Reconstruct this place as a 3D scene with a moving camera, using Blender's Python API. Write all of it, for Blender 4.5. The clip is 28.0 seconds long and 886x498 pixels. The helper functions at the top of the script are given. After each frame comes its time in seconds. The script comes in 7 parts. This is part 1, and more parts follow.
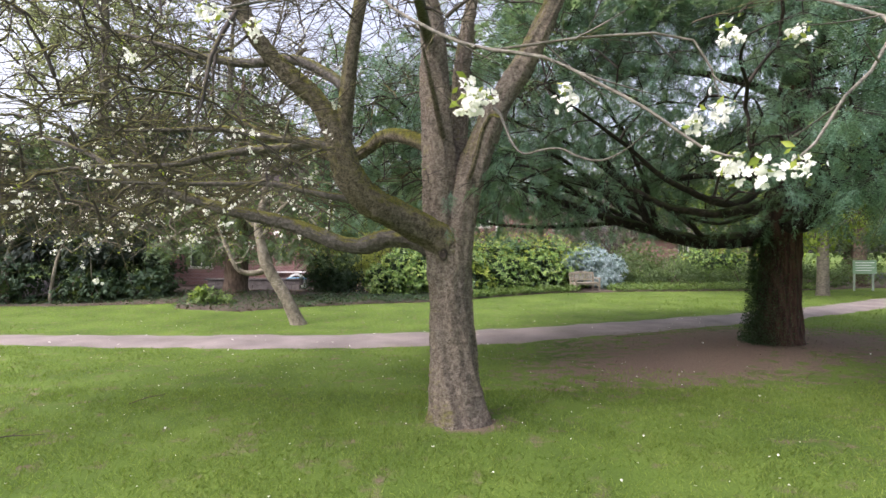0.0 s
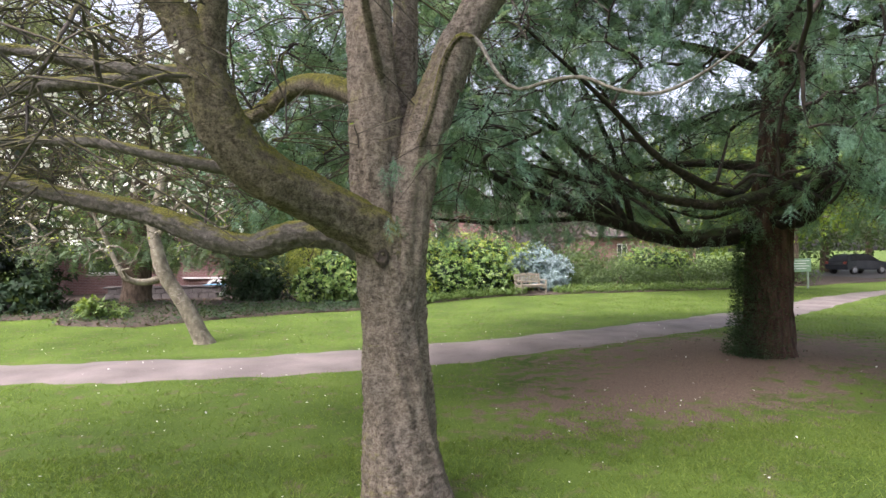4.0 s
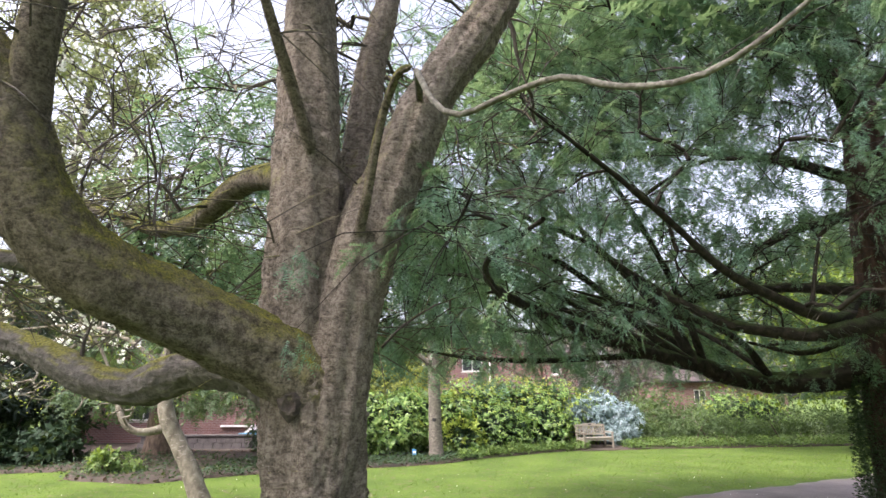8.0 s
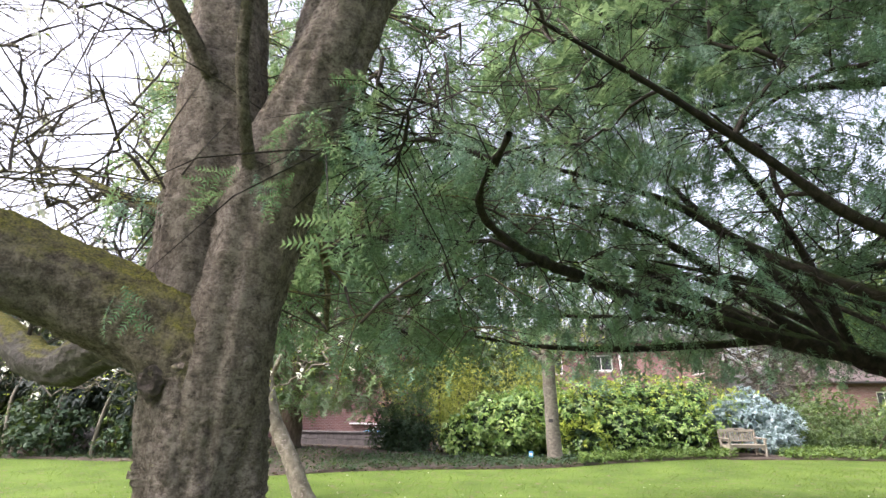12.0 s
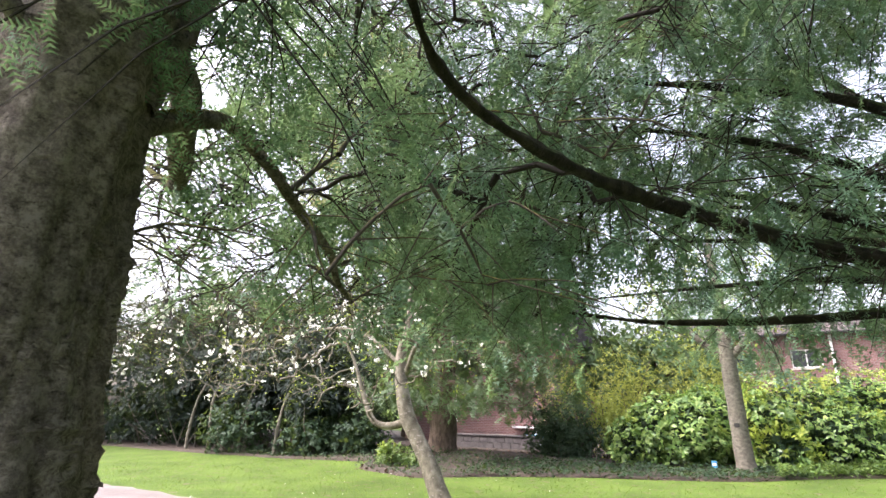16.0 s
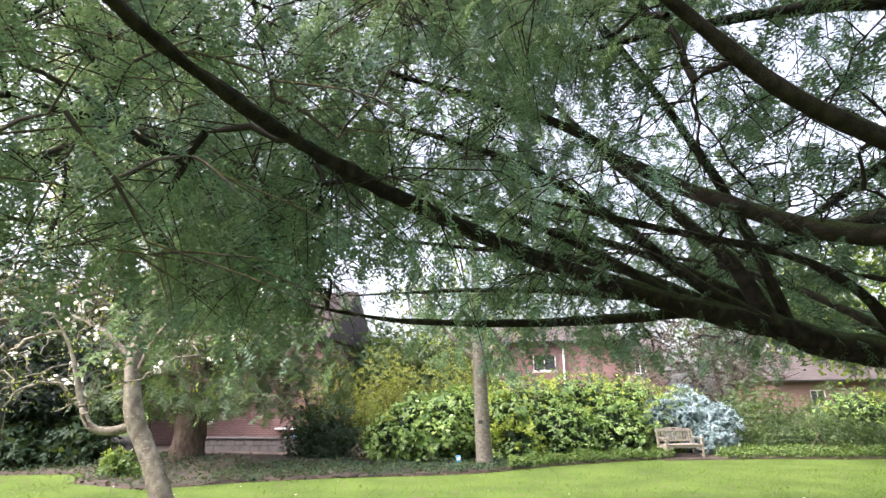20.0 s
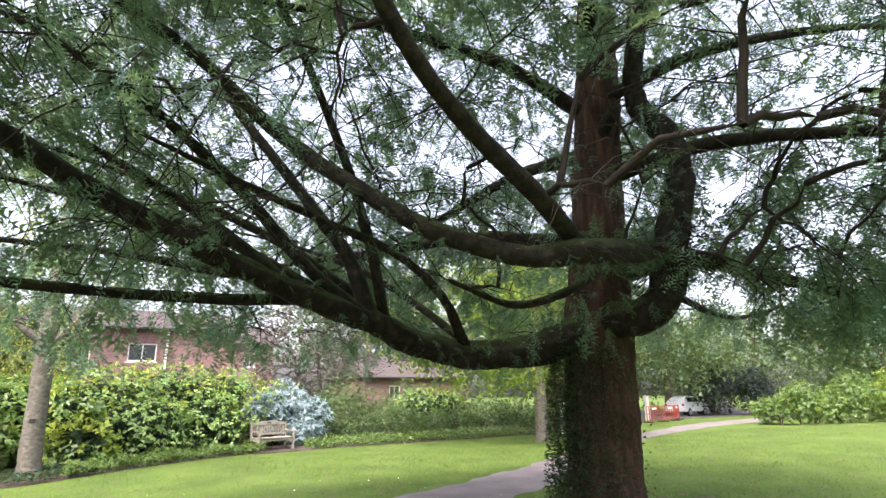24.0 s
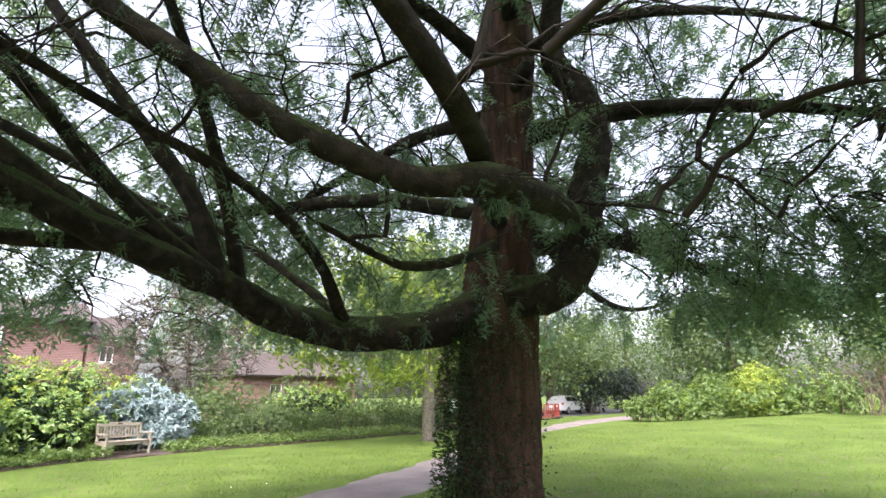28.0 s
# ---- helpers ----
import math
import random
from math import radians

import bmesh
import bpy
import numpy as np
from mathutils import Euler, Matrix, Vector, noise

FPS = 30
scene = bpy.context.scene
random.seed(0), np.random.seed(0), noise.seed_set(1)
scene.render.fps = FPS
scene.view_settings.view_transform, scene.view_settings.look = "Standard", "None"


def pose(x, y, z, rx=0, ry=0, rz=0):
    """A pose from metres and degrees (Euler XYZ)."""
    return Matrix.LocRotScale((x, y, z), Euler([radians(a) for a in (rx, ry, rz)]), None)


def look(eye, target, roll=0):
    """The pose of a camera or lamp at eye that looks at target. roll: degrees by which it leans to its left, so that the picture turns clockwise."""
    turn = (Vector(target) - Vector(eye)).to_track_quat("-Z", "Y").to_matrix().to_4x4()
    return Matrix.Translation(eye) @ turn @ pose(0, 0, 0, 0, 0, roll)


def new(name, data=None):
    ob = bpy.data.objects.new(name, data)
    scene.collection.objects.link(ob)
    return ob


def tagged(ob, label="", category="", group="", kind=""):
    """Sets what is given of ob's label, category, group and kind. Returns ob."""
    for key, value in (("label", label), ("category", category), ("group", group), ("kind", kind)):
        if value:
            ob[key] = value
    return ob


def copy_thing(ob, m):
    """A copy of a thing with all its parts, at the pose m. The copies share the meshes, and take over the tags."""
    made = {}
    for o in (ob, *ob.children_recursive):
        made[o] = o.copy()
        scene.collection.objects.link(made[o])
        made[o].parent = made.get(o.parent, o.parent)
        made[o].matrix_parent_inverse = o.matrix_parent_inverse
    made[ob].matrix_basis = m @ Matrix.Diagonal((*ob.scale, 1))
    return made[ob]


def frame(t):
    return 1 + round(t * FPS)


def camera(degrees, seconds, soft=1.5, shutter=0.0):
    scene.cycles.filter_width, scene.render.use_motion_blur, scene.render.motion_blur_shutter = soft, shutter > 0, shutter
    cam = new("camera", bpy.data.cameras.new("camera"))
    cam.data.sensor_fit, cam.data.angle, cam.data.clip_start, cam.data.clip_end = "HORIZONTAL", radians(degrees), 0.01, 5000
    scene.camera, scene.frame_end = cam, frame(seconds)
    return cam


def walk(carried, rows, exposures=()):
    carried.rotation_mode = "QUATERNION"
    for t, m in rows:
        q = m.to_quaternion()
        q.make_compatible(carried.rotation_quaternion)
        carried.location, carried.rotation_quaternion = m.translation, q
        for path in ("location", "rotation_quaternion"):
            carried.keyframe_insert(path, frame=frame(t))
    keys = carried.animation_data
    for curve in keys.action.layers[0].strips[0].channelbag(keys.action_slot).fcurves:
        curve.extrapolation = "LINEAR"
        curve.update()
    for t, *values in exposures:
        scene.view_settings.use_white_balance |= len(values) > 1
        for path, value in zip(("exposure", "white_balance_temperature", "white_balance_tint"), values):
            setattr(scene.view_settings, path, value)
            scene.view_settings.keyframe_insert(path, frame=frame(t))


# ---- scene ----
cam = camera(78.7, 28.0, soft=1.5)
METRES, EYE, TILT, LEAN, TURN = 7.7, 1.84, 4.5, -2.7, 0.0
ROWS = [
    (0.0, 0.0, 0.0, 0.0, -0.2, -4.23, 2.72),
    (0.5, -0.0088, 0.0354, -0.0045, -2.11, -4.33, 2.56),
    (1.0, -0.017, 0.0656, -0.008, -4.28, -4.26, 2.44),
    (1.5, -0.0244, 0.0983, -0.0088, -5.62, -4.35, 2.27),
    (2.0, -0.0233, 0.1283, -0.012, -6.75, -4.26, 2.43),
    (2.5, -0.0195, 0.1596, -0.0111, -7.15, -4.41, 2.47),
    (4.5, 0.0055, 0.2689, -0.0221, -6.77, -4.33, 2.76),
    (5.0, 0.0133, 0.2922, -0.0262, -6.38, -3.42, 2.67),
    (5.5, 0.0191, 0.3183, -0.0275, -6.06, 0.55, 2.64),
    (6.0, 0.0274, 0.332, -0.0308, -5.56, 6.63, 2.79),
    (6.5, 0.0423, 0.3509, -0.0329, -4.51, 10.7, 2.99),
    (7.0, 0.0602, 0.3655, -0.0339, -3.01, 10.98, 3.14),
    (7.5, 0.0691, 0.3788, -0.0366, -1.71, 11.22, 3.02),
    (8.0, 0.0802, 0.3985, -0.0362, -0.52, 11.09, 2.99),
    (8.5, 0.0891, 0.408, -0.0365, 0.99, 11.33, 3.05),
    (9.0, 0.1027, 0.4195, -0.0386, 4.13, 11.6, 3.33),
    (9.5, 0.1221, 0.4295, -0.0392, 8.23, 11.78, 3.7),
    (10.0, 0.1357, 0.4388, -0.0441, 11.45, 12.06, 3.78),
    (10.5, 0.15, 0.4582, -0.0486, 12.54, 11.94, 3.81),
    (11.0, 0.1602, 0.4702, -0.0497, 12.79, 12.0, 3.76),
    (11.5, 0.1667, 0.4826, -0.0522, 13.01, 12.01, 3.54),
    (13.5, 0.1984, 0.5572, -0.0782, 17.53, 12.52, 3.9),
    (14.0, 0.2023, 0.5731, -0.0792, 19.27, 12.8, 3.98),
    (14.5, 0.2103, 0.5942, -0.0795, 21.93, 13.01, 4.15),
    (15.0, 0.2202, 0.6145, -0.0801, 25.48, 13.3, 4.41),
    (15.5, 0.2232, 0.627, -0.0825, 28.7, 13.67, 4.44),
    (16.0, 0.2223, 0.6482, -0.0843, 31.69, 13.78, 4.47),
    (16.5, 0.2219, 0.6674, -0.0851, 33.33, 13.89, 4.57),
    (17.0, 0.2219, 0.6734, -0.0855, 33.38, 14.13, 4.43),
    (17.5, 0.2257, 0.6795, -0.0854, 32.88, 14.13, 4.49),
    (18.0, 0.2311, 0.6847, -0.0869, 30.14, 13.91, 4.49),
    (18.5, 0.2366, 0.687, -0.0876, 25.33, 13.53, 4.29),
    (19.0, 0.2409, 0.6875, -0.0878, 19.47, 13.1, 4.15),
    (19.5, 0.247, 0.6903, -0.089, 14.16, 12.67, 3.94),
    (20.0, 0.2532, 0.6986, -0.0914, 9.0, 12.18, 3.73),
    (20.5, 0.2584, 0.7062, -0.0936, 2.0, 11.64, 3.28),
    (21.0, 0.2625, 0.7099, -0.0934, -4.81, 11.26, 2.81),
    (21.5, 0.2669, 0.7113, -0.0931, -10.21, 11.0, 2.47),
    (22.0, 0.2707, 0.7147, -0.0944, -14.97, 10.74, 2.1),
    (22.5, 0.2729, 0.719, -0.0966, -18.99, 10.53, 1.84),
    (24.5, 0.2895, 0.779, -0.1005, -32.31, 9.96, 0.47),
    (25.0, 0.3027, 0.7927, -0.0995, -34.18, 9.92, 0.35),
    (25.5, 0.3107, 0.8041, -0.1025, -35.78, 10.04, 0.12),
    (26.0, 0.3248, 0.8219, -0.1068, -36.95, 9.95, -0.01),
    (26.5, 0.3363, 0.8366, -0.1144, -37.69, 9.93, -0.03),
    (27.0, 0.3422, 0.8453, -0.122, -38.84, 10.06, -0.13),
    (27.5, 0.3465, 0.8499, -0.1231, -40.13, 10.11, -0.27),
    (28.0, 0.3531, 0.8537, -0.1239, -41.06, 10.1, -0.29),
]
EXPOSURES = [(0.0, 1.44), (2.0, 1.54), (5.0, 1.74), (8.0, 1.9), (11.0, 1.92), (14.0, 2.05), (17.0, 2.1), (28.0, 2.08)]
walk(cam, [(t, pose(0, 0, EYE, TILT, LEAN, TURN) @ pose(METRES * x, METRES * y, METRES * z, 90 + pitch, roll, yaw)) for t, x, y, z, yaw, pitch, roll in ROWS], EXPOSURES)

scene.view_settings.use_white_balance = True
scene.view_settings.white_balance_tint = 20

# ---- sky and sun: bright overcast afternoon ----
SUN_EL, SUN_AZ = radians(50), radians(-122)
world = bpy.data.worlds.new("sky")
scene.world = world
world.use_nodes = True
wn, wl = world.node_tree.nodes, world.node_tree.links
sky = wn.new("ShaderNodeTexSky")
sky.sky_type = "NISHITA"
sky.sun_disc = False
sky.sun_elevation, sky.sun_rotation = SUN_EL, SUN_AZ
sky.air_density, sky.dust_density, sky.ozone_density = 1.0, 6.0, 1.0
pale = wn.new("ShaderNodeHueSaturation")
pale.inputs["Saturation"].default_value = 0.55
wl.new(sky.outputs["Color"], pale.inputs["Color"])
wl.new(pale.outputs["Color"], wn["Background"].inputs["Color"])
wn["Background"].inputs["Strength"].default_value = 0.165
sun = new("sun", bpy.data.lights.new("sun", "SUN"))
sun.data.energy, sun.data.angle, sun.data.color = 0.95, radians(22), (1.0, 0.975, 0.96)
sun.matrix_world = look((math.sin(SUN_AZ) * 50, math.cos(SUN_AZ) * 50, 50 * math.tan(SUN_EL)), (0, 0, 0))

# ---- materials ----
RNG = np.random.default_rng(7)


def nodes_of(name):
    m = bpy.data.materials.new(name)
    m.use_nodes = True
    nt = m.node_tree
    return m, nt.nodes, nt.links, nt.nodes["Principled BSDF"]


def ramp(nd, stops):
    r = nd.new("ShaderNodeValToRGB")
    e = r.color_ramp.elements
    while len(e) < len(stops):
        e.new(0.5)
    for k, (p, c) in enumerate(stops):
        e[k].position = p
        e[k].color = (*c, 1)
    return r


def surface(name, stops, scale=8.0, fine=60.0, rough=0.8, bump=0.3, dist=0.01, stretch=(1, 1, 1), metal=0.0, spec=0.3, vary=0.0):
    """A matte surface: coloured by coarse noise, broken by fine noise, with relief from both."""
    m, nd, ln, bs = nodes_of(name)
    tc, mp = nd.new("ShaderNodeTexCoord"), nd.new("ShaderNodeMapping")
    mp.inputs["Scale"].default_value = stretch
    ln.new(tc.outputs["Object"], mp.inputs["Vector"])
    a, b = nd.new("ShaderNodeTexNoise"), nd.new("ShaderNodeTexNoise")
    a.inputs["Scale"].default_value, b.inputs["Scale"].default_value = scale, fine
    a.inputs["Detail"].default_value, b.inputs["Detail"].default_value = 5, 4
    for t in (a, b):
        ln.new(mp.outputs["Vector"], t.inputs["Vector"])
    mix = nd.new("ShaderNodeMath")
    mix.operation = "MULTIPLY_ADD"
    mix.inputs[1].default_value, mix.inputs[2].default_value = 0.45, 0.0
    ln.new(b.outputs["Fac"], mix.inputs[0])
    add = nd.new("ShaderNodeMath")
    add.operation = "MULTIPLY_ADD"
    add.inputs[1].default_value = 0.65
    ln.new(a.outputs["Fac"], add.inputs[0])
    ln.new(mix.outputs[0], add.inputs[2])
    r = ramp(nd, stops)
    ln.new(add.outputs[0], r.inputs["Fac"])
    out = r.outputs["Color"]
    if vary:
        oi, hs = nd.new("ShaderNodeObjectInfo"), nd.new("ShaderNodeHueSaturation")
        mr = nd.new("ShaderNodeMapRange")
        mr.inputs["To Min"].default_value, mr.inputs["To Max"].default_value = 1 - vary, 1 + vary
        ln.new(oi.outputs["Random"], mr.inputs["Value"])
        ln.new(mr.outputs[0], hs.inputs["Value"])
        ln.new(out, hs.inputs["Color"])
        out = hs.outputs["Color"]
    ln.new(out, bs.inputs["Base Color"])
    bs.inputs["Roughness"].default_value, bs.inputs["Metallic"].default_value = rough, metal
    bs.inputs["Specular IOR Level"].default_value = spec
    if bump:
        bp = nd.new("ShaderNodeBump")
        bp.inputs["Strength"].default_value, bp.inputs["Distance"].default_value = bump, dist
        ln.new(add.outputs[0], bp.inputs["Height"])
        ln.new(bp.outputs["Normal"], bs.inputs["Normal"])
    return m


def leaf_mat(name, stops, rough=0.5, spec=0.35, through_light=0.35, tint=(0.35, 0.5, 0.08), patch=0.8):
    """Leaves: each island takes its own shade, patches vary over the plant, some light passes through."""
    m, nd, ln, bs = nodes_of(name)
    ge, tc, nz = nd.new("ShaderNodeNewGeometry"), nd.new("ShaderNodeTexCoord"), nd.new("ShaderNodeTexNoise")
    nz.inputs["Scale"].default_value = patch
    nz.inputs["Detail"].default_value = 3
    ln.new(tc.outputs["Object"], nz.inputs["Vector"])
    add = nd.new("ShaderNodeMath")
    add.operation = "MULTIPLY_ADD"
    add.inputs[1].default_value = 0.6
    half = nd.new("ShaderNodeMath")
    half.operation = "MULTIPLY"
    half.inputs[1].default_value = 0.45
    ln.new(nz.outputs["Fac"], half.inputs[0])
    ln.new(ge.outputs["Random Per Island"], add.inputs[0])
    ln.new(half.outputs[0], add.inputs[2])
    r = ramp(nd, stops)
    ln.new(add.outputs[0], r.inputs["Fac"])
    ln.new(r.outputs["Color"], bs.inputs["Base Color"])
    bs.inputs["Roughness"].default_value = rough
    bs.inputs["Specular IOR Level"].default_value = spec
    tr, mx = nd.new("ShaderNodeBsdfTranslucent"), nd.new("ShaderNodeMixShader")
    mc = nd.new("ShaderNodeMix")
    mc.data_type = "RGBA"
    mc.inputs["Factor"].default_value = 0.5
    mc.inputs["B"].default_value = (*tint, 1)
    ln.new(r.outputs["Color"], mc.inputs["A"])
    ln.new(mc.outputs["Result"], tr.inputs["Color"])
    mx.inputs["Fac"].default_value = through_light
    ln.new(bs.outputs[0], mx.inputs[1])
    ln.new(tr.outputs[0], mx.inputs[2])
    ln.new(mx.outputs[0], nd["Material Output"].inputs["Surface"])
    return m


def bark_mat(name, stops, moss=0.0, moss_colors=((0.05, 0.06, 0.01), (0.16, 0.15, 0.03)), stretch=(1, 1, 0.25), scale=14.0, pale_spots=0.0, bump=0.6, rough=0.85):
    """Bark with ridges along the stem, moss on upper sides and pale lichen or lenticel scars."""
    m, nd, ln, bs = nodes_of(name)
    tc, mp, ge = nd.new("ShaderNodeTexCoord"), nd.new("ShaderNodeMapping"), nd.new("ShaderNodeNewGeometry")
    mp.inputs["Scale"].default_value = stretch
    ln.new(tc.outputs["Object"], mp.inputs["Vector"])
    a, b, c = (nd.new("ShaderNodeTexNoise") for _ in range(3))
    for n, s, d, v in ((a, scale, 6, mp.outputs["Vector"]), (b, 90, 4, tc.outputs["Object"]), (c, 5, 5, tc.outputs["Object"])):
        n.inputs["Scale"].default_value, n.inputs["Detail"].default_value = s, d
        ln.new(v, n.inputs["Vector"])
    mixf = nd.new("ShaderNodeMath")
    mixf.operation = "MULTIPLY_ADD"
    mixf.inputs[1].default_value = 0.3
    ln.new(b.outputs["Fac"], mixf.inputs[0])
    sc = nd.new("ShaderNodeMath")
    sc.operation = "MULTIPLY"
    sc.inputs[1].default_value = 0.75
    ln.new(a.outputs["Fac"], sc.inputs[0])
    ln.new(sc.outputs[0], mixf.inputs[2])
    r = ramp(nd, stops)
    ln.new(mixf.outputs[0], r.inputs["Fac"])
    out = r.outputs["Color"]
    if pale_spots:
        w = nd.new("ShaderNodeTexNoise")
        w.inputs["Scale"].default_value, w.inputs["Detail"].default_value = 15, 6
        m2 = nd.new("ShaderNodeMapping")
        m2.inputs["Scale"].default_value = (1, 1, 2.6)
        ln.new(tc.outputs["Object"], m2.inputs["Vector"])
        ln.new(m2.outputs["Vector"], w.inputs["Vector"])
        wr = ramp(nd, [(0.60, (0, 0, 0)), (0.66, (1, 1, 1))])
        ln.new(w.outputs["Fac"], wr.inputs["Fac"])
        sm = nd.new("ShaderNodeMath")
        sm.operation = "MULTIPLY"
        sm.inputs[1].default_value = pale_spots
        ln.new(wr.outputs["Color"], sm.inputs[0])
        mc = nd.new("ShaderNodeMix")
        mc.data_type = "RGBA"
        mc.inputs["B"].default_value = (0.32, 0.29, 0.26, 1)
        ln.new(sm.outputs[0], mc.inputs["Factor"])
        ln.new(out, mc.inputs["A"])
        out = mc.outputs["Result"]
    if moss:
        sp = nd.new("ShaderNodeSeparateXYZ")
        ln.new(ge.outputs["Normal"], sp.inputs[0])
        ad = nd.new("ShaderNodeMath")
        ad.operation = "MULTIPLY_ADD"
        ad.inputs[1].default_value, ad.inputs[2].default_value = 0.55, 0.0
        ln.new(sp.outputs["Z"], ad.inputs[0])
        ln.new(c.outputs["Fac"], ad.inputs[2])
        mr = ramp(nd, [(0.72 - 0.2 * moss, (0, 0, 0)), (0.95 - 0.2 * moss, (1, 1, 1))])
        ln.new(ad.outputs[0], mr.inputs["Fac"])
        mcol = ramp(nd, [(0.35, moss_colors[0]), (0.65, moss_colors[1])])
        ln.new(b.outputs["Fac"], mcol.inputs["Fac"])
        mm = nd.new("ShaderNodeMix")
        mm.data_type = "RGBA"
        ln.new(mr.outputs["Color"], mm.inputs["Factor"])
        ln.new(out, mm.inputs["A"])
        ln.new(mcol.outputs["Color"], mm.inputs["B"])
        out = mm.outputs["Result"]
    ln.new(out, bs.inputs["Base Color"])
    bs.inputs["Roughness"].default_value = rough
    bs.inputs["Specular IOR Level"].default_value = 0.25
    bp = nd.new("ShaderNodeBump")
    bp.inputs["Strength"].default_value, bp.inputs["Distance"].default_value = bump, 0.035
    ln.new(mixf.outputs[0], bp.inputs["Height"])
    ln.new(bp.outputs["Normal"], bs.inputs["Normal"])
    return m


def cherry_bark(name, stops, moss=0.3, marks=0.6):
    """Cherry bark: warm plates, fine cross cracks, rows of pale lenticels, moss on the weather side and upper sides."""
    m, nd, ln, bs = nodes_of(name)
    tc, ge = nd.new("ShaderNodeTexCoord"), nd.new("ShaderNodeNewGeometry")

    def tex(scale, stretch=(1, 1, 1), detail=5, rough=0.6):
        mp, n = nd.new("ShaderNodeMapping"), nd.new("ShaderNodeTexNoise")
        mp.inputs["Scale"].default_value = stretch
        ln.new(tc.outputs["Object"], mp.inputs["Vector"])
        n.inputs["Scale"].default_value, n.inputs["Detail"].default_value, n.inputs["Roughness"].default_value = scale, detail, rough
        ln.new(mp.outputs["Vector"], n.inputs["Vector"])
        return n.outputs["Fac"]

    def calc(op, a, b, c=None):
        n = nd.new("ShaderNodeMath")
        n.operation = op
        for k, v in enumerate((a, b, c)):
            if v is None:
                continue
            if isinstance(v, (int, float)):
                n.inputs[k].default_value = v
            else:
                ln.new(v, n.inputs[k])
        return n.outputs[0]

    def blend(fac, a, b, mode="MIX"):
        n = nd.new("ShaderNodeMix")
        n.data_type, n.blend_type = "RGBA", mode
        for key, v in (("Factor", fac), ("A", a), ("B", b)):
            if isinstance(v, (int, float, tuple)):
                n.inputs[key].default_value = v
            else:
                ln.new(v, n.inputs[key])
        return n.outputs["Result"]

    plates, cross, grit, cloud = tex(24, (1, 1, 0.8), 10, 0.75), tex(48, (0.8, 0.8, 1.3), 6, 0.75), tex(120, detail=3), tex(2.2, detail=6)
    r = ramp(nd, stops)
    ln.new(calc("MULTIPLY_ADD", plates, 0.55, calc("MULTIPLY_ADD", cross, 0.3, calc("MULTIPLY", grit, 0.2))), r.inputs["Fac"])
    tone = ramp(nd, [(0.34, (0.92, 0.92, 0.93)), (0.5, (1.0, 0.98, 0.96)), (0.68, (1.08, 1.04, 1.0))])
    ln.new(cloud, tone.inputs["Fac"])
    col = blend(1.0, r.outputs["Color"], tone.outputs["Color"], "MULTIPLY")
    crack = ramp(nd, [(0.33, (1, 1, 1)), (0.43, (0, 0, 0))])
    ln.new(cross, crack.inputs["Fac"])
    col = blend(calc("MULTIPLY", crack.outputs["Color"], 0.75), col, (0.03, 0.023, 0.018, 1))
    dash, where = ramp(nd, [(0.6, (0, 0, 0)), (0.66, (1, 1, 1))]), ramp(nd, [(0.45, (0, 0, 0)), (0.58, (1, 1, 1))])
    ln.new(tex(11, (1, 1, 5.0), 3), dash.inputs["Fac"])
    ln.new(tex(3.1, detail=2), where.inputs["Fac"])
    pale = calc("MULTIPLY", calc("MULTIPLY", dash.outputs["Color"], where.outputs["Color"]), marks)
    col = blend(pale, col, (0.33, 0.29, 0.24, 1))
    sp = nd.new("ShaderNodeSeparateXYZ")
    ln.new(ge.outputs["Normal"], sp.inputs[0])
    side = calc("MULTIPLY_ADD", sp.outputs["Z"], 0.34, calc("MULTIPLY", sp.outputs["X"], -0.1))
    mossy = ramp(nd, [(0.78 - 0.5 * moss, (0, 0, 0)), (1.0 - 0.5 * moss, (1, 1, 1))])
    ln.new(calc("ADD", side, calc("MULTIPLY_ADD", cloud, 0.6, calc("MULTIPLY", plates, 0.4))), mossy.inputs["Fac"])
    green = ramp(nd, [(0.38, (0.038, 0.041, 0.009)), (0.5, (0.13, 0.133, 0.021)), (0.62, (0.265, 0.255, 0.042))])
    ln.new(calc("MULTIPLY_ADD", grit, 0.5, calc("MULTIPLY", plates, 0.5)), green.inputs["Fac"])
    col = blend(mossy.outputs["Color"], col, green.outputs["Color"])
    ln.new(col, bs.inputs["Base Color"])
    bs.inputs["Roughness"].default_value, bs.inputs["Specular IOR Level"].default_value = 0.85, 0.25
    bp = nd.new("ShaderNodeBump")
    bp.inputs["Strength"].default_value, bp.inputs["Distance"].default_value = 1.0, 0.05
    ln.new(calc("MULTIPLY_ADD", plates, 1.0, calc("MULTIPLY_ADD", cross, 0.8, calc("MULTIPLY_ADD", grit, 0.25, calc("MULTIPLY", pale, 0.3)))), bp.inputs["Height"])
    ln.new(bp.outputs["Normal"], bs.inputs["Normal"])
    return m


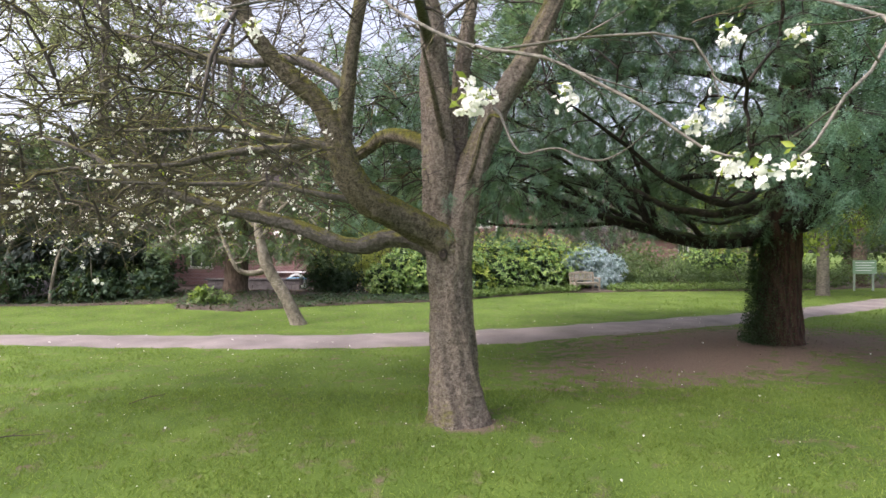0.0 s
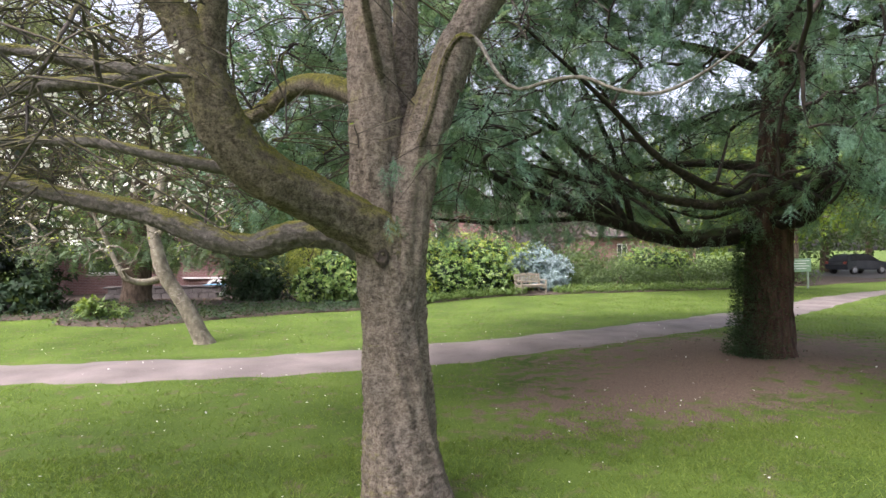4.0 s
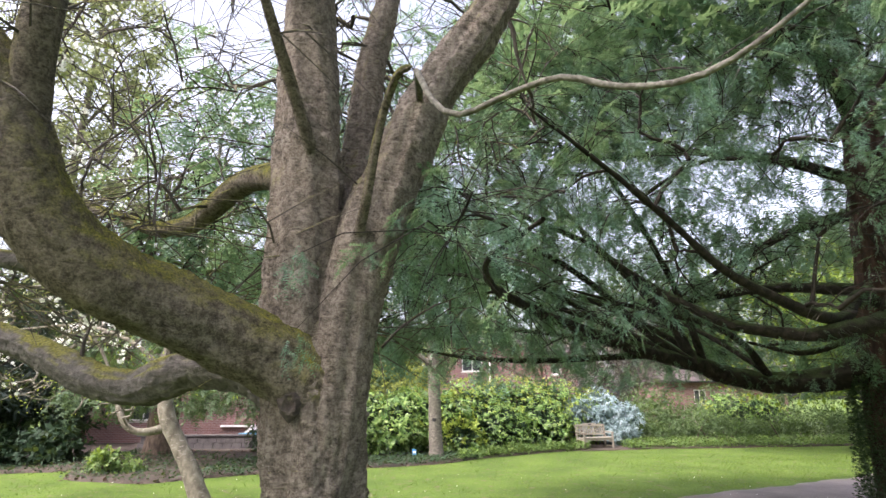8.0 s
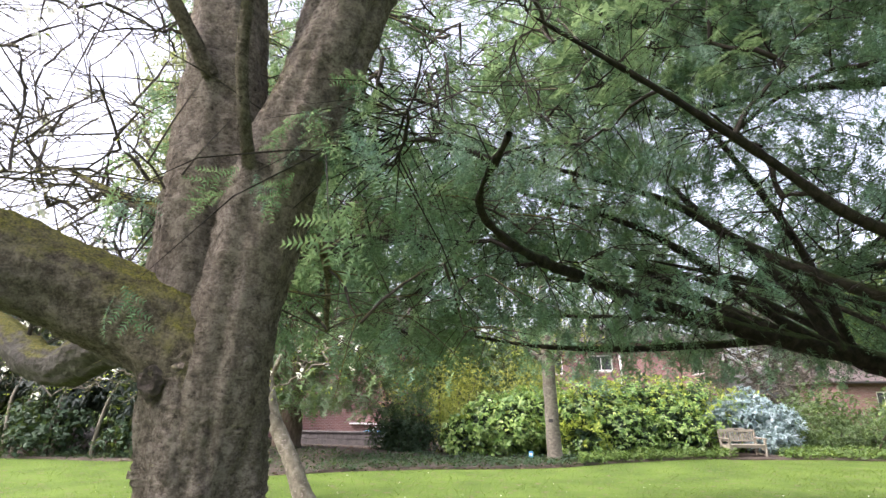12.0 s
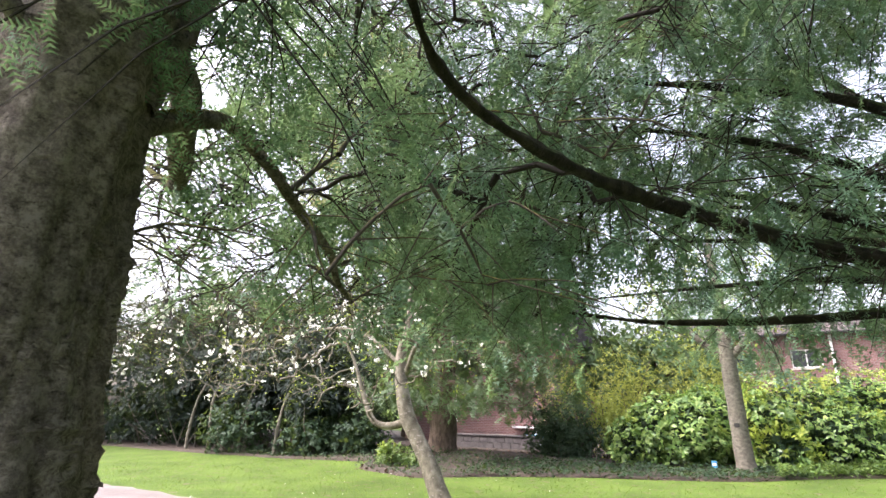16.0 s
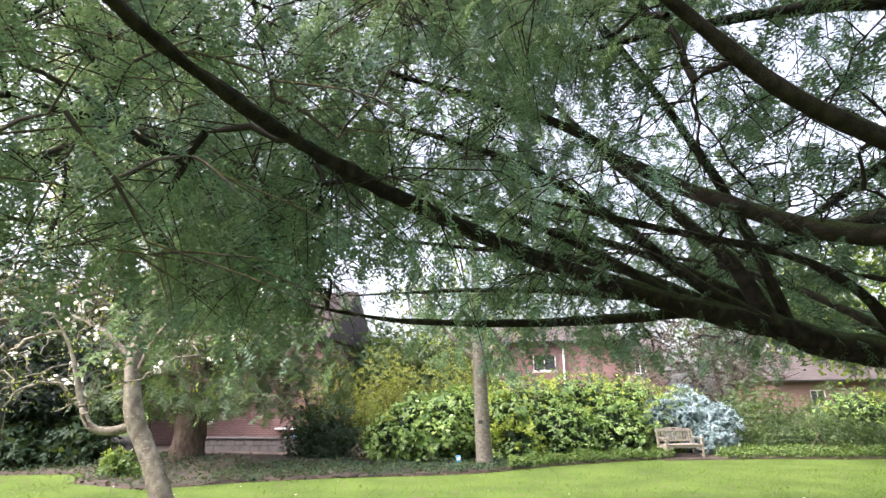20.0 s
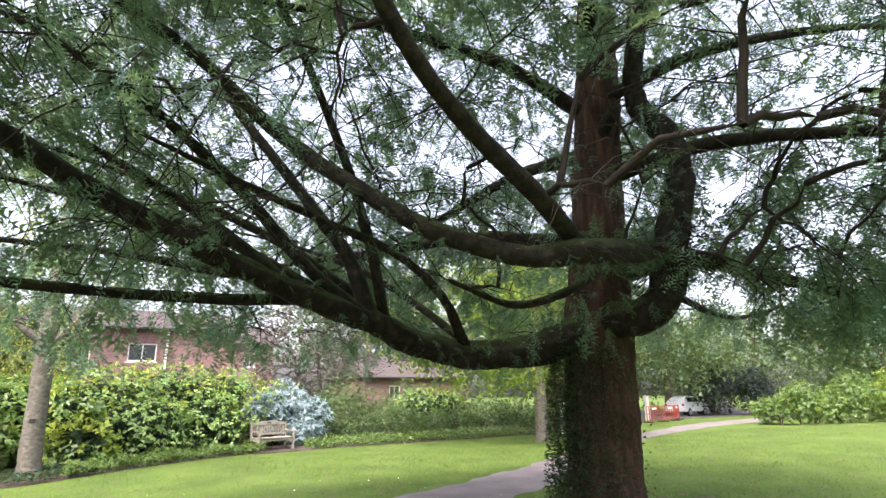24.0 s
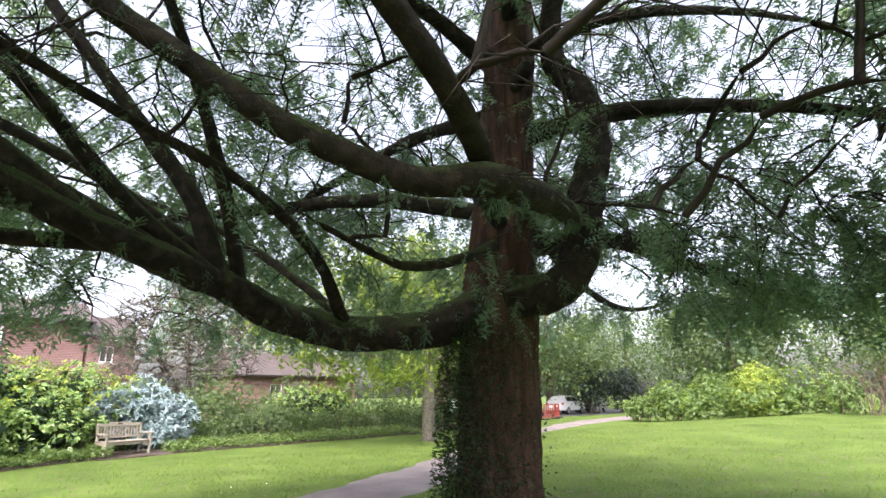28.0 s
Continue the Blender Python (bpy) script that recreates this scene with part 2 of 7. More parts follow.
def ground_mat():
    """Lawn with worn brown patches, bare red-brown soil under the yew, thin grass round the trunks, leaf litter in the bed."""
    m, nd, ln, bs = nodes_of("lawn")
    tc = nd.new("ShaderNodeTexCoord")
    big, mid, fine = (nd.new("ShaderNodeTexNoise") for _ in range(3))
    for n, s, d in ((big, 0.7, 4), (mid, 4.5, 5), (fine, 55, 5)):
        n.inputs["Scale"].default_value, n.inputs["Detail"].default_value = s, d
        ln.new(tc.outputs["Object"], n.inputs["Vector"])
    g = ramp(nd, [(0.3, (0.036, 0.064, 0.012)), (0.5, (0.078, 0.13, 0.022)), (0.72, (0.14, 0.2, 0.04))])
    s1 = nd.new("ShaderNodeMath")
    s1.operation = "MULTIPLY_ADD"
    s1.inputs[1].default_value = 0.5
    h = nd.new("ShaderNodeMath")
    h.operation = "MULTIPLY"
    h.inputs[1].default_value = 0.5
    ln.new(fine.outputs["Fac"], h.inputs[0])
    ln.new(big.outputs["Fac"], s1.inputs[0])
    ln.new(h.outputs[0], s1.inputs[2])
    ln.new(s1.outputs[0], g.inputs["Fac"])
    soil = ramp(nd, [(0.3, (0.088, 0.064, 0.049)), (0.55, (0.165, 0.122, 0.097)), (0.8, (0.245, 0.187, 0.15))])
    ln.new(fine.outputs["Fac"], soil.inputs["Fac"])

    def near(cx, cy, rx, ry, turn=0.0):
        mp, ve = nd.new("ShaderNodeMapping"), nd.new("ShaderNodeVectorMath")
        mp.vector_type = "TEXTURE"
        mp.inputs["Location"].default_value = (cx, cy, 0)
        mp.inputs["Rotation"].default_value = (0, 0, turn)
        mp.inputs["Scale"].default_value = (rx, ry, 1e6)
        ln.new(tc.outputs["Object"], mp.inputs["Vector"])
        ve.operation = "LENGTH"
        ln.new(mp.outputs["Vector"], ve.inputs[0])
        inv = nd.new("ShaderNodeMath")
        inv.operation = "SUBTRACT"
        inv.inputs[0].default_value = 1.0
        inv.use_clamp = True
        ln.new(ve.outputs["Value"], inv.inputs[1])
        return inv.outputs[0]

    def bigger(a, b):
        mx = nd.new("ShaderNodeMath")
        mx.operation = "MAXIMUM"
        ln.new(a, mx.inputs[0])
        ln.new(b, mx.inputs[1])
        return mx.outputs[0]

    f = near(6.0, 10.3, 5.6, 3.0, radians(20))
    for spot in ((4.2, 9.0, 4.2, 2.2, 0.5), (7.2, 26.0, 3.0, 1.9, 0.3), (0.3, 5.55, 0.55, 0.5, 0.0)):
        f = bigger(f, near(*spot))
    tot = nd.new("ShaderNodeMath")
    tot.operation = "MULTIPLY_ADD"
    tot.inputs[1].default_value = 0.75
    ln.new(f, tot.inputs[0])
    ms = nd.new("ShaderNodeMath")
    ms.operation = "MULTIPLY_ADD"
    ms.inputs[1].default_value, ms.inputs[2].default_value = 1.5, -0.4
    ln.new(mid.outputs["Fac"], ms.inputs[0])
    ln.new(ms.outputs[0], tot.inputs[2])
    fr = ramp(nd, [(0.45, (0, 0, 0)), (0.72, (1, 1, 1))])
    ln.new(tot.outputs[0], fr.inputs["Fac"])
    mx = nd.new("ShaderNodeMix")
    mx.data_type = "RGBA"
    ln.new(fr.outputs["Color"], mx.inputs["Factor"])
    ln.new(g.outputs["Color"], mx.inputs["A"])
    ln.new(soil.outputs["Color"], mx.inputs["B"])
    ln.new(mx.outputs["Result"], bs.inputs["Base Color"])
    bs.inputs["Roughness"].default_value = 0.9
    bs.inputs["Specular IOR Level"].default_value = 0.15
    bp = nd.new("ShaderNodeBump")
    bp.inputs["Strength"].default_value, bp.inputs["Distance"].default_value = 0.6, 0.03
    ln.new(fine.outputs["Fac"], bp.inputs["Height"])
    ln.new(bp.outputs["Normal"], bs.inputs["Normal"])
    return m


def brick_mat():
    m, nd, ln, bs = nodes_of("red_brick")
    tc, mp = nd.new("ShaderNodeTexCoord"), nd.new("ShaderNodeMapping")
    mp.inputs["Rotation"].default_value = (radians(90), 0, 0)
    ln.new(tc.outputs["Object"], mp.inputs["Vector"])
    b = nd.new("ShaderNodeTexBrick")
    for k, v in (("Color1", (0.2, 0.1, 0.09, 1)), ("Color2", (0.155, 0.08, 0.073, 1)), ("Mortar", (0.3, 0.24, 0.225, 1)), ("Scale", 1.0), ("Mortar Size", 0.008), ("Brick Width", 0.225), ("Row Height", 0.075)):
        b.inputs[k].default_value = v
    ln.new(mp.outputs["Vector"], b.inputs["Vector"])
    n = nd.new("ShaderNodeTexNoise")
    n.inputs["Scale"].default_value = 0.8
    ln.new(tc.outputs["Object"], n.inputs["Vector"])
    hs, mr = nd.new("ShaderNodeHueSaturation"), nd.new("ShaderNodeMapRange")
    mr.inputs["To Min"].default_value, mr.inputs["To Max"].default_value = 0.6, 1.4
    ln.new(n.outputs["Fac"], mr.inputs["Value"])
    ln.new(mr.outputs[0], hs.inputs["Value"])
    ln.new(b.outputs["Color"], hs.inputs["Color"])
    ln.new(hs.outputs["Color"], bs.inputs["Base Color"])
    bs.inputs["Roughness"].default_value = 0.9
    return m


CHERRY = cherry_bark("cherry_bark", [(0.39, (0.05, 0.043, 0.034)), (0.5, (0.175, 0.149, 0.122)), (0.6, (0.36, 0.322, 0.272))], moss=0.28, marks=0.9)
CHERRY_LIMB = cherry_bark("mossy_cherry_bark", [(0.4, (0.032, 0.028, 0.02)), (0.5, (0.125, 0.109, 0.08)), (0.6, (0.28, 0.25, 0.195))], moss=0.64, marks=0.5)
PALE_TWIG = bark_mat("pale_cherry_twig", [(0.3, (0.045, 0.042, 0.034)), (0.5, (0.1, 0.096, 0.08)), (0.7, (0.18, 0.175, 0.15))], stretch=(1, 1, 1), scale=40, bump=0.4)
TWIG = bark_mat("cherry_twig_bark", [(0.3, (0.032, 0.027, 0.025)), (0.6, (0.092, 0.08, 0.075))], moss=0.1, stretch=(1, 1, 1), bump=0.3)
YEW = bark_mat("yew_bark", [(0.3, (0.012, 0.0065, 0.005)), (0.5, (0.045, 0.025, 0.019)), (0.7, (0.11, 0.066, 0.05))], stretch=(1, 1, 0.12), scale=18)
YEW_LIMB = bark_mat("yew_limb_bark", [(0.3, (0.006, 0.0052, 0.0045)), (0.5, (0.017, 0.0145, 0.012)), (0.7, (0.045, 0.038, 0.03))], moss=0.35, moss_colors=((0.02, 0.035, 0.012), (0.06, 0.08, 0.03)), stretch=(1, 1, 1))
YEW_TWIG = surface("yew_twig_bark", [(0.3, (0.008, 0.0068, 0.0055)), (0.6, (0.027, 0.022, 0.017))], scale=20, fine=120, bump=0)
PALE_BARK = bark_mat("lichened_bark", [(0.3, (0.055, 0.047, 0.036)), (0.5, (0.14, 0.127, 0.095)), (0.68, (0.25, 0.235, 0.185))], pale_spots=0.8, stretch=(1, 1, 0.6), scale=9)
GREY_BARK = bark_mat("grey_bark", [(0.3, (0.055, 0.05, 0.039)), (0.5, (0.125, 0.115, 0.092)), (0.7, (0.2, 0.186, 0.152))], stretch=(1, 1, 1.5), scale=12)
LOW_BARK = bark_mat("smooth_grey_cherry_bark", [(0.3, (0.032, 0.03, 0.027)), (0.5, (0.075, 0.07, 0.064)), (0.7, (0.13, 0.122, 0.112))], moss=0.08, stretch=(1, 1, 1), scale=30, pale_spots=0.2, bump=0.7)
DARK_BARK = bark_mat("dark_bark", [(0.3, (0.03, 0.022, 0.018)), (0.5, (0.09, 0.066, 0.05)), (0.7, (0.17, 0.13, 0.1))], stretch=(1, 1, 0.3))
YEW_LEAF = leaf_mat("yew_needles", [(0.0, (0.013, 0.033, 0.027)), (0.35, (0.05, 0.12, 0.093)), (0.68, (0.115, 0.232, 0.17)), (1.0, (0.235, 0.365, 0.24))], rough=0.45, spec=0.4, through_light=0.42, tint=(0.37, 0.5, 0.145))
BLOSSOM = leaf_mat("white_blossom", [(0.0, (0.72, 0.74, 0.66)), (0.6, (0.85, 0.85, 0.82))], rough=0.6, through_light=0.4, tint=(0.85, 0.88, 0.75))
YOUNG_LEAF = leaf_mat("young_cherry_leaf", [(0.0, (0.12, 0.2, 0.03)), (1.0, (0.3, 0.36, 0.06))], tint=(0.5, 0.6, 0.08))
LAUREL = leaf_mat("laurel_leaf", [(0.0, (0.026, 0.07, 0.02)), (0.4, (0.135, 0.25, 0.066)), (0.75, (0.275, 0.41, 0.11)), (1.0, (0.45, 0.53, 0.17))], rough=0.27, spec=0.6, through_light=0.25)
LAUREL_NEW = leaf_mat("new_laurel_leaf", [(0.0, (0.11, 0.19, 0.03)), (0.5, (0.26, 0.36, 0.055)), (1.0, (0.46, 0.5, 0.1))], rough=0.42, spec=0.35, tint=(0.55, 0.6, 0.08))
BLUE_LEAF = leaf_mat("blue_grey_leaf", [(0.0, (0.07, 0.13, 0.12)), (0.5, (0.22, 0.31, 0.32)), (1.0, (0.45, 0.53, 0.57))], rough=0.4, spec=0.5, through_light=0.2, tint=(0.25, 0.4, 0.3))
SHRUB = leaf_mat("shrub_leaf", [(0.0, (0.035, 0.075, 0.022)), (0.5, (0.1, 0.175, 0.05)), (1.0, (0.22, 0.3, 0.09))], rough=0.42, spec=0.45)
BRIGHT = leaf_mat("fresh_spring_leaf", [(0.0, (0.08, 0.15, 0.02)), (0.5, (0.15, 0.24, 0.035)), (1.0, (0.25, 0.31, 0.06))], rough=0.5, through_light=0.4, tint=(0.4, 0.5, 0.06))
PALE_LEAF = leaf_mat("pale_feathery_leaf", [(0.0, (0.1, 0.13, 0.06)), (0.5, (0.2, 0.24, 0.11)), (1.0, (0.32, 0.36, 0.18))], rough=0.6, through_light=0.4, tint=(0.45, 0.5, 0.2))
FEATHERY = leaf_mat("yellow_feathery_leaf", [(0.0, (0.1, 0.13, 0.025)), (0.5, (0.22, 0.27, 0.055)), (1.0, (0.4, 0.43, 0.12))], rough=0.5, through_light=0.45, tint=(0.5, 0.55, 0.1))
FAR_LEAF = leaf_mat("dull_green_leaf", [(0.0, (0.022, 0.045, 0.02)), (0.5, (0.058, 0.1, 0.042)), (1.0, (0.125, 0.18, 0.08))], rough=0.5, through_light=0.3)
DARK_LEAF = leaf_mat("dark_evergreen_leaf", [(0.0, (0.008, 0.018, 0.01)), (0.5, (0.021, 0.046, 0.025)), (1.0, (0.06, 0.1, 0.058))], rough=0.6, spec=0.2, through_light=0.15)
CONIFER = leaf_mat("grey_green_conifer", [(0.0, (0.03, 0.06, 0.03)), (0.5, (0.065, 0.11, 0.055)), (1.0, (0.12, 0.17, 0.09))], rough=0.6, through_light=0.2)
GREY_LEAF = leaf_mat("grey_evergreen_leaf", [(0.0, (0.005, 0.01, 0.009)), (0.5, (0.015, 0.026, 0.024)), (1.0, (0.05, 0.066, 0.064))], rough=0.6, spec=0.2, through_light=0.15)
GRASS = leaf_mat("grass_blades", [(0.0, (0.056, 0.086, 0.018)), (0.5, (0.115, 0.168, 0.034)), (1.0, (0.23, 0.28, 0.08))], rough=0.55, spec=0.25, through_light=0.35, tint=(0.3, 0.5, 0.05), patch=1.8)
PETAL = leaf_mat("fallen_petals", [(0.0, (0.7, 0.68, 0.66)), (1.0, (0.85, 0.84, 0.82))], through_light=0.2)
LITTER = leaf_mat("leaf_litter", [(0.0, (0.04, 0.028, 0.02)), (0.5, (0.1, 0.07, 0.052)), (1.0, (0.2, 0.145, 0.11))], rough=0.8, through_light=0.1, tint=(0.2, 0.12, 0.05))
KNOT = bark_mat("dark_knot_bark", [(0.3, (0.012, 0.01, 0.009)), (0.5, (0.04, 0.033, 0.027)), (0.7, (0.11, 0.092, 0.074))], stretch=(1, 1, 1), scale=30, bump=0.8)
LAWN = ground_mat()
GRAVEL = surface("gravel_path", [(0.3, (0.092, 0.078, 0.074)), (0.5, (0.158, 0.136, 0.13)), (0.7, (0.23, 0.2, 0.193))], scale=1.2, fine=130, rough=0.9, bump=0.5, dist=0.012)
SOIL = surface("bed_soil", [(0.3, (0.028, 0.022, 0.018)), (0.6, (0.075, 0.058, 0.047))], scale=3, fine=60, bump=0.8, dist=0.03)
TEAK = surface("weathered_teak", [(0.3, (0.15, 0.135, 0.105)), (0.5, (0.24, 0.218, 0.175)), (0.7, (0.33, 0.3, 0.245))], scale=6, fine=80, stretch=(1, 6, 6), rough=0.75, bump=0.2, dist=0.003, vary=0.15)
BRICK = brick_mat()
SLATE = surface("roof_slate", [(0.3, (0.05, 0.043, 0.042)), (0.6, (0.1, 0.085, 0.082))], scale=2, fine=12, stretch=(1, 1, 4), rough=0.9, spec=0.1)
WHITE = surface("white_paint", [(0.3, (0.7, 0.7, 0.68)), (0.6, (0.82, 0.82, 0.8))], scale=3, fine=40, rough=0.5, bump=0.05)
STONE = surface("pale_stone", [(0.3, (0.35, 0.32, 0.28)), (0.6, (0.5, 0.47, 0.42))], scale=4, fine=50)
DARK_STONE = surface("dark_stone", [(0.3, (0.05, 0.046, 0.048)), (0.6, (0.12, 0.11, 0.11))], scale=5, fine=50)
SIGN_GREEN = surface("sign_green_paint", [(0.3, (0.16, 0.27, 0.17)), (0.6, (0.22, 0.34, 0.22))], scale=3, fine=40, rough=0.5, bump=0.05)
GREY_PAINT = surface("grey_green_paint", [(0.3, (0.2, 0.25, 0.2)), (0.6, (0.3, 0.36, 0.3))], scale=5, fine=50, rough=0.5, bump=0.05)
RED = surface("red_plastic", [(0.3, (0.2, 0.03, 0.025)), (0.6, (0.3, 0.06, 0.045))], scale=3, fine=30, rough=0.45, bump=0.03)
BLUE = surface("blue_plastic", [(0.3, (0.06, 0.25, 0.42)), (0.6, (0.1, 0.35, 0.55))], scale=3, fine=30, rough=0.4, bump=0.03)
BLACK = surface("black_rubber", [(0.3, (0.012, 0.012, 0.013)), (0.6, (0.03, 0.03, 0.03))], scale=6, fine=50, rough=0.6)
CAR_WHITE = surface("white_car_paint", [(0.3, (0.5, 0.53, 0.57)), (0.6, (0.6, 0.63, 0.67))], scale=1, fine=10, rough=0.2, bump=0, spec=0.5)
CAR_GREY = surface("silver_car_paint", [(0.3, (0.3, 0.32, 0.35)), (0.6, (0.4, 0.42, 0.45))], scale=1, fine=10, rough=0.25, bump=0, metal=0.5)
CAR_DARK = surface("dark_car_paint", [(0.3, (0.02, 0.022, 0.03)), (0.6, (0.04, 0.045, 0.055))], scale=1, fine=10, rough=0.2, bump=0, spec=0.5)
GLASS = surface("dark_window_glass", [(0.3, (0.03, 0.035, 0.04)), (0.6, (0.06, 0.065, 0.07))], scale=0.6, fine=3, rough=0.06, bump=0, spec=0.8)

# ---- mesh helpers ----


def mesh_of(name, V, F, smooth=False):
    V, F = np.asarray(V, np.float32).reshape(-1, 3), np.asarray(F, np.int32)
    n, k = F.shape
    me = bpy.data.meshes.new(name)
    me.vertices.add(len(V))
    me.vertices.foreach_set("co", V.ravel())
    me.loops.add(n * k)
    me.loops.foreach_set("vertex_index", F.ravel())
    me.polygons.add(n)
    me.polygons.foreach_set("loop_start", np.arange(0, n * k, k, dtype=np.int32))
    if smooth:
        me.polygons.foreach_set("use_smooth", np.ones(n, bool))
    me.update(calc_edges=True)
    return me


def piece(name, VF, material, parent=None, label="", smooth=False, kind=""):
    """One mesh object from vertex and face arrays."""
    me = mesh_of(name, *VF, smooth=smooth)
    me.materials.append(material)
    ob = new(name, me)
    if parent:
        ob.parent = parent
    return tagged(ob, label=label, kind=kind)


def part(name, bm, material, parent=None, label=""):
    me = bpy.data.meshes.new(name)
    bm.to_mesh(me)
    bm.free()
    me.materials.append(material)
    ob = new(name, me)
    if parent:
        ob.parent = parent
    return tagged(ob, label=label)


def thing(name, label, category, group="", kind="", at=None):
    ob = tagged(new(name), label, category, group, kind)
    if at is not None:
        ob.matrix_world = at
    return ob


def box(x0, x1, y0, y1, z0, z1, bevel=0.0, m=None):
    bm = bmesh.new()
    bmesh.ops.create_cube(bm, size=1, matrix=Matrix.Translation(((x0 + x1) / 2, (y0 + y1) / 2, (z0 + z1) / 2)) @ Matrix.Diagonal((x1 - x0, y1 - y0, z1 - z0, 1)))
    if bevel:
        bmesh.ops.bevel(bm, geom=bm.edges[:], offset=bevel, segments=2, affect="EDGES", profile=0.6)
    if m is not None:
        bm.transform(m)
    return bm


def joined(*bms):
    out = bmesh.new()
    for b in bms:
        me = bpy.data.meshes.new("t")
        b.to_mesh(me)
        b.free()
        out.from_mesh(me)
        bpy.data.meshes.remove(me)
    return out


def join_vf(items):
    Vs, Fs, k = [], [], 0
    for V, F in items:
        Vs.append(V)
        Fs.append(F + k)
        k += len(V)
    return np.concatenate(Vs), np.concatenate(Fs)


def spline(P, step):
    """Catmull-Rom through the rows of P (all columns), about step apart in xyz."""
    P = np.asarray(P, float)
    Q = np.vstack([2 * P[0] - P[1], P, 2 * P[-1] - P[-2]])
    out = []
    for i in range(len(P) - 1):
        a, b, c, d = Q[i:i + 4]
        n = max(2, int(np.linalg.norm(c[:3] - b[:3]) / step) + 1)
        u = np.linspace(0, 1, n, endpoint=False)[:, None]
        out.append(0.5 * (2 * b + (c - a) * u + (2 * a - 5 * b + 4 * c - d) * u ** 2 + (3 * b - a - 3 * c + d) * u ** 3))
    out.append(P[-1:])
    return np.concatenate(out)


def tube(P, sides=8, ridges=0.0, lumps=0.0, seed=0.0, tip=True):
    """A tapered stem along rows of x, y, z, radius; ridges run along it, lumps swell it."""
    P = np.asarray(P, float)
    n = len(P)
    T = np.gradient(P[:, :3], axis=0)
    T /= np.linalg.norm(T, axis=1)[:, None] + 1e-9
    up = np.array([0.31, 0.95, 0.05]) if abs(T[0, 2]) > 0.7 else np.array([0, 0, 1.0])
    X = np.cross(up, T)
    X /= np.linalg.norm(X, axis=1)[:, None] + 1e-9
    Y = np.cross(T, X)
    a = np.linspace(0, 2 * np.pi, sides, endpoint=False)
    s = np.concatenate([[0], np.cumsum(np.linalg.norm(np.diff(P[:, :3], axis=0), axis=1))])
    R = np.repeat(P[:, 3:4], sides, axis=1)
    if ridges:
        tw = a[None] + 0.35 * np.sin(s[:, None] * 1.7 + seed)
        R = R * (1 + ridges * (np.sin(tw * 5 + seed) * 0.6 + np.sin(tw * 9 + 2.1 * seed + 0.8 * np.sin(s[:, None] * 3)) * 0.5 + np.sin(tw * 15 + s[:, None] * 4) * 0.3))
    if lumps:
        R = R * (1 + lumps * (np.sin(s[:, None] * 9 + seed + 2 * np.cos(a[None] + seed)) * 0.5 + np.sin(s[:, None] * 23 + 3 * np.sin(a[None] * 2 + seed)) * 0.35))
    if tip:
        R[-1] *= 0.15
    V = P[:, None, :3] + R[..., None] * (np.cos(a)[None, :, None] * X[:, None] + np.sin(a)[None, :, None] * Y[:, None])
    i = np.arange(n - 1)[:, None] * sides
    j = np.arange(sides)[None]
    k = (j + 1) % sides
    F = np.stack([i + j, i + k, i + sides + k, i + sides + j], -1).reshape(-1, 4)
    return V.reshape(-1, 3), F


def barked(VF, P, amp, scale, seed):
    """Pushes a stem's skin in and out: plates and wrinkles of bark."""
    V, F = VF
    V = np.array(V)
    n = len(P)
    C = np.repeat(np.asarray(P)[:, :3], len(V) // n, axis=0)
    D = V - C
    D /= np.linalg.norm(D, axis=1)[:, None] + 1e-9
    sx, sy, sz = scale
    h = np.array([abs(noise.noise(Vector((v[0] * sx + seed, v[1] * sy, v[2] * sz)))) + 0.5 * noise.noise(Vector((v[0] * sx * 2.6, v[1] * sy * 2.6, v[2] * sz * 2.2 + seed))) + 0.9 * noise.noise(Vector((v[0] * 5, v[1] * 5, v[2] * 3 + seed))) for v in V])
    return V + D * (h * amp)[:, None], F


def limb(name, P, material, parent, sides=14, step=0.05, ridges=0.05, lumps=0.06, label="", bark=0.0, bark_scale=(22, 22, 34)):
    S = spline(P, step)
    VF = tube(S, sides, ridges, lumps, seed=float(len(P)) + P[0][0])
    if bark:
        VF = barked(VF, S, bark, bark_scale, 3.1 * P[0][0])
    return piece(name, VF, material, parent, label, smooth=True)


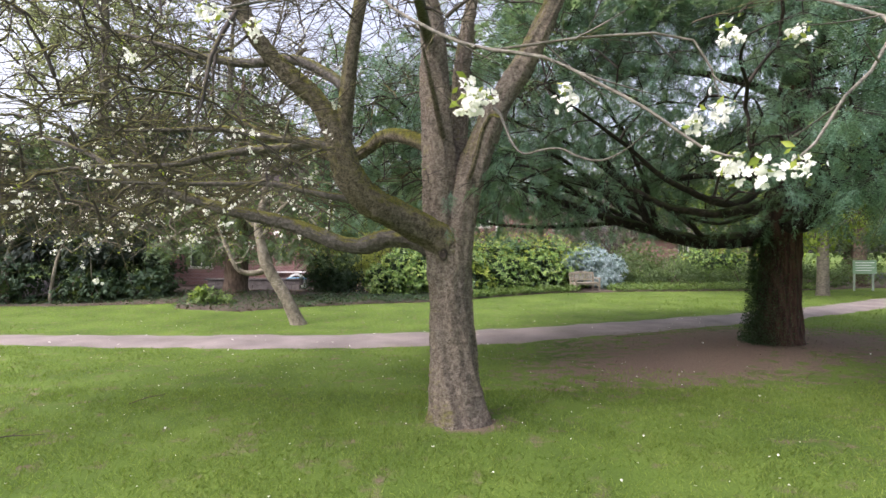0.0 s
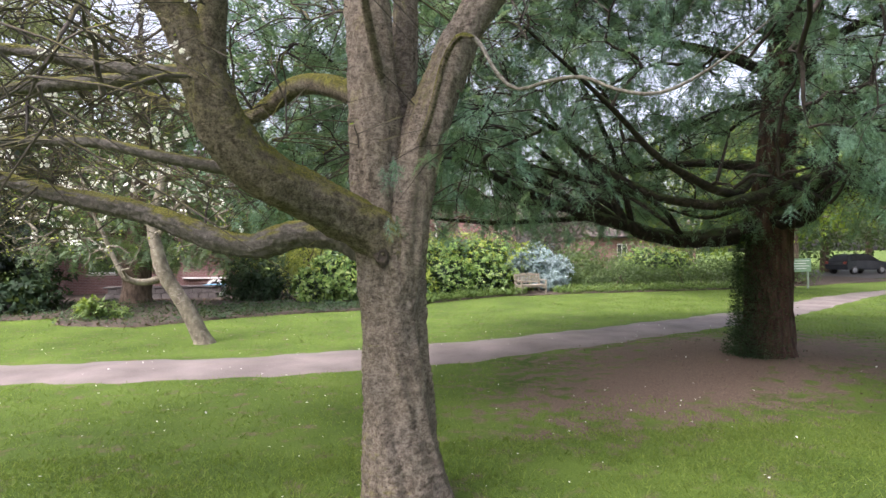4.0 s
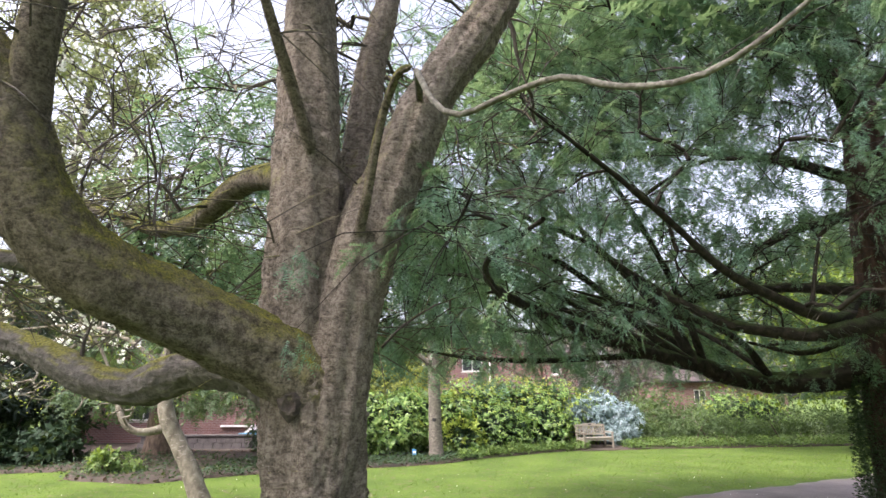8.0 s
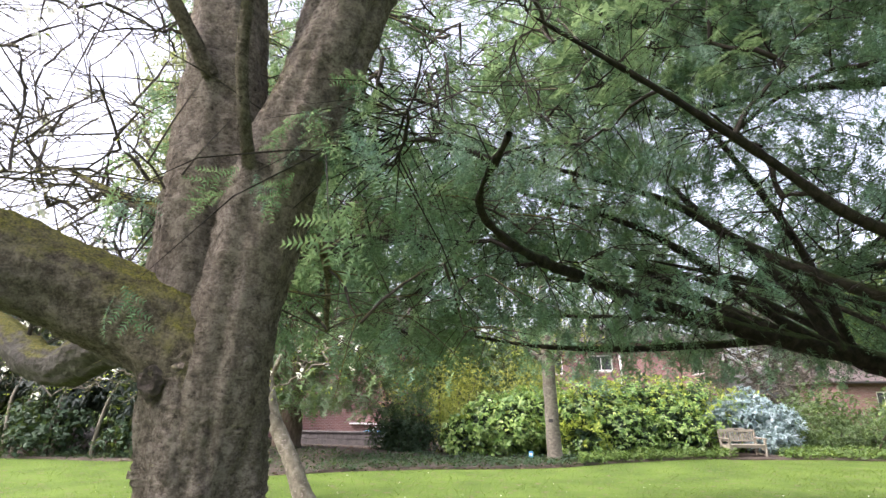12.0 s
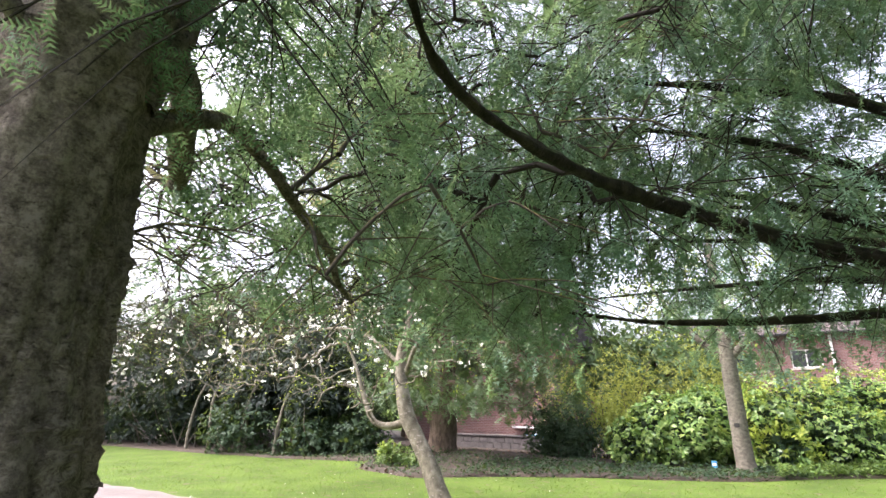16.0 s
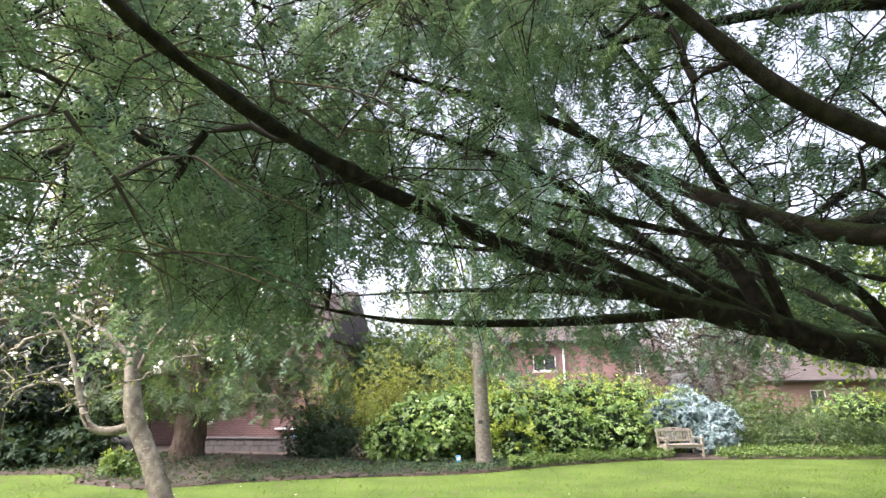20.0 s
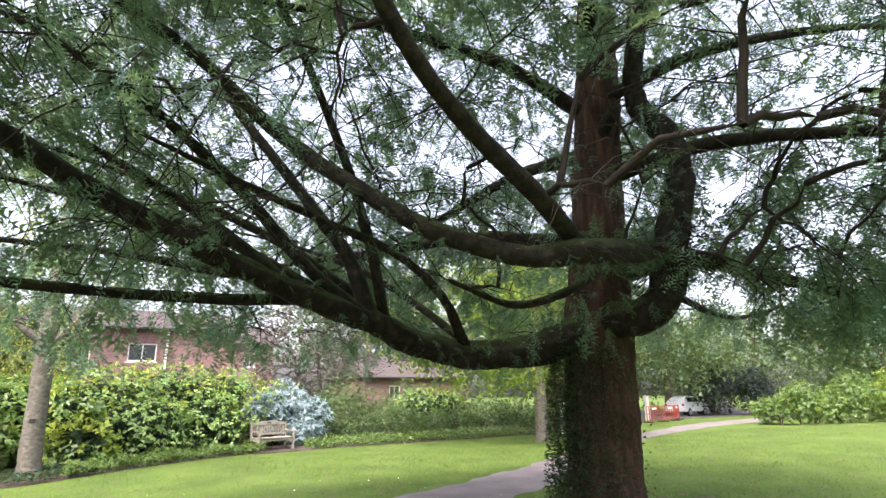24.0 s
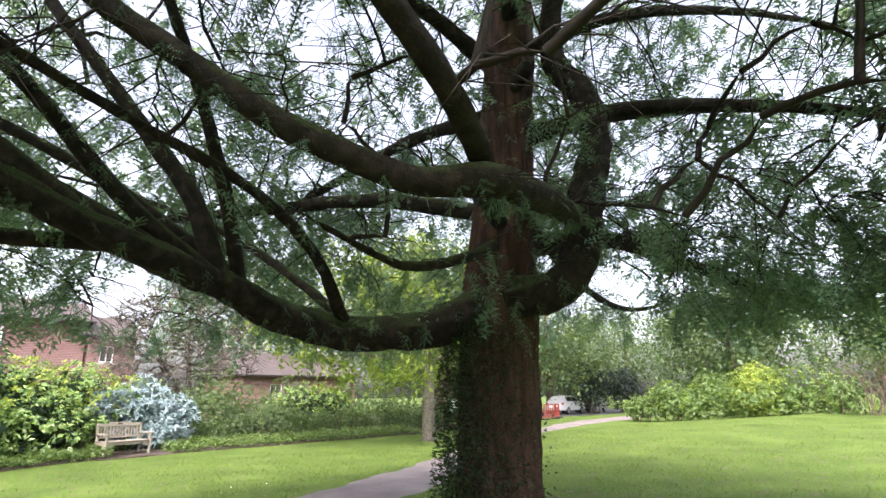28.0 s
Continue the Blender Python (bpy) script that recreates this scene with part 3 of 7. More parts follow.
def grow(nodes, targets, sag=0.15, jitter=0.05, r_tip=0.004, expo=0.45, r_max=0.06, cut=0, order=None):
    """Twigs from the given nodes to every target, each springing from the nearest wood. Returns stems as rows of x, y, z, radius."""
    nodes, targets = np.asarray(nodes, float), np.asarray(targets, float)
    d0 = np.array([np.min(np.linalg.norm(nodes - t, axis=1)) for t in targets])
    buf = np.zeros((len(nodes) + 5 * len(targets), 3))
    own = np.full(len(buf), -1)
    buf[:len(nodes)] = nodes
    n = len(nodes)
    stems, parent, count = [], [], []
    for k in np.argsort(d0):
        t = targets[k]
        D = np.linalg.norm(buf[:n] - t, axis=1)
        i = int(np.argmin(D))
        a, L = buf[i], D[i]
        if L < 1e-3:
            continue
        u = np.linspace(0, 1, 5)[:, None]
        line = a + (t - a) * u
        line[:, 2] += sag * L * np.sin(np.pi * u[:, 0])
        line[1:4] += RNG.normal(0, jitter * L, (3, 3))
        stems.append(line)
        parent.append(own[i])
        count.append(1)
        buf[n:n + 4] = line[1:]
        own[n:n + 4] = len(stems) - 1
        n += 4
    for k in range(len(stems) - 1, -1, -1):
        if parent[k] >= 0:
            count[parent[k]] += count[k]
    out = []
    for line, c in zip(stems, count):
        r = min(r_tip * c ** expo * 1.6, r_max)
        out.append(np.hstack([line, np.linspace(r, max(r * 0.55, r_tip), 5)[:, None]]))
    return out


def stems_vf(stems, sides=5):
    return join_vf([tube(s, sides if s[0, 3] > 0.012 else 3) for s in stems])


def scatter(TV, TF, pos, fwd, up, scale):
    """Copies of a small template (x forward, z up) in one mesh."""
    pos, fwd, up = (np.asarray(v, float) for v in (pos, fwd, up))
    X = fwd / (np.linalg.norm(fwd, axis=1)[:, None] + 1e-9)
    Y = np.cross(up, X)
    Y /= np.linalg.norm(Y, axis=1)[:, None] + 1e-9
    Z = np.cross(X, Y)
    B = np.stack([X, Y, Z], 1) * np.asarray(scale, float).reshape(-1, 1, 1)
    V = np.einsum("vk,nkc->nvc", np.asarray(TV, float), B) + pos[:, None]
    F = np.asarray(TF)[None] + (np.arange(len(pos)) * len(TV))[:, None, None]
    return V.reshape(-1, 3), F.reshape(-1, np.asarray(TF).shape[1])


def rand_dirs(n, flat=1.0):
    v = RNG.normal(0, 1, (n, 3))
    v[:, 2] *= flat
    return v / (np.linalg.norm(v, axis=1)[:, None] + 1e-9)


def broad_leaf(fold=0.25, width=0.36):
    """A pointed leaf one unit long, folded along the rib and arched."""
    V = [(0, 0, 0), (0.35, width / 2, fold * 0.3), (0.35, 0, 0.06), (0.35, -width / 2, fold * 0.3), (0.75, width * 0.36, fold * 0.15), (0.75, 0, 0.03), (0.75, -width * 0.36, fold * 0.15), (1, 0, -0.1)]
    F = [(0, 2, 1), (0, 3, 2), (1, 2, 5), (1, 5, 4), (2, 3, 6), (2, 6, 5), (4, 5, 7), (5, 6, 7)]
    return np.array(V), np.array(F)


def plain_leaf(width=0.5):
    return np.array([(0, 0, 0), (0.5, width / 2, 0.08), (1, 0, -0.05), (0.5, -width / 2, 0.08)]), np.array([(0, 2, 1), (0, 3, 2)])


def needle_spray(shoots, pitch, needle, thick):
    """A flat yew spray: a stalk with side shoots, each a comb of needles."""
    V, F = [], []

    def comb(a, d, L):
        nrm = np.array([-d[1], d[0], 0])
        n = int(L / pitch)
        for i in range(n):
            p = a + d * (pitch * (i + 0.3))
            p[2] -= 0.5 * (p[0] ** 2)
            ln = needle * (1 - 0.5 * (i / n) ** 3)
            for s in (1, -1):
                q = p + (nrm * s * 0.86 + d * 0.5) * ln + np.array([0, 0, RNG.normal(0, 0.32) * ln])
                k = len(V)
                V.extend([p - d * thick, p + d * thick, q])
                F.append((k, k + 1, k + 2))

    comb(np.zeros(3), np.array([1.0, 0, 0]), 1.0)
    for i in range(shoots):
        s = 1 if i % 2 else -1
        x = 0.12 + 0.7 * i / max(1, shoots)
        a = radians(RNG.uniform(38, 55)) * s
        comb(np.array([x, 0, 0]), np.array([math.cos(a), math.sin(a), RNG.uniform(-0.2, 0.1)]), RNG.uniform(0.35, 0.6) * (1.1 - 0.5 * i / max(1, shoots)))
    return np.array(V), np.array(F)


def clumped(n, lo, hi, keep, scale=1.2, level=0.0):
    """Points in a box, kept where the test holds and in clumps of noise."""
    out = []
    while len(out) < n:
        p = RNG.uniform(lo, hi)
        if keep(p) and noise.noise(Vector(p) * scale) > level + RNG.normal(0, 0.15):
            out.append(p)
    return np.array(out)


def gz(x, y):
    """The height of the ground: a slight fall from the first lawn to the path, a rise to the right of the yew, a mounded bed."""
    x, y = np.asarray(x, float), np.asarray(y, float)
    z = 0.24 * np.clip((10.0 - y) / 12.0, 0, 1.2)
    z = z + 0.03 * np.clip(x - 14, 0, 30) * np.clip((23 - y) / 8, 0, 1)
    z = z + 0.3 * np.exp(-(((x + 7.5) / 4.0) ** 2 + ((y - 20.5) / 2.6) ** 2))
    z = z + 0.17 * np.exp(-(((x - 6.2) / 2.4) ** 2 + ((y - 9.9) / 2.4) ** 2))
    return z + 0.012 * np.sin(x * 1.3 + 0.6 * y) * np.cos(y * 0.9 - 0.4 * x)


# ---- ground ----


def axis_steps(c, near, far, step):
    a = np.arange(-near, near + step, step)
    b = near * (far / near) ** np.linspace(0, 1, 26)[1:]
    return c + np.concatenate([-b[::-1], a, b])


gx, gy = axis_steps(2, 24, 600, 0.35), axis_steps(13, 20, 600, 0.35)
GX, GY = np.meshgrid(gx, gy)
gi = (np.arange(len(gy) - 1)[:, None] * len(gx) + np.arange(len(gx) - 1)[None]).ravel()
ground = piece("ground", (np.stack([GX, GY, gz(GX, GY)], -1), np.stack([gi, gi + 1, gi + len(gx) + 1, gi + len(gx)], -1)), LAWN, smooth=True)
tagged(ground, "mown park lawn with worn brown patches", "ground", kind="structure")

PATH_FAR = [(-40, 13.5), (-22, 12.2), (-9.9, 12.05), (-3.6, 12.0), (-0.3, 12.55), (3.1, 13.6), (9.2, 16.4), (11.8, 17.8), (17.6, 21.3), (24.3, 24.5), (32, 27.6), (44, 30)]
PATH_NEAR = [(-40, 11.6), (-22, 10.4), (-8.9, 10.45), (-3.7, 10.15), (-0.5, 10.35), (3.8, 11.6), (8.9, 14.2), (11.6, 15.7), (15.0, 17.9), (21.3, 21.7), (31, 25.2), (44, 27.4)]


def path_mesh():
    a = spline([(x, y, 0) for x, y in PATH_FAR], 0.3)
    b = spline([(x, y, 0) for x, y in PATH_NEAR], 0.3)
    n, m = 260, 9
    ia, ib = np.linspace(0, len(a) - 1, n), np.linspace(0, len(b) - 1, n)
    A = np.stack([np.interp(ia, np.arange(len(a)), a[:, k]) for k in (0, 1)], 1)
    B = np.stack([np.interp(ib, np.arange(len(b)), b[:, k]) for k in (0, 1)], 1)
    w = 0.06 * np.sin(np.arange(n) * 1.9) + 0.05 * np.sin(np.arange(n) * 0.73)
    u = np.linspace(0, 1, m)
    D = B - A
    W = A[:, None] + D[:, None] * u[None, :, None] + (D / np.linalg.norm(D, axis=1)[:, None])[:, None] * (w[:, None] * np.where(u < 0.5, -1, 1)[None])[..., None]
    z = gz(W[..., 0], W[..., 1]) + 0.012 + 0.02 * np.sin(np.pi * u)[None]
    V = np.concatenate([W, z[..., None]], -1)
    V[:, 0, 2] -= 0.03
    V[:, -1, 2] -= 0.03
    i = (np.arange(n - 1)[:, None] * m + np.arange(m - 1)[None]).ravel()
    return V.reshape(-1, 3), np.stack([i, i + m, i + m + 1, i + 1], -1)


tagged(piece("path", path_mesh(), GRAVEL, smooth=True), "compacted pinkish gravel park path", "path", kind="structure")

# ---- the cherry tree ----
cherry = thing("cherry_tree", "old cherry tree with mossy limbs and sparse white blossom", "tree", at=pose(0.1, 5.62, 0.0))
CW = cherry.matrix_world.copy()


def at_tree(ob, m):
    ob.matrix_parent_inverse = m.inverted()
    return ob


def side_twigs(stems, per, lo, hi, droop=0.45, r=0.004):
    """Drooping side twigs on both sides of each stem, as stems of five points."""
    S = np.array([s[:, :3] for s in stems])
    n = len(S)
    u = (np.arange(per)[None] + RNG.random((n, per))) / per * 0.95 + 0.05
    i = np.clip((u * 4).astype(int), 0, 3)
    f = (u * 4 - i)[..., None]
    k = np.arange(n)[:, None]
    p = (S[k, i] * (1 - f) + S[k, i + 1] * f).reshape(-1, 3)
    d = (S[k, i + 1] - S[k, i]).reshape(-1, 3)
    d /= np.linalg.norm(d, axis=1)[:, None] + 1e-9
    side = np.cross(d, (0, 0, 1.0))
    side /= np.linalg.norm(side, axis=1)[:, None] + 1e-9
    sg = np.tile(np.where(np.arange(per) % 2, 1, -1), n)[:, None]
    a = d * 0.55 + side * sg * RNG.uniform(0.5, 1.0, (len(p), 1)) + RNG.normal(0, 0.2, p.shape)
    a /= np.linalg.norm(a, axis=1)[:, None]
    L = RNG.uniform(lo, hi, (len(p), 1))
    w = np.linspace(0, 1, 5)
    out = []
    for q, v, l in zip(p, a, L[:, 0]):
        line = q + v * (l * w)[:, None]
        line[:, 2] -= droop * l * w ** 2
        out.append(np.hstack([line, np.linspace(r, r * 0.5, 5)[:, None]]))
    return out


CH = [(0.17, 5.62, -0.05, 0.38), (0.16, 5.62, 0.1, 0.325), (0.14, 5.62, 0.3, 0.272), (0.11, 5.62, 0.68, 0.238), (0.08, 5.62, 1.1, 0.215), (0.07, 5.62, 1.45, 0.205), (0.06, 5.62, 1.8, 0.205), (0.07, 5.64, 2.05, 0.185), (0.09, 5.68, 2.3, 0.15), (0.11, 5.72, 2.5, 0.11), (0.12, 5.74, 2.65, 0.06)]
cherry_trunk = at_tree(limb("trunk", CH, CHERRY, cherry, sides=120, step=0.013, ridges=0.085, lumps=0.03, bark=0.017, bark_scale=(10, 10, 27)), CW)
CHERRY_LIMBS = [
    # left leader, right leader, a middle leader behind
    [(0.02, 5.6, 1.2, 0.12), (0.0, 5.59, 1.6, 0.15), (-0.02, 5.6, 2.0, 0.17), (-0.04, 5.62, 2.5, 0.175), (-0.05, 5.63, 3.0, 0.165), (-0.08, 5.63, 3.5, 0.145), (-0.12, 5.63, 4.2, 0.12), (-0.3, 5.7, 5.2, 0.09), (-0.6, 5.9, 6.3, 0.05)],
    [(0.11, 5.57, 1.25, 0.11), (0.14, 5.55, 1.65, 0.13), (0.17, 5.56, 2.05, 0.145), (0.26, 5.58, 2.55, 0.15), (0.4, 5.6, 2.95, 0.14), (0.57, 5.61, 3.36, 0.125), (0.9, 5.63, 3.9, 0.11), (1.25, 5.65, 4.7, 0.085), (1.5, 5.6, 5.7, 0.06), (1.7, 5.4, 6.9, 0.03)],
    [(0.12, 5.72, 2.55, 0.11), (0.16, 5.85, 3.0, 0.1), (0.2, 6.0, 3.8, 0.085), (0.34, 6.2, 4.8, 0.06), (0.5, 6.4, 6.0, 0.03)],
    # great mossy limb that comes forward and then climbs to the west
    [(0.08, 5.6, 1.85, 0.19), (-0.11, 5.49, 2.02, 0.165), (-0.42, 5.27, 2.165, 0.145), (-0.68, 5.05, 2.31, 0.137), (-0.84, 4.94, 2.5, 0.132), (-0.92, 4.88, 2.74, 0.12), (-1.0, 4.83, 2.98, 0.1), (-1.14, 4.77, 3.2, 0.085), (-1.38, 4.7, 3.42, 0.075), (-1.62, 4.62, 3.72, 0.064), (-1.9, 4.5, 4.4, 0.045), (-2.2, 4.4, 5.4, 0.025)],
    # low grey limb to the west
    [(0.0, 5.66, 1.84, 0.11), (-0.27, 5.72, 1.95, 0.088), (-0.54, 5.78, 1.985, 0.084), (-0.72, 5.82, 1.95, 0.082), (-0.9, 5.87, 1.9, 0.08), (-1.15, 5.94, 1.94, 0.075), (-1.43, 6.04, 2.04, 0.07), (-1.84, 6.18, 2.18, 0.065), (-2.58, 6.42, 2.34, 0.058), (-3.36, 6.65, 2.58, 0.048), (-4.05, 6.85, 2.8, 0.038), (-4.6, 7.0, 3.12, 0.03), (-5.4, 7.25, 3.4, 0.016)],
    # mossy bent limb behind
    [(0.0, 5.72, 2.85, 0.1), (-0.25, 5.98, 3.06, 0.088), (-0.5, 6.22, 3.18, 0.084), (-0.72, 6.42, 3.2, 0.08), (-0.9, 6.53, 3.1, 0.076), (-1.1, 6.66, 3.02, 0.07), (-1.4, 6.84, 3.04, 0.06), (-1.75, 7.0, 3.16, 0.05), (-2.3, 7.2, 3.4, 0.036), (-3.1, 7.5, 3.8, 0.018)],
    # pale branch forward to the east
    [(0.52, 5.5, 3.3, 0.05), (0.53, 5.1, 3.15, 0.04), (0.54, 4.8, 2.98, 0.032), (0.6, 4.63, 2.76, 0.027), (0.68, 4.54, 2.66, 0.025), (0.82, 4.46, 2.68, 0.025), (0.95, 4.36, 2.67, 0.024), (1.08, 4.28, 2.59, 0.023), (1.22, 4.15, 2.54, 0.021), (1.36, 4.0, 2.6, 0.015), (1.5, 3.8, 2.74, 0.008)],
    # grey branches to the west from the mossy bend
    [(-0.88, 4.96, 2.7, 0.06), (-1.08, 5.06, 2.86, 0.05), (-1.52, 5.14, 2.83, 0.045), (-2.1, 5.25, 2.8, 0.04), (-2.7, 5.35, 2.7, 0.034), (-3.3, 5.45, 2.71, 0.026), (-4.1, 5.6, 2.67, 0.016), (-4.7, 5.7, 2.5, 0.008)],
    [(-0.7, 5.1, 2.3, 0.045), (-1.14, 5.09, 2.38, 0.036), (-1.65, 5.18, 2.49, 0.032), (-2.1, 5.25, 2.5, 0.028), (-3.3, 5.45, 2.55, 0.016), (-4.2, 5.6, 2.7, 0.008)],
    [(-0.93, 4.95, 2.8, 0.05), (-1.52, 5.14, 2.91, 0.042), (-1.86, 5.2, 2.98, 0.038), (-2.2, 5.3, 3.05, 0.034), (-2.7, 5.4, 3.06, 0.026), (-3.4, 5.6, 3.1, 0.014)],
    [(-0.85, 4.78, 3.24, 0.05), (-1.0, 4.9, 3.42, 0.052), (-1.42, 5.12, 3.66, 0.05), (-1.92, 5.22, 3.66, 0.045), (-2.4, 5.32, 3.78, 0.04), (-3.0, 5.45, 3.98, 0.03), (-3.7, 5.6, 4.2, 0.015)],
    # fork of the mossy limb that stands up
    [(-0.91, 4.9, 2.66, 0.085), (-0.885, 4.84, 2.95, 0.075), (-0.85, 4.78, 3.25, 0.07), (-0.78, 4.72, 3.7, 0.06), (-0.68, 4.68, 4.2, 0.052), (-0.5, 4.7, 5.0, 0.03), (-0.35, 4.7, 5.8, 0.012)],
    # shoots on the fork
    [(0.0, 5.47, 3.0, 0.034), (-0.04, 5.36, 3.14, 0.03), (-0.08, 5.22, 3.3, 0.028), (-0.13, 5.05, 3.5, 0.022), (-0.2, 4.9, 3.75, 0.012)],
    [(0.25, 5.43, 2.56, 0.026), (0.3, 5.3, 2.68, 0.022), (0.34, 5.2, 2.84, 0.02), (0.38, 5.14, 3.0, 0.019), (0.45, 5.0, 3.1, 0.016), (0.52, 4.85, 3.04, 0.014)],
    # forward overhanging branch with the near blossom
    [(-0.15, 5.5, 4.0, 0.06), (-0.2, 4.4, 3.9, 0.045), (-0.22, 3.4, 3.6, 0.03), (-0.2, 2.4, 3.1, 0.018), (-0.18, 1.6, 2.6, 0.008), (-0.01, 1.21, 2.33, 0.0062), (0.1, 1.07, 2.24, 0.0056), (0.18, 0.97, 2.19, 0.005), (0.26, 0.9, 2.12, 0.0046), (0.32, 0.84, 2.06, 0.004), (0.39, 0.8, 1.99, 0.0036), (0.43, 0.77, 1.975, 0.003)],
    [(0.1, 1.07, 2.24, 0.004), (0.3, 1.0, 2.24, 0.004), (0.45, 0.97, 2.22, 0.0035), (0.49, 0.95, 2.1, 0.003)],
    [(-0.2, 2.4, 3.1, 0.014), (0.3, 1.7, 2.75, 0.009), (0.79, 1.1, 2.35, 0.006), (0.79, 0.96, 2.21, 0.005), (0.7, 0.94, 2.11, 0.0045), (0.62, 0.9, 2.02, 0.004), (0.58, 0.9, 1.99, 0.003)],
    [(-0.2, 2.4, 3.1, 0.012), (-0.5, 1.9, 2.75, 0.008), (-0.6, 1.5, 2.52, 0.006), (-0.5, 1.3, 2.42, 0.004)],
    # dark hooked branch on the far side
    [(0.12, 5.8, 2.5, 0.045), (0.06, 6.05, 2.66, 0.036), (0.0, 6.22, 2.72, 0.03), (0.03, 6.4, 2.6, 0.026), (0.0, 6.6, 2.48, 0.024), (-0.1, 6.85, 2.42, 0.022), (-0.19, 7.02, 2.38, 0.02), (-0.22, 7.08, 2.3, 0.018), (-0.33, 7.33, 2.23, 0.008)],
]
names = ["leader", "leader", "leader", "mossy_limb", "low_limb", "bent_limb"] + ["branch"] * 30
CHERRY_LIMBS[6] = [(*p[:3], p[3] * 0.38) for p in CHERRY_LIMBS[6]]
CHERRY_LIMBS[4] = [(*p[:3], p[3] * 1.12) for p in CHERRY_LIMBS[4]]
CHERRY_LIMBS = [[(*p[:3], p[3] * 0.65 if p[1] < 3 and P[-1][1] < 2 else p[3]) for p in P] for P in CHERRY_LIMBS]
for nm, P in zip(names, CHERRY_LIMBS):
    big = P[0][3] > 0.1
    at_tree(limb(nm, P, LOW_BARK if nm == "low_limb" or (nm == "branch" and P[-1][0] < -3) else CHERRY if nm == "leader" else PALE_TWIG if P[0][1] < 3 or P[-1][1] < 4 or nm == "low_limb" else CHERRY_LIMB, cherry, sides=60 if big else 10, step=0.022 if big else 0.08, ridges=0.07 if nm == "leader" else 0.04, lumps=0.05, bark=0.014 if big else 0.0, bark_scale=(11, 11, 22) if nm == "leader" else (15, 15, 15)), CW)


def lenticel_mesh():
    """A pale cross scar: a low lens with a raised rim, split along its middle."""
    n = 9
    V, F = [], []
    for j, (k, h) in enumerate(((1.0, -0.003), (0.78, 0.0022), (0.3, 0.0005))):
        for i in range(n):
            u = -1 + 2 * i / (n - 1)
            w = 0.0075 * math.sqrt(max(0.04, 1 - u * u)) * (1 + 0.25 * math.sin(5 * u))
            V += [(u * 0.032 * (0.85 + 0.15 * k), w * k, h), (u * 0.032 * (0.85 + 0.15 * k), -w * k, h)]
    for j in range(2):
        for i in range(n - 1):
            for s_ in (0, 1):
                a, b = 2 * (j * n + i) + s_, 2 * (j * n + i + 1) + s_
                c, d = b + 2 * n, a + 2 * n
                F.append((a, d, c, b) if s_ else (a, b, c, d))
    for i in range(n - 1):
        a = 2 * (2 * n + i)
        F.append((a, a + 2, a + 3, a + 1))
    me = mesh_of("lenticel", V, F, smooth=True)
    me.materials.append(surface("lenticel_bark", [(0.3, (0.08, 0.068, 0.055)), (0.55, (0.165, 0.143, 0.117)), (0.75, (0.26, 0.23, 0.19))], scale=30, fine=200, bump=0.4, dist=0.004, vary=0.3))
    return me


lenticel = lenticel_mesh()


def bark_flake_mesh(seed):
    """A curled strip of loose cherry bark, its lower lip standing off the stem."""
    g = np.random.default_rng(seed)
    n, k = 9, 4
    V, F = [], []
    for i in range(n):
        u = -1 + 2 * i / (n - 1)
        edge = 0.55 + 0.45 * math.sqrt(max(0.0, 1 - u * u)) + g.uniform(-0.12, 0.12)
        for j in range(k):
            v = j / (k - 1)
            V.append((u * 0.055, (0.5 - v) * 0.03 * edge + 0.006 * math.sin(2.5 * u + seed), -0.02 * u * u * 0.36 - 0.001 + 0.0045 * v ** 1.6 * (1 - 0.7 * u * u) + g.uniform(-0.0008, 0.0008)))
    for i in range(n - 1):
        for j in range(k - 1):
            a = i * k + j
            F.append((a, a + 1, a + k + 1, a + k))
    me = mesh_of("bark_flake", V, F, smooth=True)
    me.materials.append(CHERRY)
    return me


def on_bark(ob, v, stem, size, tilt):
    """Lays a small piece on a stem's skin, across the stem."""
    zax = v.normal.normalized()
    xax = Vector((0, 0, 1)).cross(zax).normalized()
    m = Matrix((xax, zax.cross(xax), zax)).transposed().to_4x4()
    m.translation = v.co - zax * 0.001
    ob.parent = stem
    ob.matrix_basis = m @ Matrix.Rotation(tilt, 4, "Z") @ Matrix.Diagonal((size, size * RNG.uniform(0.7, 1.4), 1, 1))


flakes = [bark_flake_mesh(k) for k in range(4)]
fv = [v for v in cherry_trunk.data.vertices if 1.0 < v.co.z < 2.1 and (v.normal.y < 0.1 or v.normal.x > 0.2)]
for k in RNG.permutation(len(fv))[:190]:
    on_bark(new("bark_flake", flakes[int(k) % 4]), fv[int(k)], cherry_trunk, RNG.uniform(0.3, 0.75), RNG.normal(0, 0.2))


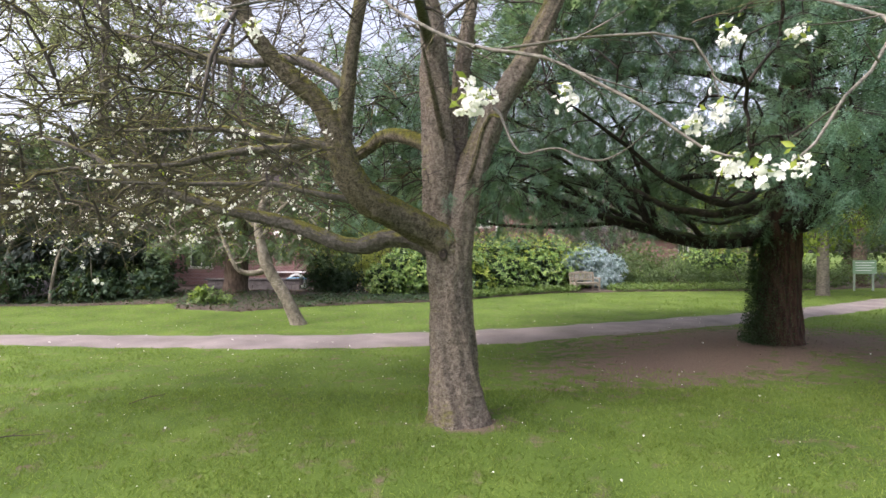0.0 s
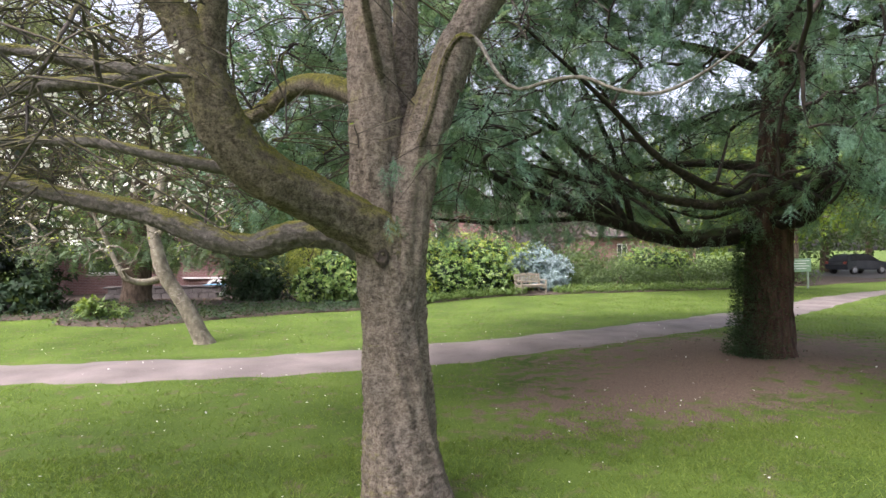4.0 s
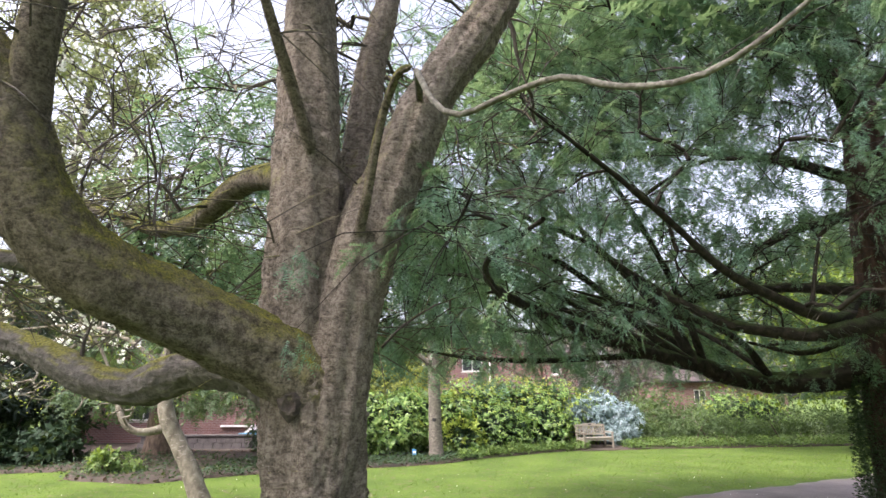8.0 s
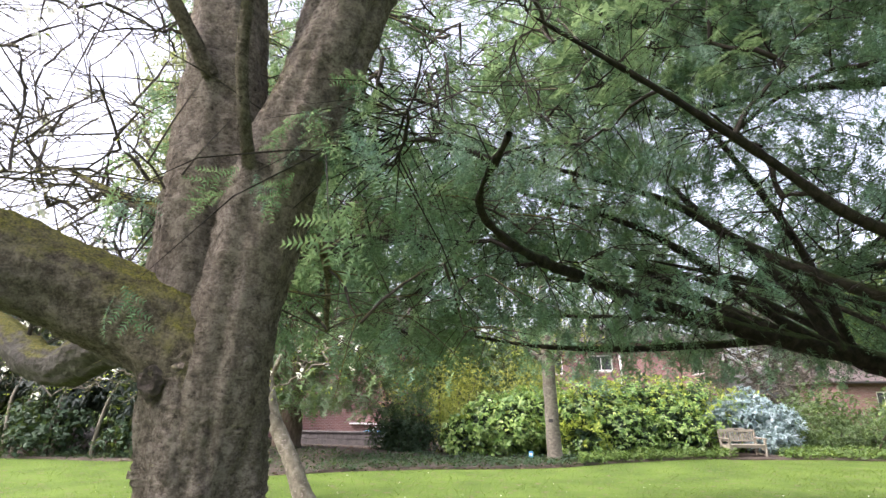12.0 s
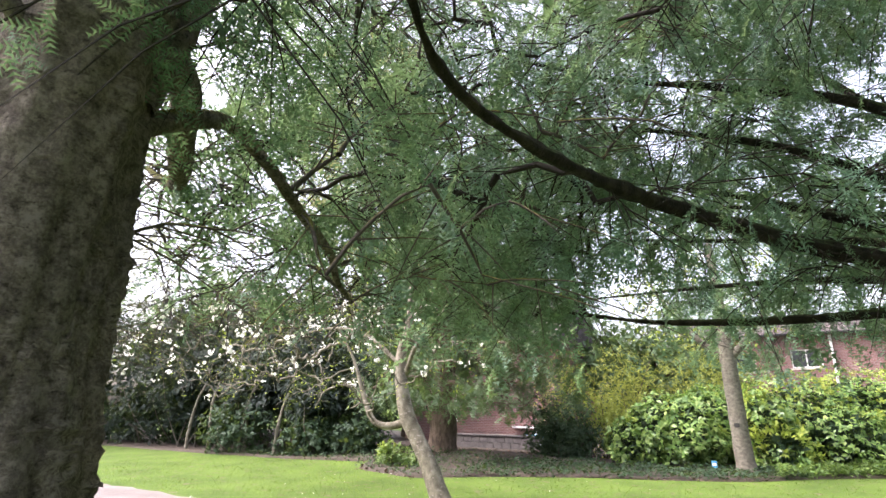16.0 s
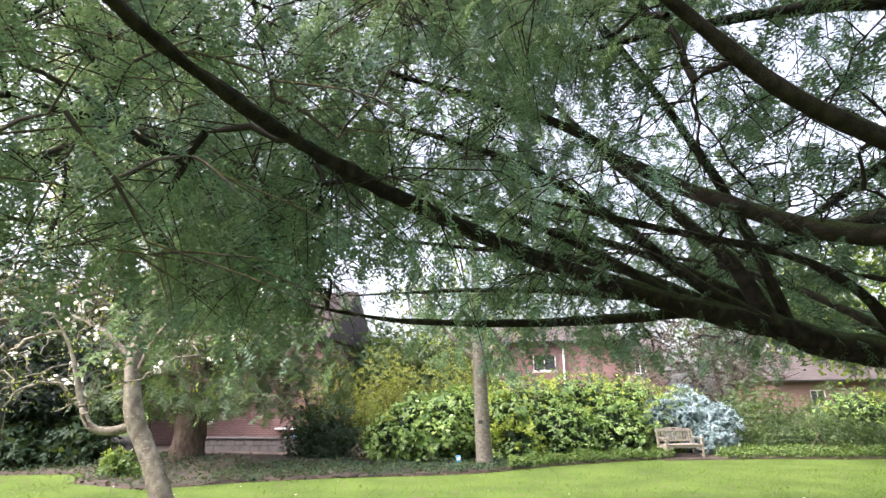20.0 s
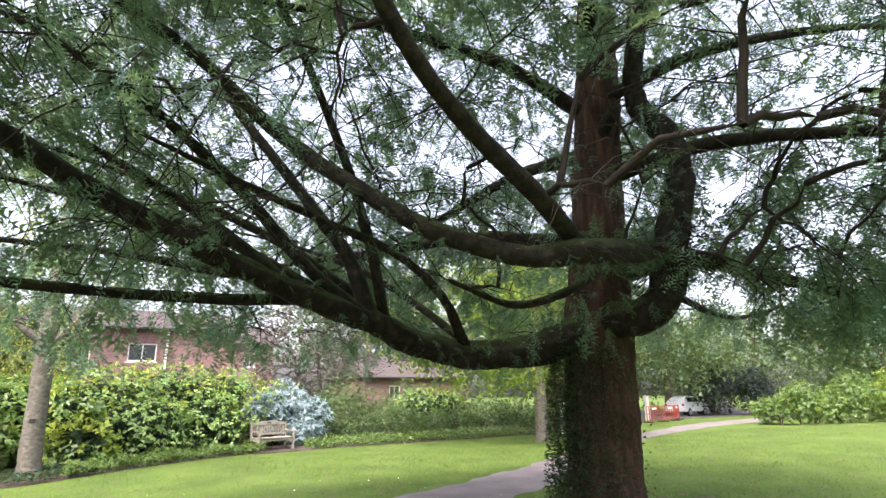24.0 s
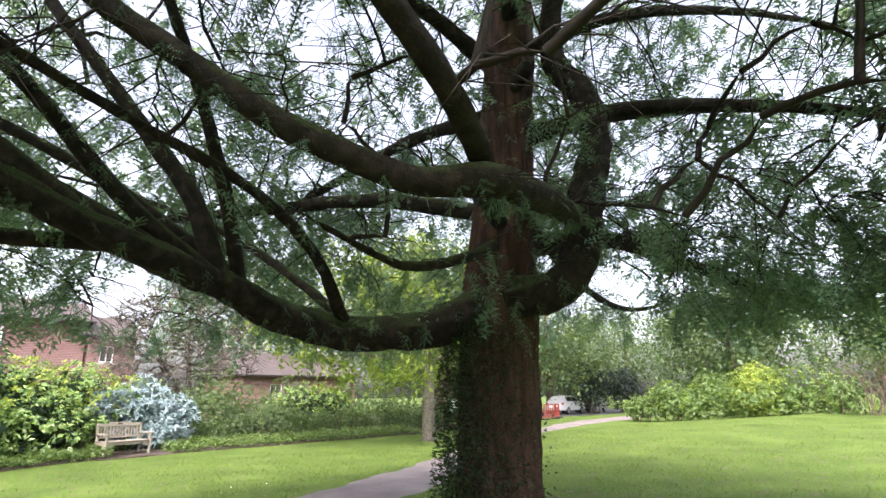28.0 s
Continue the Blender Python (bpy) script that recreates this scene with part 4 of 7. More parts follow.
def knot(at, out, size):
    """A healed branch scar: a lumpy ring round a dark sunken middle."""
    zax = Vector(out).normalized()
    xax = Vector((0, 0, 1)).cross(zax).normalized()
    m = Matrix((xax, zax.cross(xax), zax)).transposed().to_4x4()
    m.translation = at
    V, F, n = [], [], 20
    rows = ((1.5, -0.35), (1.15, 0.12), (0.9, 0.3), (0.68, 0.22), (0.5, -0.1), (0.25, -0.25), (0.02, -0.28))
    for r, h in rows:
        for i in range(n):
            a = 2 * math.pi * i / n
            w = 1 + 0.12 * math.sin(3 * a + 4 * r) + 0.07 * math.sin(7 * a)
            V.append(m @ Vector((size * r * w * math.cos(a), size * r * w * 1.25 * math.sin(a), size * (h + 0.06 * math.sin(5 * a + 9 * r)))))
    for j in range(len(rows) - 1):
        for i in range(n):
            k = (i + 1) % n
            F.append((j * n + i, j * n + k, j * n + n + k, j * n + n + i))
    return at_tree(piece("knot", ([tuple(v) for v in V], F), KNOT, cherry, "dark healed branch scar", smooth=True), CW)


knot((-0.0, 5.385, 1.82), (-0.05, -1.0, 0.05), 0.035)
tv = cherry_trunk.data.vertices
for k in RNG.permutation(len(tv)):
    v = tv[int(k)]
    if not (0.25 < v.co.z < 1.75 and v.normal.y < -0.1):
        continue
    if RNG.random() > 0.5 + 0.5 * math.sin(v.co.x * 25 + v.co.z * 4):
        continue
    on_bark(new("lenticel", lenticel), v, cherry_trunk, RNG.uniform(0.4, 1.15), RNG.normal(0, 0.12))
    if len(cherry_trunk.children) >= 204:
        break
wood = np.concatenate([spline(P, 0.25)[2:, :3] for P in CHERRY_LIMBS])


def cherry_room(p):
    x, y, z = p
    if x > 1.6 and y > 4.6:
        return False
    if y < 2.6 and z < 3.0 and abs(x) < 2.5:
        return False
    r = ((x + 2.0) / 5.8) ** 2 + ((y - 5.2) / 4.2) ** 2 + ((z - 4.4) / 3.2) ** 2
    return r < 1 and z > 2.15 + 0.25 * max(0, 2 - abs(x + 3)) and not (x > -0.8 and z < 3.2 and y < 5.2)


tips = clumped(2300, (-7.8, 1.2, 1.9), (3, 9.2, 7.4), cherry_room, 0.8, -0.6)
low = clumped(420, (-6.2, 4.0, 2.0), (-1.2, 7.5, 3.2), lambda p: p[2] > 2.2 or p[0] < -2.4, 0.8, -0.2)
west = clumped(170, (-9.0, 7.2, 1.75), (-2.6, 11.2, 3.5), lambda p: p[2] > 1.9 + 0.5 * abs(math.sin(p[0] * 1.3)) and p[1] < 11.4 + 0.2 * p[0] + 1.6, 0.8, -0.3)
tips = np.concatenate([tips, low, west])
stems = grow(wood, tips, sag=0.07, jitter=0.018, r_tip=0.0042, expo=0.34, r_max=0.018)
AHEAD = np.array([(1.2, 3.6), (1.6, 4.5), (1.75, 5.2), (2.0, 5.5), (2.4, 6.2), (2.75, 6.65)])


def off_walk(s):
    """True where a twig keeps clear of the line walked past the tree."""
    d = np.min(np.linalg.norm(s[:, None, :2] - AHEAD[None], axis=2), axis=1)
    return not np.any((d < 1.3) & (s[:, 2] < 3.7))


stems = [s for s in stems if off_walk(s)]
shoots = [s for s in side_twigs(stems, 4, 0.25, 0.75, droop=0.1, r=0.0046) if off_walk(s)]
at_tree(piece("twigs", stems_vf(stems + [t[[0, 2, 4]] for t in shoots]), TWIG, cherry, "fine bare cherry twigs", kind="stuff"), CW)


near = []
for P in CHERRY_LIMBS:
    if P[-1][1] < 2:
        S = spline([p for p in P if p[1] < 2.5], 0.06)
        near += [S[i:i + 5] for i in range(0, len(S) - 5, 5)]
fine = [t for t in side_twigs(near, 2, 0.08, 0.26, droop=-0.1, r=0.0022) if t[:, 2].min() > 1.98 and np.min(np.hypot(t[:, 0] + 0.1, t[:, 1] - 0.5)) > 0.4]
at_tree(piece("fine_twigs", stems_vf(fine), PALE_TWIG, cherry, "thin pale grey twigs", kind="stuff"), CW)


def flower():
    V, F = [(0, 0, 0)], []
    for i in range(5):
        a = 2 * math.pi * i / 5
        k = len(V)
        V += [(0.62 * math.cos(a - 0.6), 0.62 * math.sin(a - 0.6), 0.2), (0.96 * math.cos(a - 0.32), 0.96 * math.sin(a - 0.32), 0.42), (0.96 * math.cos(a + 0.32), 0.96 * math.sin(a + 0.32), 0.42), (0.62 * math.cos(a + 0.6), 0.62 * math.sin(a + 0.6), 0.24)]
        F += [(0, k, k + 3), (k, k + 1, k + 2), (k, k + 2, k + 3)]
    return np.array(V), np.array(F)


def blossom_at(places, per, spread, size):
    pos = np.repeat(places, per, axis=0) + RNG.normal(0, 1, (len(places) * per, 3)) * spread
    up = rand_dirs(len(pos)) + np.array([0, 0, -0.2])
    return scatter(*flower(), pos, rand_dirs(len(pos)), up, RNG.uniform(0.7, 1.1, len(pos)) * size)


ends = np.array([s[-1, :3] for s in stems])
left = ends[(ends[:, 0] < -0.9) & (ends[:, 2] < 6.5)]
pick = left[RNG.random(len(left)) < 0.16]
tw = np.array([t[-1, :3] for t in shoots])
tw = tw[(tw[:, 0] < -1.2) & (tw[:, 2] < 6) & (RNG.random(len(tw)) < 0.03)]
hang = ends[(ends[:, 1] > 7.4) & (ends[:, 0] < -2.6) & (ends[:, 2] < 3.6) & (RNG.random(len(ends)) < 0.28)]
pick = np.concatenate([pick, tw])
NEAR_BLOOM = np.array([(0.045, 0.88, 2.09), (0.06, 0.89, 2.1), (0.035, 0.88, 2.11), (0.42, 0.79, 1.975), (0.46, 0.79, 1.965), (0.49, 0.95, 2.1), (0.44, 0.96, 2.08), (0.53, 1.0, 2.25), (-0.54, 1.28, 2.41), (-0.46, 1.31, 2.39), (-0.58, 1.3, 2.43), (0.78, 1.18, 2.33), (0.6, 0.9, 2.0), (-0.96, 1.65, 2.45), (0.24, 1.03, 2.15)])
at_tree(piece("blossom", join_vf([blossom_at(pick - (0, 0, 0.04), 6, 0.03, 0.02), blossom_at(hang - (0, 0, 0.05), 7, 0.05, 0.034), blossom_at(NEAR_BLOOM - (0, 0, 0.012), 20, 0.012, 0.0085)]), BLOSSOM, cherry, "clusters of white blossom", kind="stuff"), CW)
nl = np.repeat(NEAR_BLOOM, 5, axis=0)
at_tree(piece("bud_leaves", scatter(*plain_leaf(0.45), nl + RNG.normal(0, 0.012, nl.shape), rand_dirs(len(nl)), rand_dirs(len(nl)), RNG.uniform(0.014, 0.028, len(nl))), YOUNG_LEAF, cherry, "small yellow-green bud leaves", kind="stuff"), CW)
lv = np.concatenate([np.repeat(pick, 2, axis=0), np.repeat(ends[RNG.random(len(ends)) < 0.15], 2, axis=0)])
at_tree(piece("young_leaves", scatter(*plain_leaf(0.45), lv + RNG.normal(0, 0.02, lv.shape), rand_dirs(len(lv)), rand_dirs(len(lv)), RNG.uniform(0.02, 0.045, len(lv))), YOUNG_LEAF, cherry, "small yellow-green young leaves", kind="stuff"), CW)

# ---- the yew ----
yew = thing("yew_tree", "large dark yew with spreading limbs and red-brown trunk", "tree", at=pose(6.1, 9.87, 0.1))
YWM = yew.matrix_world.copy()
YT = [(6.55, 10.33, -0.2, 0.58), (6.56, 10.33, 0.15, 0.46), (6.58, 10.32, 0.5, 0.41), (6.6, 10.3, 1.1, 0.375), (6.64, 10.28, 2.0, 0.36), (6.68, 10.26, 2.8, 0.33), (6.74, 10.22, 3.8, 0.29), (6.82, 10.16, 5.0, 0.27), (6.9, 10.1, 6.5, 0.21), (6.95, 10.1, 8.0, 0.13), (7.0, 10.1, 10.0, 0.05)]


def drawn_in(P, thin=1.0):
    """Draws the inner wood towards the lawn, the far ends stay."""
    out = []
    for x, y, z, r in P:
        w = 0.12 * min(1.0, max(0.0, 1.25 - math.hypot(x - 6.6, y - 10.3) / 3.6))
        out.append((x + w * (2.7 - x), y + w * (6.6 - y), z + w * (1.5 - z), r * thin))
    return out


YT = drawn_in(YT, 0.87)
at_tree(limb("trunk", YT, YEW, yew, sides=90, step=0.04, ridges=0.07, lumps=0.015, bark=0.02, bark_scale=(16, 16, 4)), YWM)


def yp(r, c, z, rad):
    """A place beside the yew trunk: r to the south-east, c towards the cherry."""
    return (6.6 + 0.69 * r - 0.72 * c, 10.3 - 0.72 * r - 0.69 * c, z, rad)


YEW_LIMBS = [
    # low main limb to the west
    [(6.5, 10.3, 2.4, 0.2), (6.2, 10.42, 2.24, 0.2), (5.87, 10.62, 2.13, 0.19), (5.31, 10.85, 2.09, 0.18), (4.7, 10.81, 2.16, 0.165), (4.06, 10.52, 2.31, 0.145), (3.35, 10.14, 2.41, 0.125), (2.64, 9.75, 2.56, 0.105), (1.99, 9.26, 2.69, 0.088), (1.5, 8.61, 2.77, 0.07), (1.18, 7.85, 2.75, 0.052), (0.98, 7.03, 2.7, 0.038), (0.93, 6.3, 2.68, 0.026), (1.15, 5.7, 2.72, 0.012)],
    # limb from the bend, across the trunk, to the west
    [yp(0.86, 0.43, 3.12, 0.12), (5.14, 8.49, 2.65, 0.15), (4.36, 8.2, 2.47, 0.14), (4.09, 8.42, 2.48, 0.115), (3.53, 8.48, 2.57, 0.105), (3.11, 8.62, 2.81, 0.095), (2.76, 8.83, 3.11, 0.085), (2.3, 8.88, 3.49, 0.07), (1.65, 8.84, 3.78, 0.054), (0.92, 8.7, 4.03, 0.036), (0.13, 8.45, 4.36, 0.015)],
    # limb that comes forward overhead
    [(6.4, 10.0, 3.15, 0.13), (6.0, 9.75, 3.2, 0.14), (5.53, 9.34, 2.99, 0.14), (4.97, 8.76, 2.74, 0.125), (4.41, 8.27, 2.61, 0.11), (3.92, 7.95, 2.64, 0.1), (3.44, 7.78, 2.78, 0.088), (3.03, 7.6, 2.93, 0.075), (2.55, 7.32, 3.22, 0.06), (1.9, 6.85, 3.5, 0.04), (1.2, 6.4, 3.8, 0.015)],
    # the bend: out to the south-east, then up
    [yp(0.1, 0.15, 2.45, 0.17), yp(0.5, 0.32, 2.45, 0.16), yp(0.74, 0.4, 2.62, 0.155), yp(0.84, 0.43, 2.95, 0.15), yp(0.88, 0.44, 3.25, 0.145), yp(0.98, 0.42, 3.6, 0.13), yp(1.05, 0.4, 4.0, 0.12), yp(0.95, 0.36, 4.5, 0.11), yp(0.7, 0.3, 4.95, 0.105), yp(0.75, 0.4, 5.6, 0.09), yp(1.1, 0.7, 6.6, 0.06), yp(1.6, 0.9, 7.6, 0.03)],
    # riser from the low limb
    [(4.0, 10.45, 2.3, 0.085), (3.76, 10.5, 2.91, 0.075), (3.4, 10.6, 3.4, 0.062), (3.09, 10.7, 3.82, 0.052), (2.78, 10.8, 4.23, 0.045), (2.28, 11.1, 5.13, 0.02)],
    [(3.35, 10.14, 2.41, 0.055), (2.5, 10.1, 2.34, 0.045), (1.6, 9.7, 2.28, 0.035), (0.8, 9.8, 2.35, 0.022), (0.0, 9.7, 2.5, 0.01)],
    [(3.9, 10.4, 2.35, 0.07), (3.3, 10.3, 2.75, 0.06), (2.7, 10.0, 3.2, 0.05), (1.9, 9.6, 3.6, 0.034), (0.8, 9.2, 3.9, 0.014)],
    [(3.2, 10.05, 2.45, 0.055), (2.8, 10.2, 2.8, 0.05), (2.0, 10.3, 3.3, 0.036), (1.0, 10.2, 3.7, 0.014)],
    [(5.2, 10.8, 2.2, 0.06), (4.6, 10.2, 2.55, 0.045), (3.9, 9.7, 2.75, 0.036), (3.0, 9.3, 2.85, 0.028), (2.0, 8.9, 3.0, 0.012)],
    [(6.3, 10.0, 2.9, 0.06), (5.6, 9.6, 2.6, 0.045), (4.9, 9.5, 2.4, 0.032), (4.1, 9.3, 2.5, 0.015)],
    # boughs to the east and south-east
    [(6.9, 10.2, 3.0, 0.12), (7.8, 9.8, 3.2, 0.1), (8.8, 9.2, 2.9, 0.075), (9.8, 8.6, 2.6, 0.05), (10.9, 8.0, 2.7, 0.025), (11.8, 7.6, 2.9, 0.01)],
    [(6.9, 10.4, 3.6, 0.11), (8.0, 10.8, 3.5, 0.085), (9.2, 11.0, 3.0, 0.06), (10.4, 11.0, 2.8, 0.04), (11.8, 10.8, 3.1, 0.015)],
    [(6.9, 10.0, 4.2, 0.1), (7.4, 9.0, 4.3, 0.08), (8.0, 7.8, 4.0, 0.06), (8.4, 6.8, 3.6, 0.04), (8.7, 5.8, 3.5, 0.015)],
    [(6.8, 10.0, 5.2, 0.09), (7.6, 9.2, 5.6, 0.07), (8.8, 8.4, 5.8, 0.05), (10.2, 7.6, 5.8, 0.02)],
    [(6.8, 10.4, 4.6, 0.1), (6.6, 11.6, 4.7, 0.08), (6.2, 13.0, 4.4, 0.06), (5.8, 14.4, 4.0, 0.03)],
    [(6.7, 10.4, 3.4, 0.1), (5.8, 11.3, 3.6, 0.08), (4.8, 12.2, 3.5, 0.06), (3.6, 13.0, 3.3, 0.03)],
    [(6.7, 10.0, 5.6, 0.1), (5.8, 9.2, 6.0, 0.08), (4.6, 8.2, 6.3, 0.06), (3.2, 7.2, 6.2, 0.03)],
    [(6.8, 10.2, 5.0, 0.1), (5.6, 10.4, 5.5, 0.08), (4.2, 10.6, 5.6, 0.055), (2.4, 10.6, 5.3, 0.025)],
    [(6.9, 10.2, 6.4, 0.08), (6.3, 9.4, 7.2, 0.06), (5.4, 8.6, 7.9, 0.03)],
    [(6.9, 10.2, 6.2, 0.08), (7.6, 11.0, 7.0, 0.06), (8.6, 11.6, 7.6, 0.03)],
]
# long slender risers from the low limb
YEW_LIMBS += [
    [(4.5, 10.75, 2.2, 0.06), (3.9, 10.9, 2.7, 0.052), (3.0, 11.0, 3.2, 0.044), (1.9, 11.2, 3.6, 0.03), (0.6, 11.3, 3.9, 0.012)],
    [(3.6, 10.25, 2.4, 0.055), (3.1, 10.5, 2.75, 0.048), (2.3, 10.8, 3.1, 0.04), (1.3, 11.0, 3.3, 0.026), (0.1, 11.0, 3.5, 0.01)],
    [(4.2, 10.6, 2.3, 0.06), (3.9, 10.3, 3.0, 0.05), (3.5, 10.0, 3.7, 0.042), (2.9, 9.6, 4.5, 0.03), (2.2, 9.2, 5.3, 0.012)],
    [(5.4, 10.85, 2.1, 0.05), (5.0, 11.3, 2.6, 0.043), (4.4, 11.8, 3.1, 0.035), (3.5, 12.4, 3.5, 0.022), (2.6, 12.9, 3.7, 0.01)],
    [(3.0, 9.9, 2.5, 0.045), (2.6, 10.3, 2.6, 0.04), (1.9, 10.7, 2.75, 0.03), (0.9, 11.1, 2.85, 0.02), (-0.2, 11.4, 2.9, 0.009)],
]
# broken stub and pale dead branch high on the trunk
YEW_LIMBS += [
    [(6.78, 10.15, 4.55, 0.09), yp(0.35, 0.25, 4.75, 0.085), yp(0.5, 0.35, 4.9, 0.08)],
    [(6.8, 10.15, 4.1, 0.05), yp(0.45, 0.1, 4.25, 0.045), yp(1.0, 0.0, 4.35, 0.04), yp(2.0, -0.2, 4.5, 0.03), yp(3.2, -0.4, 4.6, 0.012)],
]
YEW_LIMBS[3] = [(*p[:3], p[3] * 1.0) for p in YEW_LIMBS[3]]
YEW_LIMBS[0] = [(*p[:3], p[3] * max(0.66, 0.8 - 0.02 * i)) for i, p in enumerate(YEW_LIMBS[0])]
YEW_LIMBS = [drawn_in(P, 0.86 if k > 3 else 1.0) for k, P in enumerate(YEW_LIMBS)]
YEW_LIMBS[1:3] = [[(*p[:3], p[3] * (0.56 - 0.012 * i)) for i, p in enumerate(P)] for P in YEW_LIMBS[1:3]]
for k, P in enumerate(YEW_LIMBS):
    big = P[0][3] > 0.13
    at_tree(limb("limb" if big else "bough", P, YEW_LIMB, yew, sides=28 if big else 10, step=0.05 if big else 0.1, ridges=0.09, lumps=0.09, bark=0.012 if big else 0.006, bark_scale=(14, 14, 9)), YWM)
ywood = np.concatenate([spline(P, 0.3)[3:, :3] for P in YEW_LIMBS])
PATHLINE = np.array([(0, 0), (0.1, 2.3), (0.6, 3.1), (1.2, 3.6), (1.6, 4.5), (1.75, 5.2), (2.0, 5.5), (2.4, 6.2), (2.75, 6.65)])


def clear_of_walk(p, d):
    return np.min(np.hypot(PATHLINE[:, 0] - p[0], PATHLINE[:, 1] - p[1])) > d


def yew_room(p):
    """The outer crown: a wide skirt of boughs about 2 m up, bare inside."""
    x, y, z = p
    dx, dy = x - 5.4, y - 9.9
    r = math.hypot(dx / 7.0, dy / 5.8)
    if r > 1:
        return False
    top = 8.6 * math.sqrt(1 - r * r) + 2.2
    if x < 4 and y < 9 and z < 5.5 and RNG.random() < 0.45:
        return False
    inner = math.hypot((x - 5.9) / 3.6, (y - 10) / 3.2) < 1 and z < 5.0
    bottom = 2.4 + 0.22 * math.sin(x * 1.7 + y) + (0.3 if x > 8 else 0)
    if not clear_of_walk(p, 1.5) and z < 3.6:
        return False
    if y < 6.4 and x < 1.4 and z < 2.6:
        return False
    if 2.0 < z < 3.25 and abs(x - (1.6 - 0.27 * (y - 8))) < 0.75 and y > 7.6:
        return False
    return bottom < z < top and not (inner and RNG.random() > 0.12) and not (x > 8.2 and RNG.random() > 0.6)


def spaced(n, lo, hi, keep, tries=7):
    """Points spread evenly: each the farthest of a few candidates from those before."""
    out = np.zeros((n, 3))
    for i in range(n):
        best, bd = None, -1
        for _ in range(tries if i else 1):
            p = RNG.uniform(lo, hi)
            while not keep(p):
                p = RNG.uniform(lo, hi)
            d = np.min(np.sum((out[:i] - p) ** 2, axis=1)) if i else 1
            if d > bd:
                best, bd = p, d
        out[i] = best
    return out


ytips = spaced(600, (-1.6, 4.1, 1.9), (12.4, 15.7, 10), yew_room)
skirt = spaced(170, (2.6, 6.2, 2.35), (10.5, 9.2, 3.8), lambda p: clear_of_walk(p, 2.3) and (p[0] > 5.2 or p[1] > 8.2 or p[2] > 3.0) and math.hypot(p[0] - 6.6, p[1] - 10.3) > 1.3)
curtain = spaced(215, (-1.5, 6.8, 2.1), (2.4, 10.4, 4.8), lambda p: clear_of_walk(p, 2.1) and not (p[2] < 3.25 and abs(p[0] - (1.6 - 0.27 * (p[1] - 8))) < 0.75 and p[1] > 7.6) and p[2] > 2.4 + 0.25 * math.sin(p[0] * 3 + p[1] * 2))
fringe = spaced(72, (0.3, 5.9, 2.4), (4.4, 9.0, 3.9), lambda p: clear_of_walk(p, 1.0) and (p[0] - 2.4) * 0.7 + (p[1] - 6.4) > 0.3)
by_trunk = clumped(7, (0.0, 5.1, 2.45), (0.8, 6.0, 3.0), lambda p: math.hypot(p[0] - 0.1, p[1] - 5.62) > 0.36, 2, -0.3)


def under_boughs(p):
    """True for places high over the end of the walk, or behind it: they hide no limb from there."""
    dx, dy = p[0] - 2.75, p[1] - 6.65
    return math.atan2(p[2] - 1.6, math.hypot(dx, dy)) > 0.72 or dx * 0.66 + dy * 0.75 < 0.3


def over_walk(p):
    """True for places well over the last turn of the walk, or south of it."""
    return p[1] < 5.6 or math.atan2(p[2] - 1.65, math.hypot(p[0] - 2.1, p[1] - 5.5)) > 0.74


overhead = spaced(75, (2.0, 6.8, 3.8), (4.8, 9.8, 6.2), lambda p: under_boughs(p) and over_walk(p))
front_skirt = spaced(280, (2.9, 4.4, 2.25), (9.0, 7.4, 5.4), lambda p: p[1] < 6.45 + 0.1 * (p[0] - 2.7) and clear_of_walk(p, 1.25) and p[2] > 2.35 + 0.25 * math.sin(p[0] * 2.3) and math.hypot((p[0] - 5.4) / 7.0, (p[1] - 9.9) / 5.8) < 1)
facing = spaced(250, (1.0, 5.4, 2.5), (7.0, 9.4, 6.4), lambda p: under_boughs(p) and over_walk(p) and (p[0] - 1.7) * 0.66 + (p[1] - 5.2) * 0.75 > 1.0 + 0.35 * (p[2] - 2.5) and clear_of_walk(p, 0.9))
# high tips, out of view from the walk's end, added to block sky light
shade_tips = spaced(36, (3.0, 6.6, 5.4), (9.6, 13.2, 8.6), lambda p: math.atan2(p[2] - 1.5, math.hypot(p[0] - 2.74, p[1] - 6.63)) > 0.66)
veil = spaced(150, (0.5, 11.0, 2.3), (6.4, 15.5, 4.6), lambda p: p[2] > 2.35 + 0.3 * math.sin(p[0] * 2.2 + p[1]))
north = spaced(110, (4.4, 11.4, 2.5), (8.8, 15.4, 5.4), lambda p: p[2] > 2.6 + 0.3 * math.sin(p[0] * 2 + p[1]))
east = spaced(95, (7.6, 7.4, 2.4), (12.6, 15.0, 6.6), lambda p: p[2] > 3.0 + 0.4 * math.sin(p[0] * 1.7 + p[1] * 2))
far_side = spaced(30, (-0.8, 11.2, 3.8), (8.6, 15.0, 7.4), lambda p: math.hypot((p[0] - 5.4) / 7.0, (p[1] - 9.9) / 5.8) < 1)
beside = spaced(24, (6.5, 8.2, 2.6), (7.5, 9.9, 4.7), lambda p: True)
ystems = grow(ywood, np.concatenate([beside, ytips, skirt, curtain, fringe, by_trunk, facing, veil, north, east, far_side, front_skirt, shade_tips, overhead]), sag=0.08, jitter=0.03, r_tip=0.004, expo=0.4, r_max=0.021)


